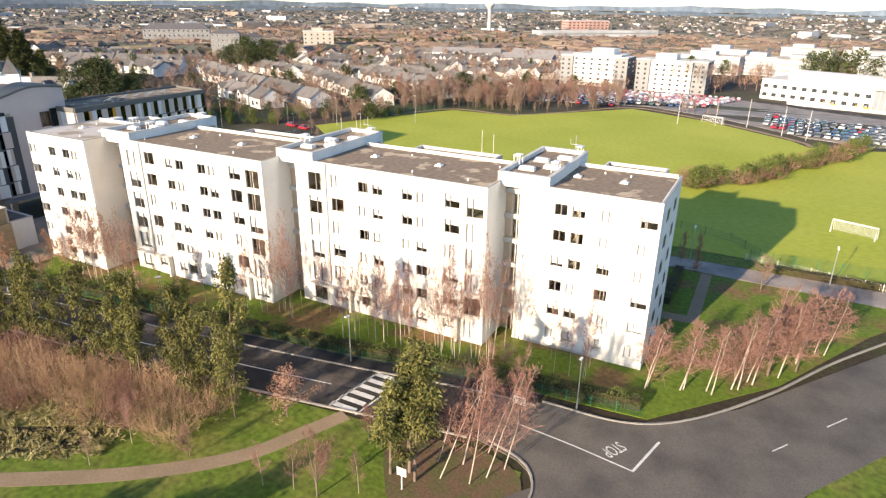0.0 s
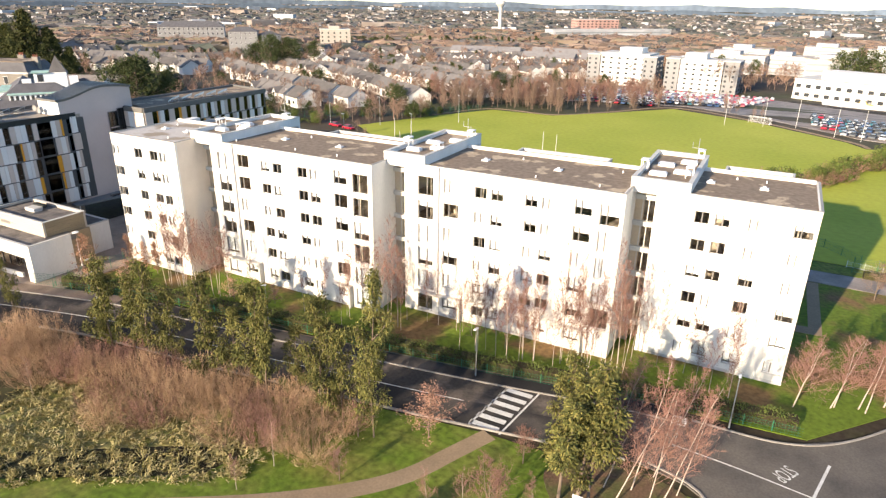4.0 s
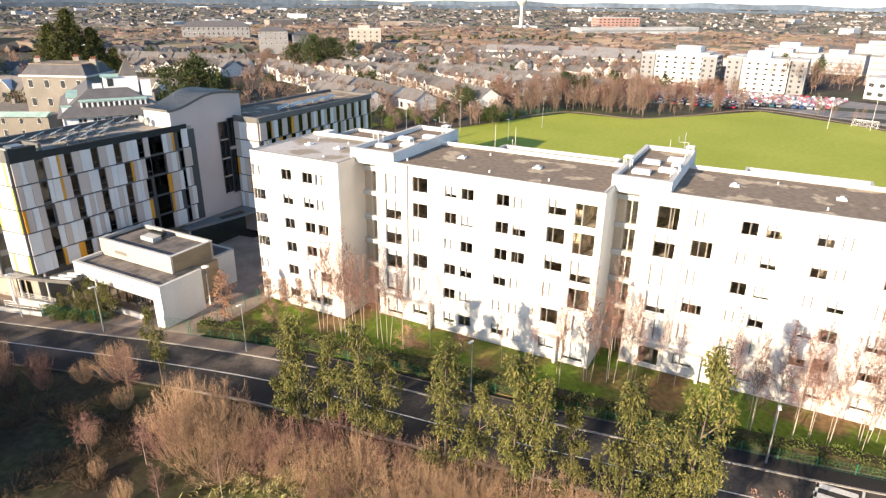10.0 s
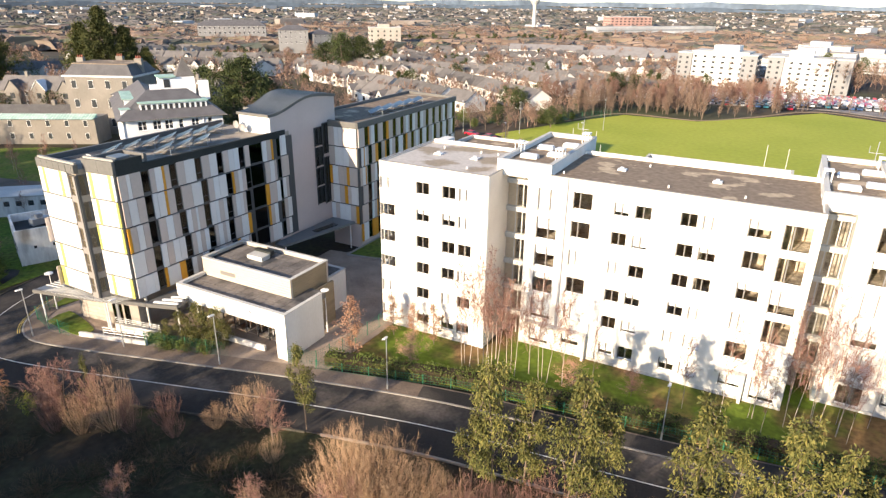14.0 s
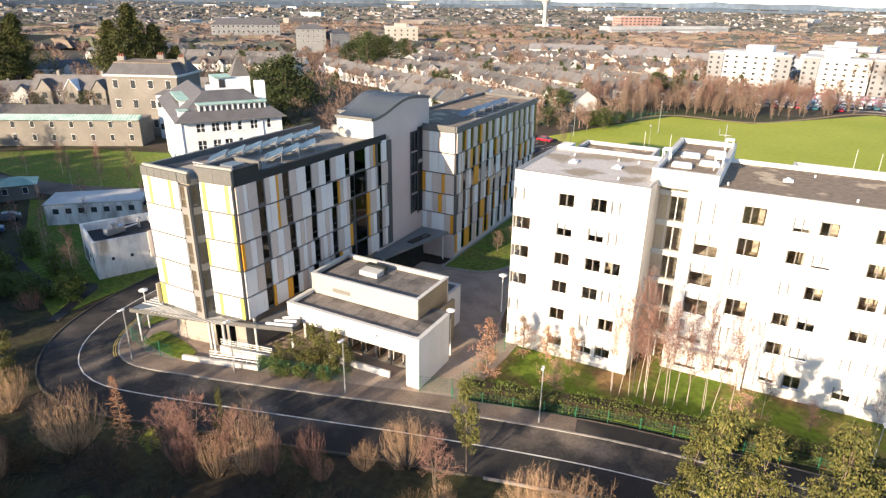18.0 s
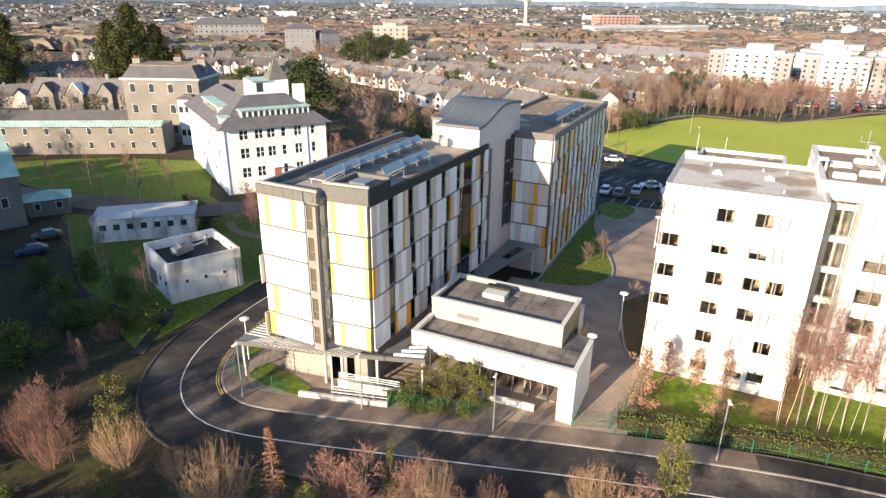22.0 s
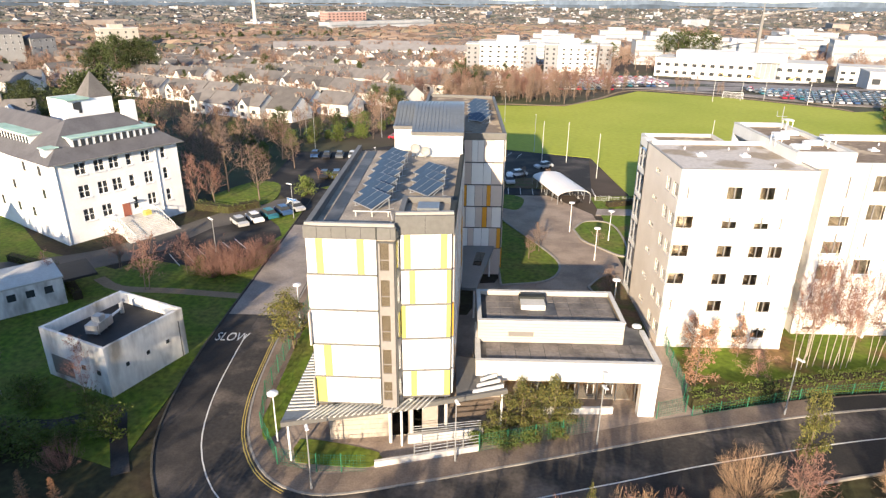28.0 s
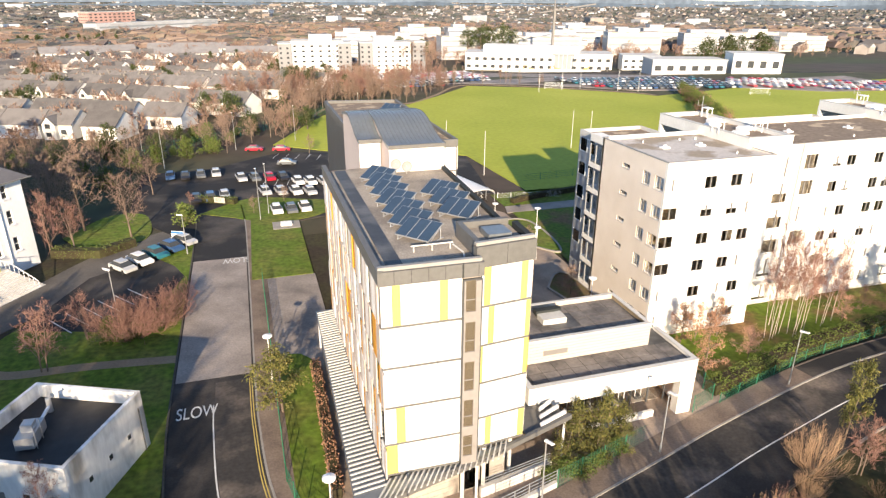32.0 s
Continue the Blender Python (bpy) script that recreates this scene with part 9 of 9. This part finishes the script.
part("apex", Mesh().tube([(0, 0, 34), (0, 0, 41)], [0.6, 0.2], 4), frame_grey, cn)

# far car parks beyond the field
slab("far_car_park", [(-95, 262), (-62, 275), (-48, 278), (-18, 258), (10, 232), (28, 226), (60, 240), (60, 285), (20, 325), (-20, 368), (-112, 376), (-118, 330)], lambda x, y: gz(x, y) + 0.05, asphalt_pale, "large car park beyond the playing field", "car_park", z0=lambda x, y: gz(x, y) - 0.5)
slab("far_road", [(-14, 366), (22, 327), (60, 300), (160, 262), (160, 270), (62, 309), (28, 334), (-8, 372)], lambda x, y: gz(x, y) + 0.12, asphalt, "road beyond the car parks", "road", z0=lambda x, y: gz(x, y) - 0.5)
for row in range(4):
    for i in range(30):
        x = -96 + i * 2.7 + row * 0.6
        y = 268 + row * 6.4 + (x + 60) * 0.05
        if (x > -60 and y < 285) or hr.random() < 0.08 or x > -30:
            continue
        car(x, y, 92 + hr.uniform(-3, 3), None, gz(x, y) + 0.06, "in the far car park", "cars in the far car park", False)
for row in range(6):
    for i in range(24):
        x = -2 + i * 2.6
        y = 236 + row * 6.0 - (x - 10) * 0.18 + (8 if x < 5 else 0)
        if hr.random() < 0.12:
            continue
        car(x, y, 80 + hr.uniform(-3, 3), None, gz(x, y) + 0.06, "in the far car park", "cars in the far car park", False)

slab("side_car_park", [(50, 232), (86, 208), (135, 200), (140, 250), (104, 249), (64, 247)], lambda x, y: gz(x, y) + 0.07, asphalt_pale, "car park beside the second field", "car_park", z0=lambda x, y: gz(x, y) - 0.5)
# the furthest rows of parked cars, too many to count
pc = Mesh()
spots = [(-116 + i * 2.75 + row * 0.9, 318 + row * 5.6) for row in range(9) for i in range(34)]
spots = [(x, y) for x, y in spots if x < -14 and y < 370]
spots += [(-96 + i * 2.7 + row * 0.6, 268 + row * 6.4) for row in range(4, 8) for i in range(25)]
spots += [(58 + i * 2.7 + row * 5, 234 + row * 8.5 - (3 + i * 2.7 + row * 5) * 0.52) for row in range(4) for i in range(22)]
for x, y in spots:
    if hr.random() < 0.12:
        continue
    z = gz(x, y) + 0.06
    pc.box(x - 0.85, y - 2.05, z + 0.25, x + 0.85, y + 2.05, z + 0.85)
    pc.add([(x - 0.8, y - 1.5, z + 0.85), (x + 0.8, y - 1.5, z + 0.85), (x + 0.8, y + 1.3, z + 0.85), (x - 0.8, y + 1.3, z + 0.85), (x - 0.65, y - 0.9, z + 1.42), (x + 0.65, y - 0.9, z + 1.42), (x + 0.65, y + 0.8, z + 1.42), (x - 0.65, y + 0.8, z + 1.42)],
           [(4, 5, 6, 7), (0, 1, 5, 4), (1, 2, 6, 5), (2, 3, 7, 6), (3, 0, 4, 7)])
stuff("parked_cars", pc, island_mat("mixed car paint", [(0.03, 0.03, 0.035), (0.4, 0.41, 0.42), (0.1, 0.11, 0.12), (0.7, 0.7, 0.7), (0.05, 0.09, 0.18), (0.3, 0.02, 0.03), (0.25, 0.26, 0.27)], 0.35), "rows of parked cars in the far car park", "cars")

# woods, gardens and the far town
def many(name, protos, places, material, label, category):
    """Many plain copies of small triangle meshes joined into one mass."""
    vs, fs, k = [], [], 0
    arrs = [(np.array(m.v), np.array([f for f in m.f if len(f) == 3])) for m in protos]
    for i, (x, y, z, s, a) in enumerate(places):
        v, f = arrs[i % len(arrs)]
        c, n = math.cos(a) * s, math.sin(a) * s
        vs.append(np.stack([v[:, 0] * c - v[:, 1] * n + x, v[:, 0] * n + v[:, 1] * c + y, v[:, 2] * s + z], 1))
        fs.append(f + k)
        k += len(v)
    v, f = np.concatenate(vs), np.concatenate(fs)
    me = bpy.data.meshes.new(name)
    me.vertices.add(len(v))
    me.vertices.foreach_set("co", v.ravel())
    me.loops.add(len(f) * 3)
    me.loops.foreach_set("vertex_index", f.ravel())
    me.polygons.add(len(f))
    me.polygons.foreach_set("loop_start", np.arange(0, len(f) * 3, 3))
    me.update()
    me.validate()
    return stuff(name, me, material, label, category)


def far_tree(rng, tip):
    tr, tw = bare_tree(rng, 9.0, 4.6, 1, 14, 6, 3, 0.16, 0.12, 0.8, tip, True)
    tw.spike((0, 0, 0), (0, 0, 8), 0.2)
    return tw


def free(x, y):
    """Clear of the field, the car park and the college grounds."""
    return y > 172 and not (x > -128 and y < 275 - max(0, -x - 60) * 0.9)


placed = []
for _ in range(1500):
    x, y = hr.uniform(-420, -70), hr.uniform(172, 470)
    if free(x, y) and y > 176 - (x + 160) * 0.55:
        placed.append((x, y))
for i, (x, y) in enumerate(placed[:45]):
    (wood if i % 7 else bush)(x, y, hr.uniform(0.5, 0.95), z=gz(x, y))
rest = [(x, y, gz(x, y), hr.uniform(0.4, 0.85), hr.uniform(0, 6.3)) for x, y in placed[45:1300]]
for _ in range(1500):
    x, y = hr.uniform(-800, 200), hr.uniform(380, 950)
    rest.append((x, y, gz(x, y), hr.uniform(0.7, 1.3), hr.uniform(0, 6.3)))
for _ in range(260):
    x, y = hr.uniform(-150, 330), hr.uniform(395, 560)
    rest.append((x, y, gz(x, y), hr.uniform(0.6, 1.1), hr.uniform(0, 6.3)))
for _ in range(90):
    x, y = hr.uniform(-262, -170), hr.uniform(150, 235)
    rest.append((x, y, 0, hr.uniform(0.45, 0.8), hr.uniform(0, 6.3)))
for _ in range(120):
    x, y = hr.uniform(-470, -240), hr.uniform(128, 240)
    rest.append((x, y, 0, hr.uniform(0.6, 1.1), hr.uniform(0, 6.3)))
many("far_woods", [far_tree(hr, 0.115) for _ in range(5)], rest, twig_far, "brown haze of bare trees between the houses", "trees")
for _ in range(85):
    x, y = hr.uniform(-460, -100), hr.uniform(200, 480)
    if free(x, y):
        (far_broad if hr.random() < 0.5 else far_conifer)(x, y, hr.uniform(0.45, 0.8), z=gz(x, y))
for _ in range(70):
    t = hr.random()
    x, y = -450 + 200 * t + hr.uniform(-12, 12), 530 + 135 * t + hr.uniform(-25, 25)
    (far_conifer if hr.random() < 0.6 else far_broad)(x, y, hr.uniform(0.6, 1.05), z=gz(x, y))
town, town_pale, roofs, far_trees, mid_trees = Mesh(), Mesh(), Mesh(), Mesh(), Mesh()
for _ in range(3200):
    r = 520 + 3900 * hr.random() ** 1.6
    a = radians(hr.uniform(-62, 78))
    x, y = -r * math.sin(a) - 40, r * math.cos(a)
    if (y < 420 and x > -450) or (r < 1050 and hr.random() < 0.78):
        continue
    z = gz(x, y)
    big = r > 950 and hr.random() < 0.06
    L, D, H = (hr.uniform(20, 60), hr.uniform(12, 25), hr.uniform(7, 15)) if big else (hr.uniform(8, 22), 9, 5)
    d = radians(hr.choice((10, 35, 70, 100)) + hr.uniform(-5, 5))
    dv = (math.cos(d), math.sin(d))
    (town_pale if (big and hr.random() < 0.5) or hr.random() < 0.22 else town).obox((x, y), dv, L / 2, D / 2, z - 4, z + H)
    if not big:
        n = (-dv[1], dv[0])
        c = [(x + dv[0] * p * L / 2 + n[0] * q * (D / 2 + 0.3), y + dv[1] * p * L / 2 + n[1] * q * (D / 2 + 0.3), z + H) for p, q in ((-1, -1), (1, -1), (1, 1), (-1, 1))]
        c += [(x - dv[0] * L / 2, y - dv[1] * L / 2, z + H + 3), (x + dv[0] * L / 2, y + dv[1] * L / 2, z + H + 3)]
        roofs.add(c, [(0, 1, 5, 4), (2, 3, 4, 5)])
        (town_pale if hr.random() < 0.3 else town).add([c[0], c[3], c[4], c[1], c[2], c[5]], [(0, 2, 1), (3, 4, 5)])
stuff("distant_sheds", town_pale, haze_pale, "distant houses and sheds of the town, paled for haze", "houses")
stuff("distant_houses", town, mat("distant brick and render", (0.22, 0.18, 0.155), 0.9, 0.2, 0.01, 0.1, col2=(0.32, 0.29, 0.27)), "brick and rendered houses of the distant town", "houses")
stuff("distant_roofs", roofs, tile_brown, "grey-brown distant roofs", "houses")
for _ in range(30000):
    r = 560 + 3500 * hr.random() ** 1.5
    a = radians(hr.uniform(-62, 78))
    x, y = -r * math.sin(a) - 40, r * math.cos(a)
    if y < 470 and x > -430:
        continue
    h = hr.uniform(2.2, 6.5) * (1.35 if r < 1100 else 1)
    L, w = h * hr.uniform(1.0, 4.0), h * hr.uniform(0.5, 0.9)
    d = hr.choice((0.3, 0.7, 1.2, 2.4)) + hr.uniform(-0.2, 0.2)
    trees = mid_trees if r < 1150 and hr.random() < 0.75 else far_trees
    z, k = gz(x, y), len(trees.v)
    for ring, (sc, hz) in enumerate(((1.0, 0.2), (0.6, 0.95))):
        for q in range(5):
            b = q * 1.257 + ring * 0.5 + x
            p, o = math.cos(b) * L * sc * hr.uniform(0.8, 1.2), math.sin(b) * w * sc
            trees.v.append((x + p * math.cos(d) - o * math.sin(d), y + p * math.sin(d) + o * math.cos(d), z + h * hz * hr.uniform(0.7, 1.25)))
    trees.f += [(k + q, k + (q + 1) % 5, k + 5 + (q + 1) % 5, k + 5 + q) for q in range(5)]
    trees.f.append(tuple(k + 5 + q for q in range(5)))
stuff("middle_woods", mid_trees, island_mat("russet winter woods", [(0.205, 0.15, 0.122), (0.165, 0.125, 0.105), (0.24, 0.18, 0.145), (0.10, 0.105, 0.07)]), "brown and russet tree belts beyond the suburb", "trees")
# the further belts carry a haze tint in their base colours
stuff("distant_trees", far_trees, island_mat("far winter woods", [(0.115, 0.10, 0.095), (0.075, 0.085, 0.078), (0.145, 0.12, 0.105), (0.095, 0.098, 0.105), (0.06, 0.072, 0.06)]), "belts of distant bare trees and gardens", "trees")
# ridge colours are haze painted in, paler and bluer for the further one
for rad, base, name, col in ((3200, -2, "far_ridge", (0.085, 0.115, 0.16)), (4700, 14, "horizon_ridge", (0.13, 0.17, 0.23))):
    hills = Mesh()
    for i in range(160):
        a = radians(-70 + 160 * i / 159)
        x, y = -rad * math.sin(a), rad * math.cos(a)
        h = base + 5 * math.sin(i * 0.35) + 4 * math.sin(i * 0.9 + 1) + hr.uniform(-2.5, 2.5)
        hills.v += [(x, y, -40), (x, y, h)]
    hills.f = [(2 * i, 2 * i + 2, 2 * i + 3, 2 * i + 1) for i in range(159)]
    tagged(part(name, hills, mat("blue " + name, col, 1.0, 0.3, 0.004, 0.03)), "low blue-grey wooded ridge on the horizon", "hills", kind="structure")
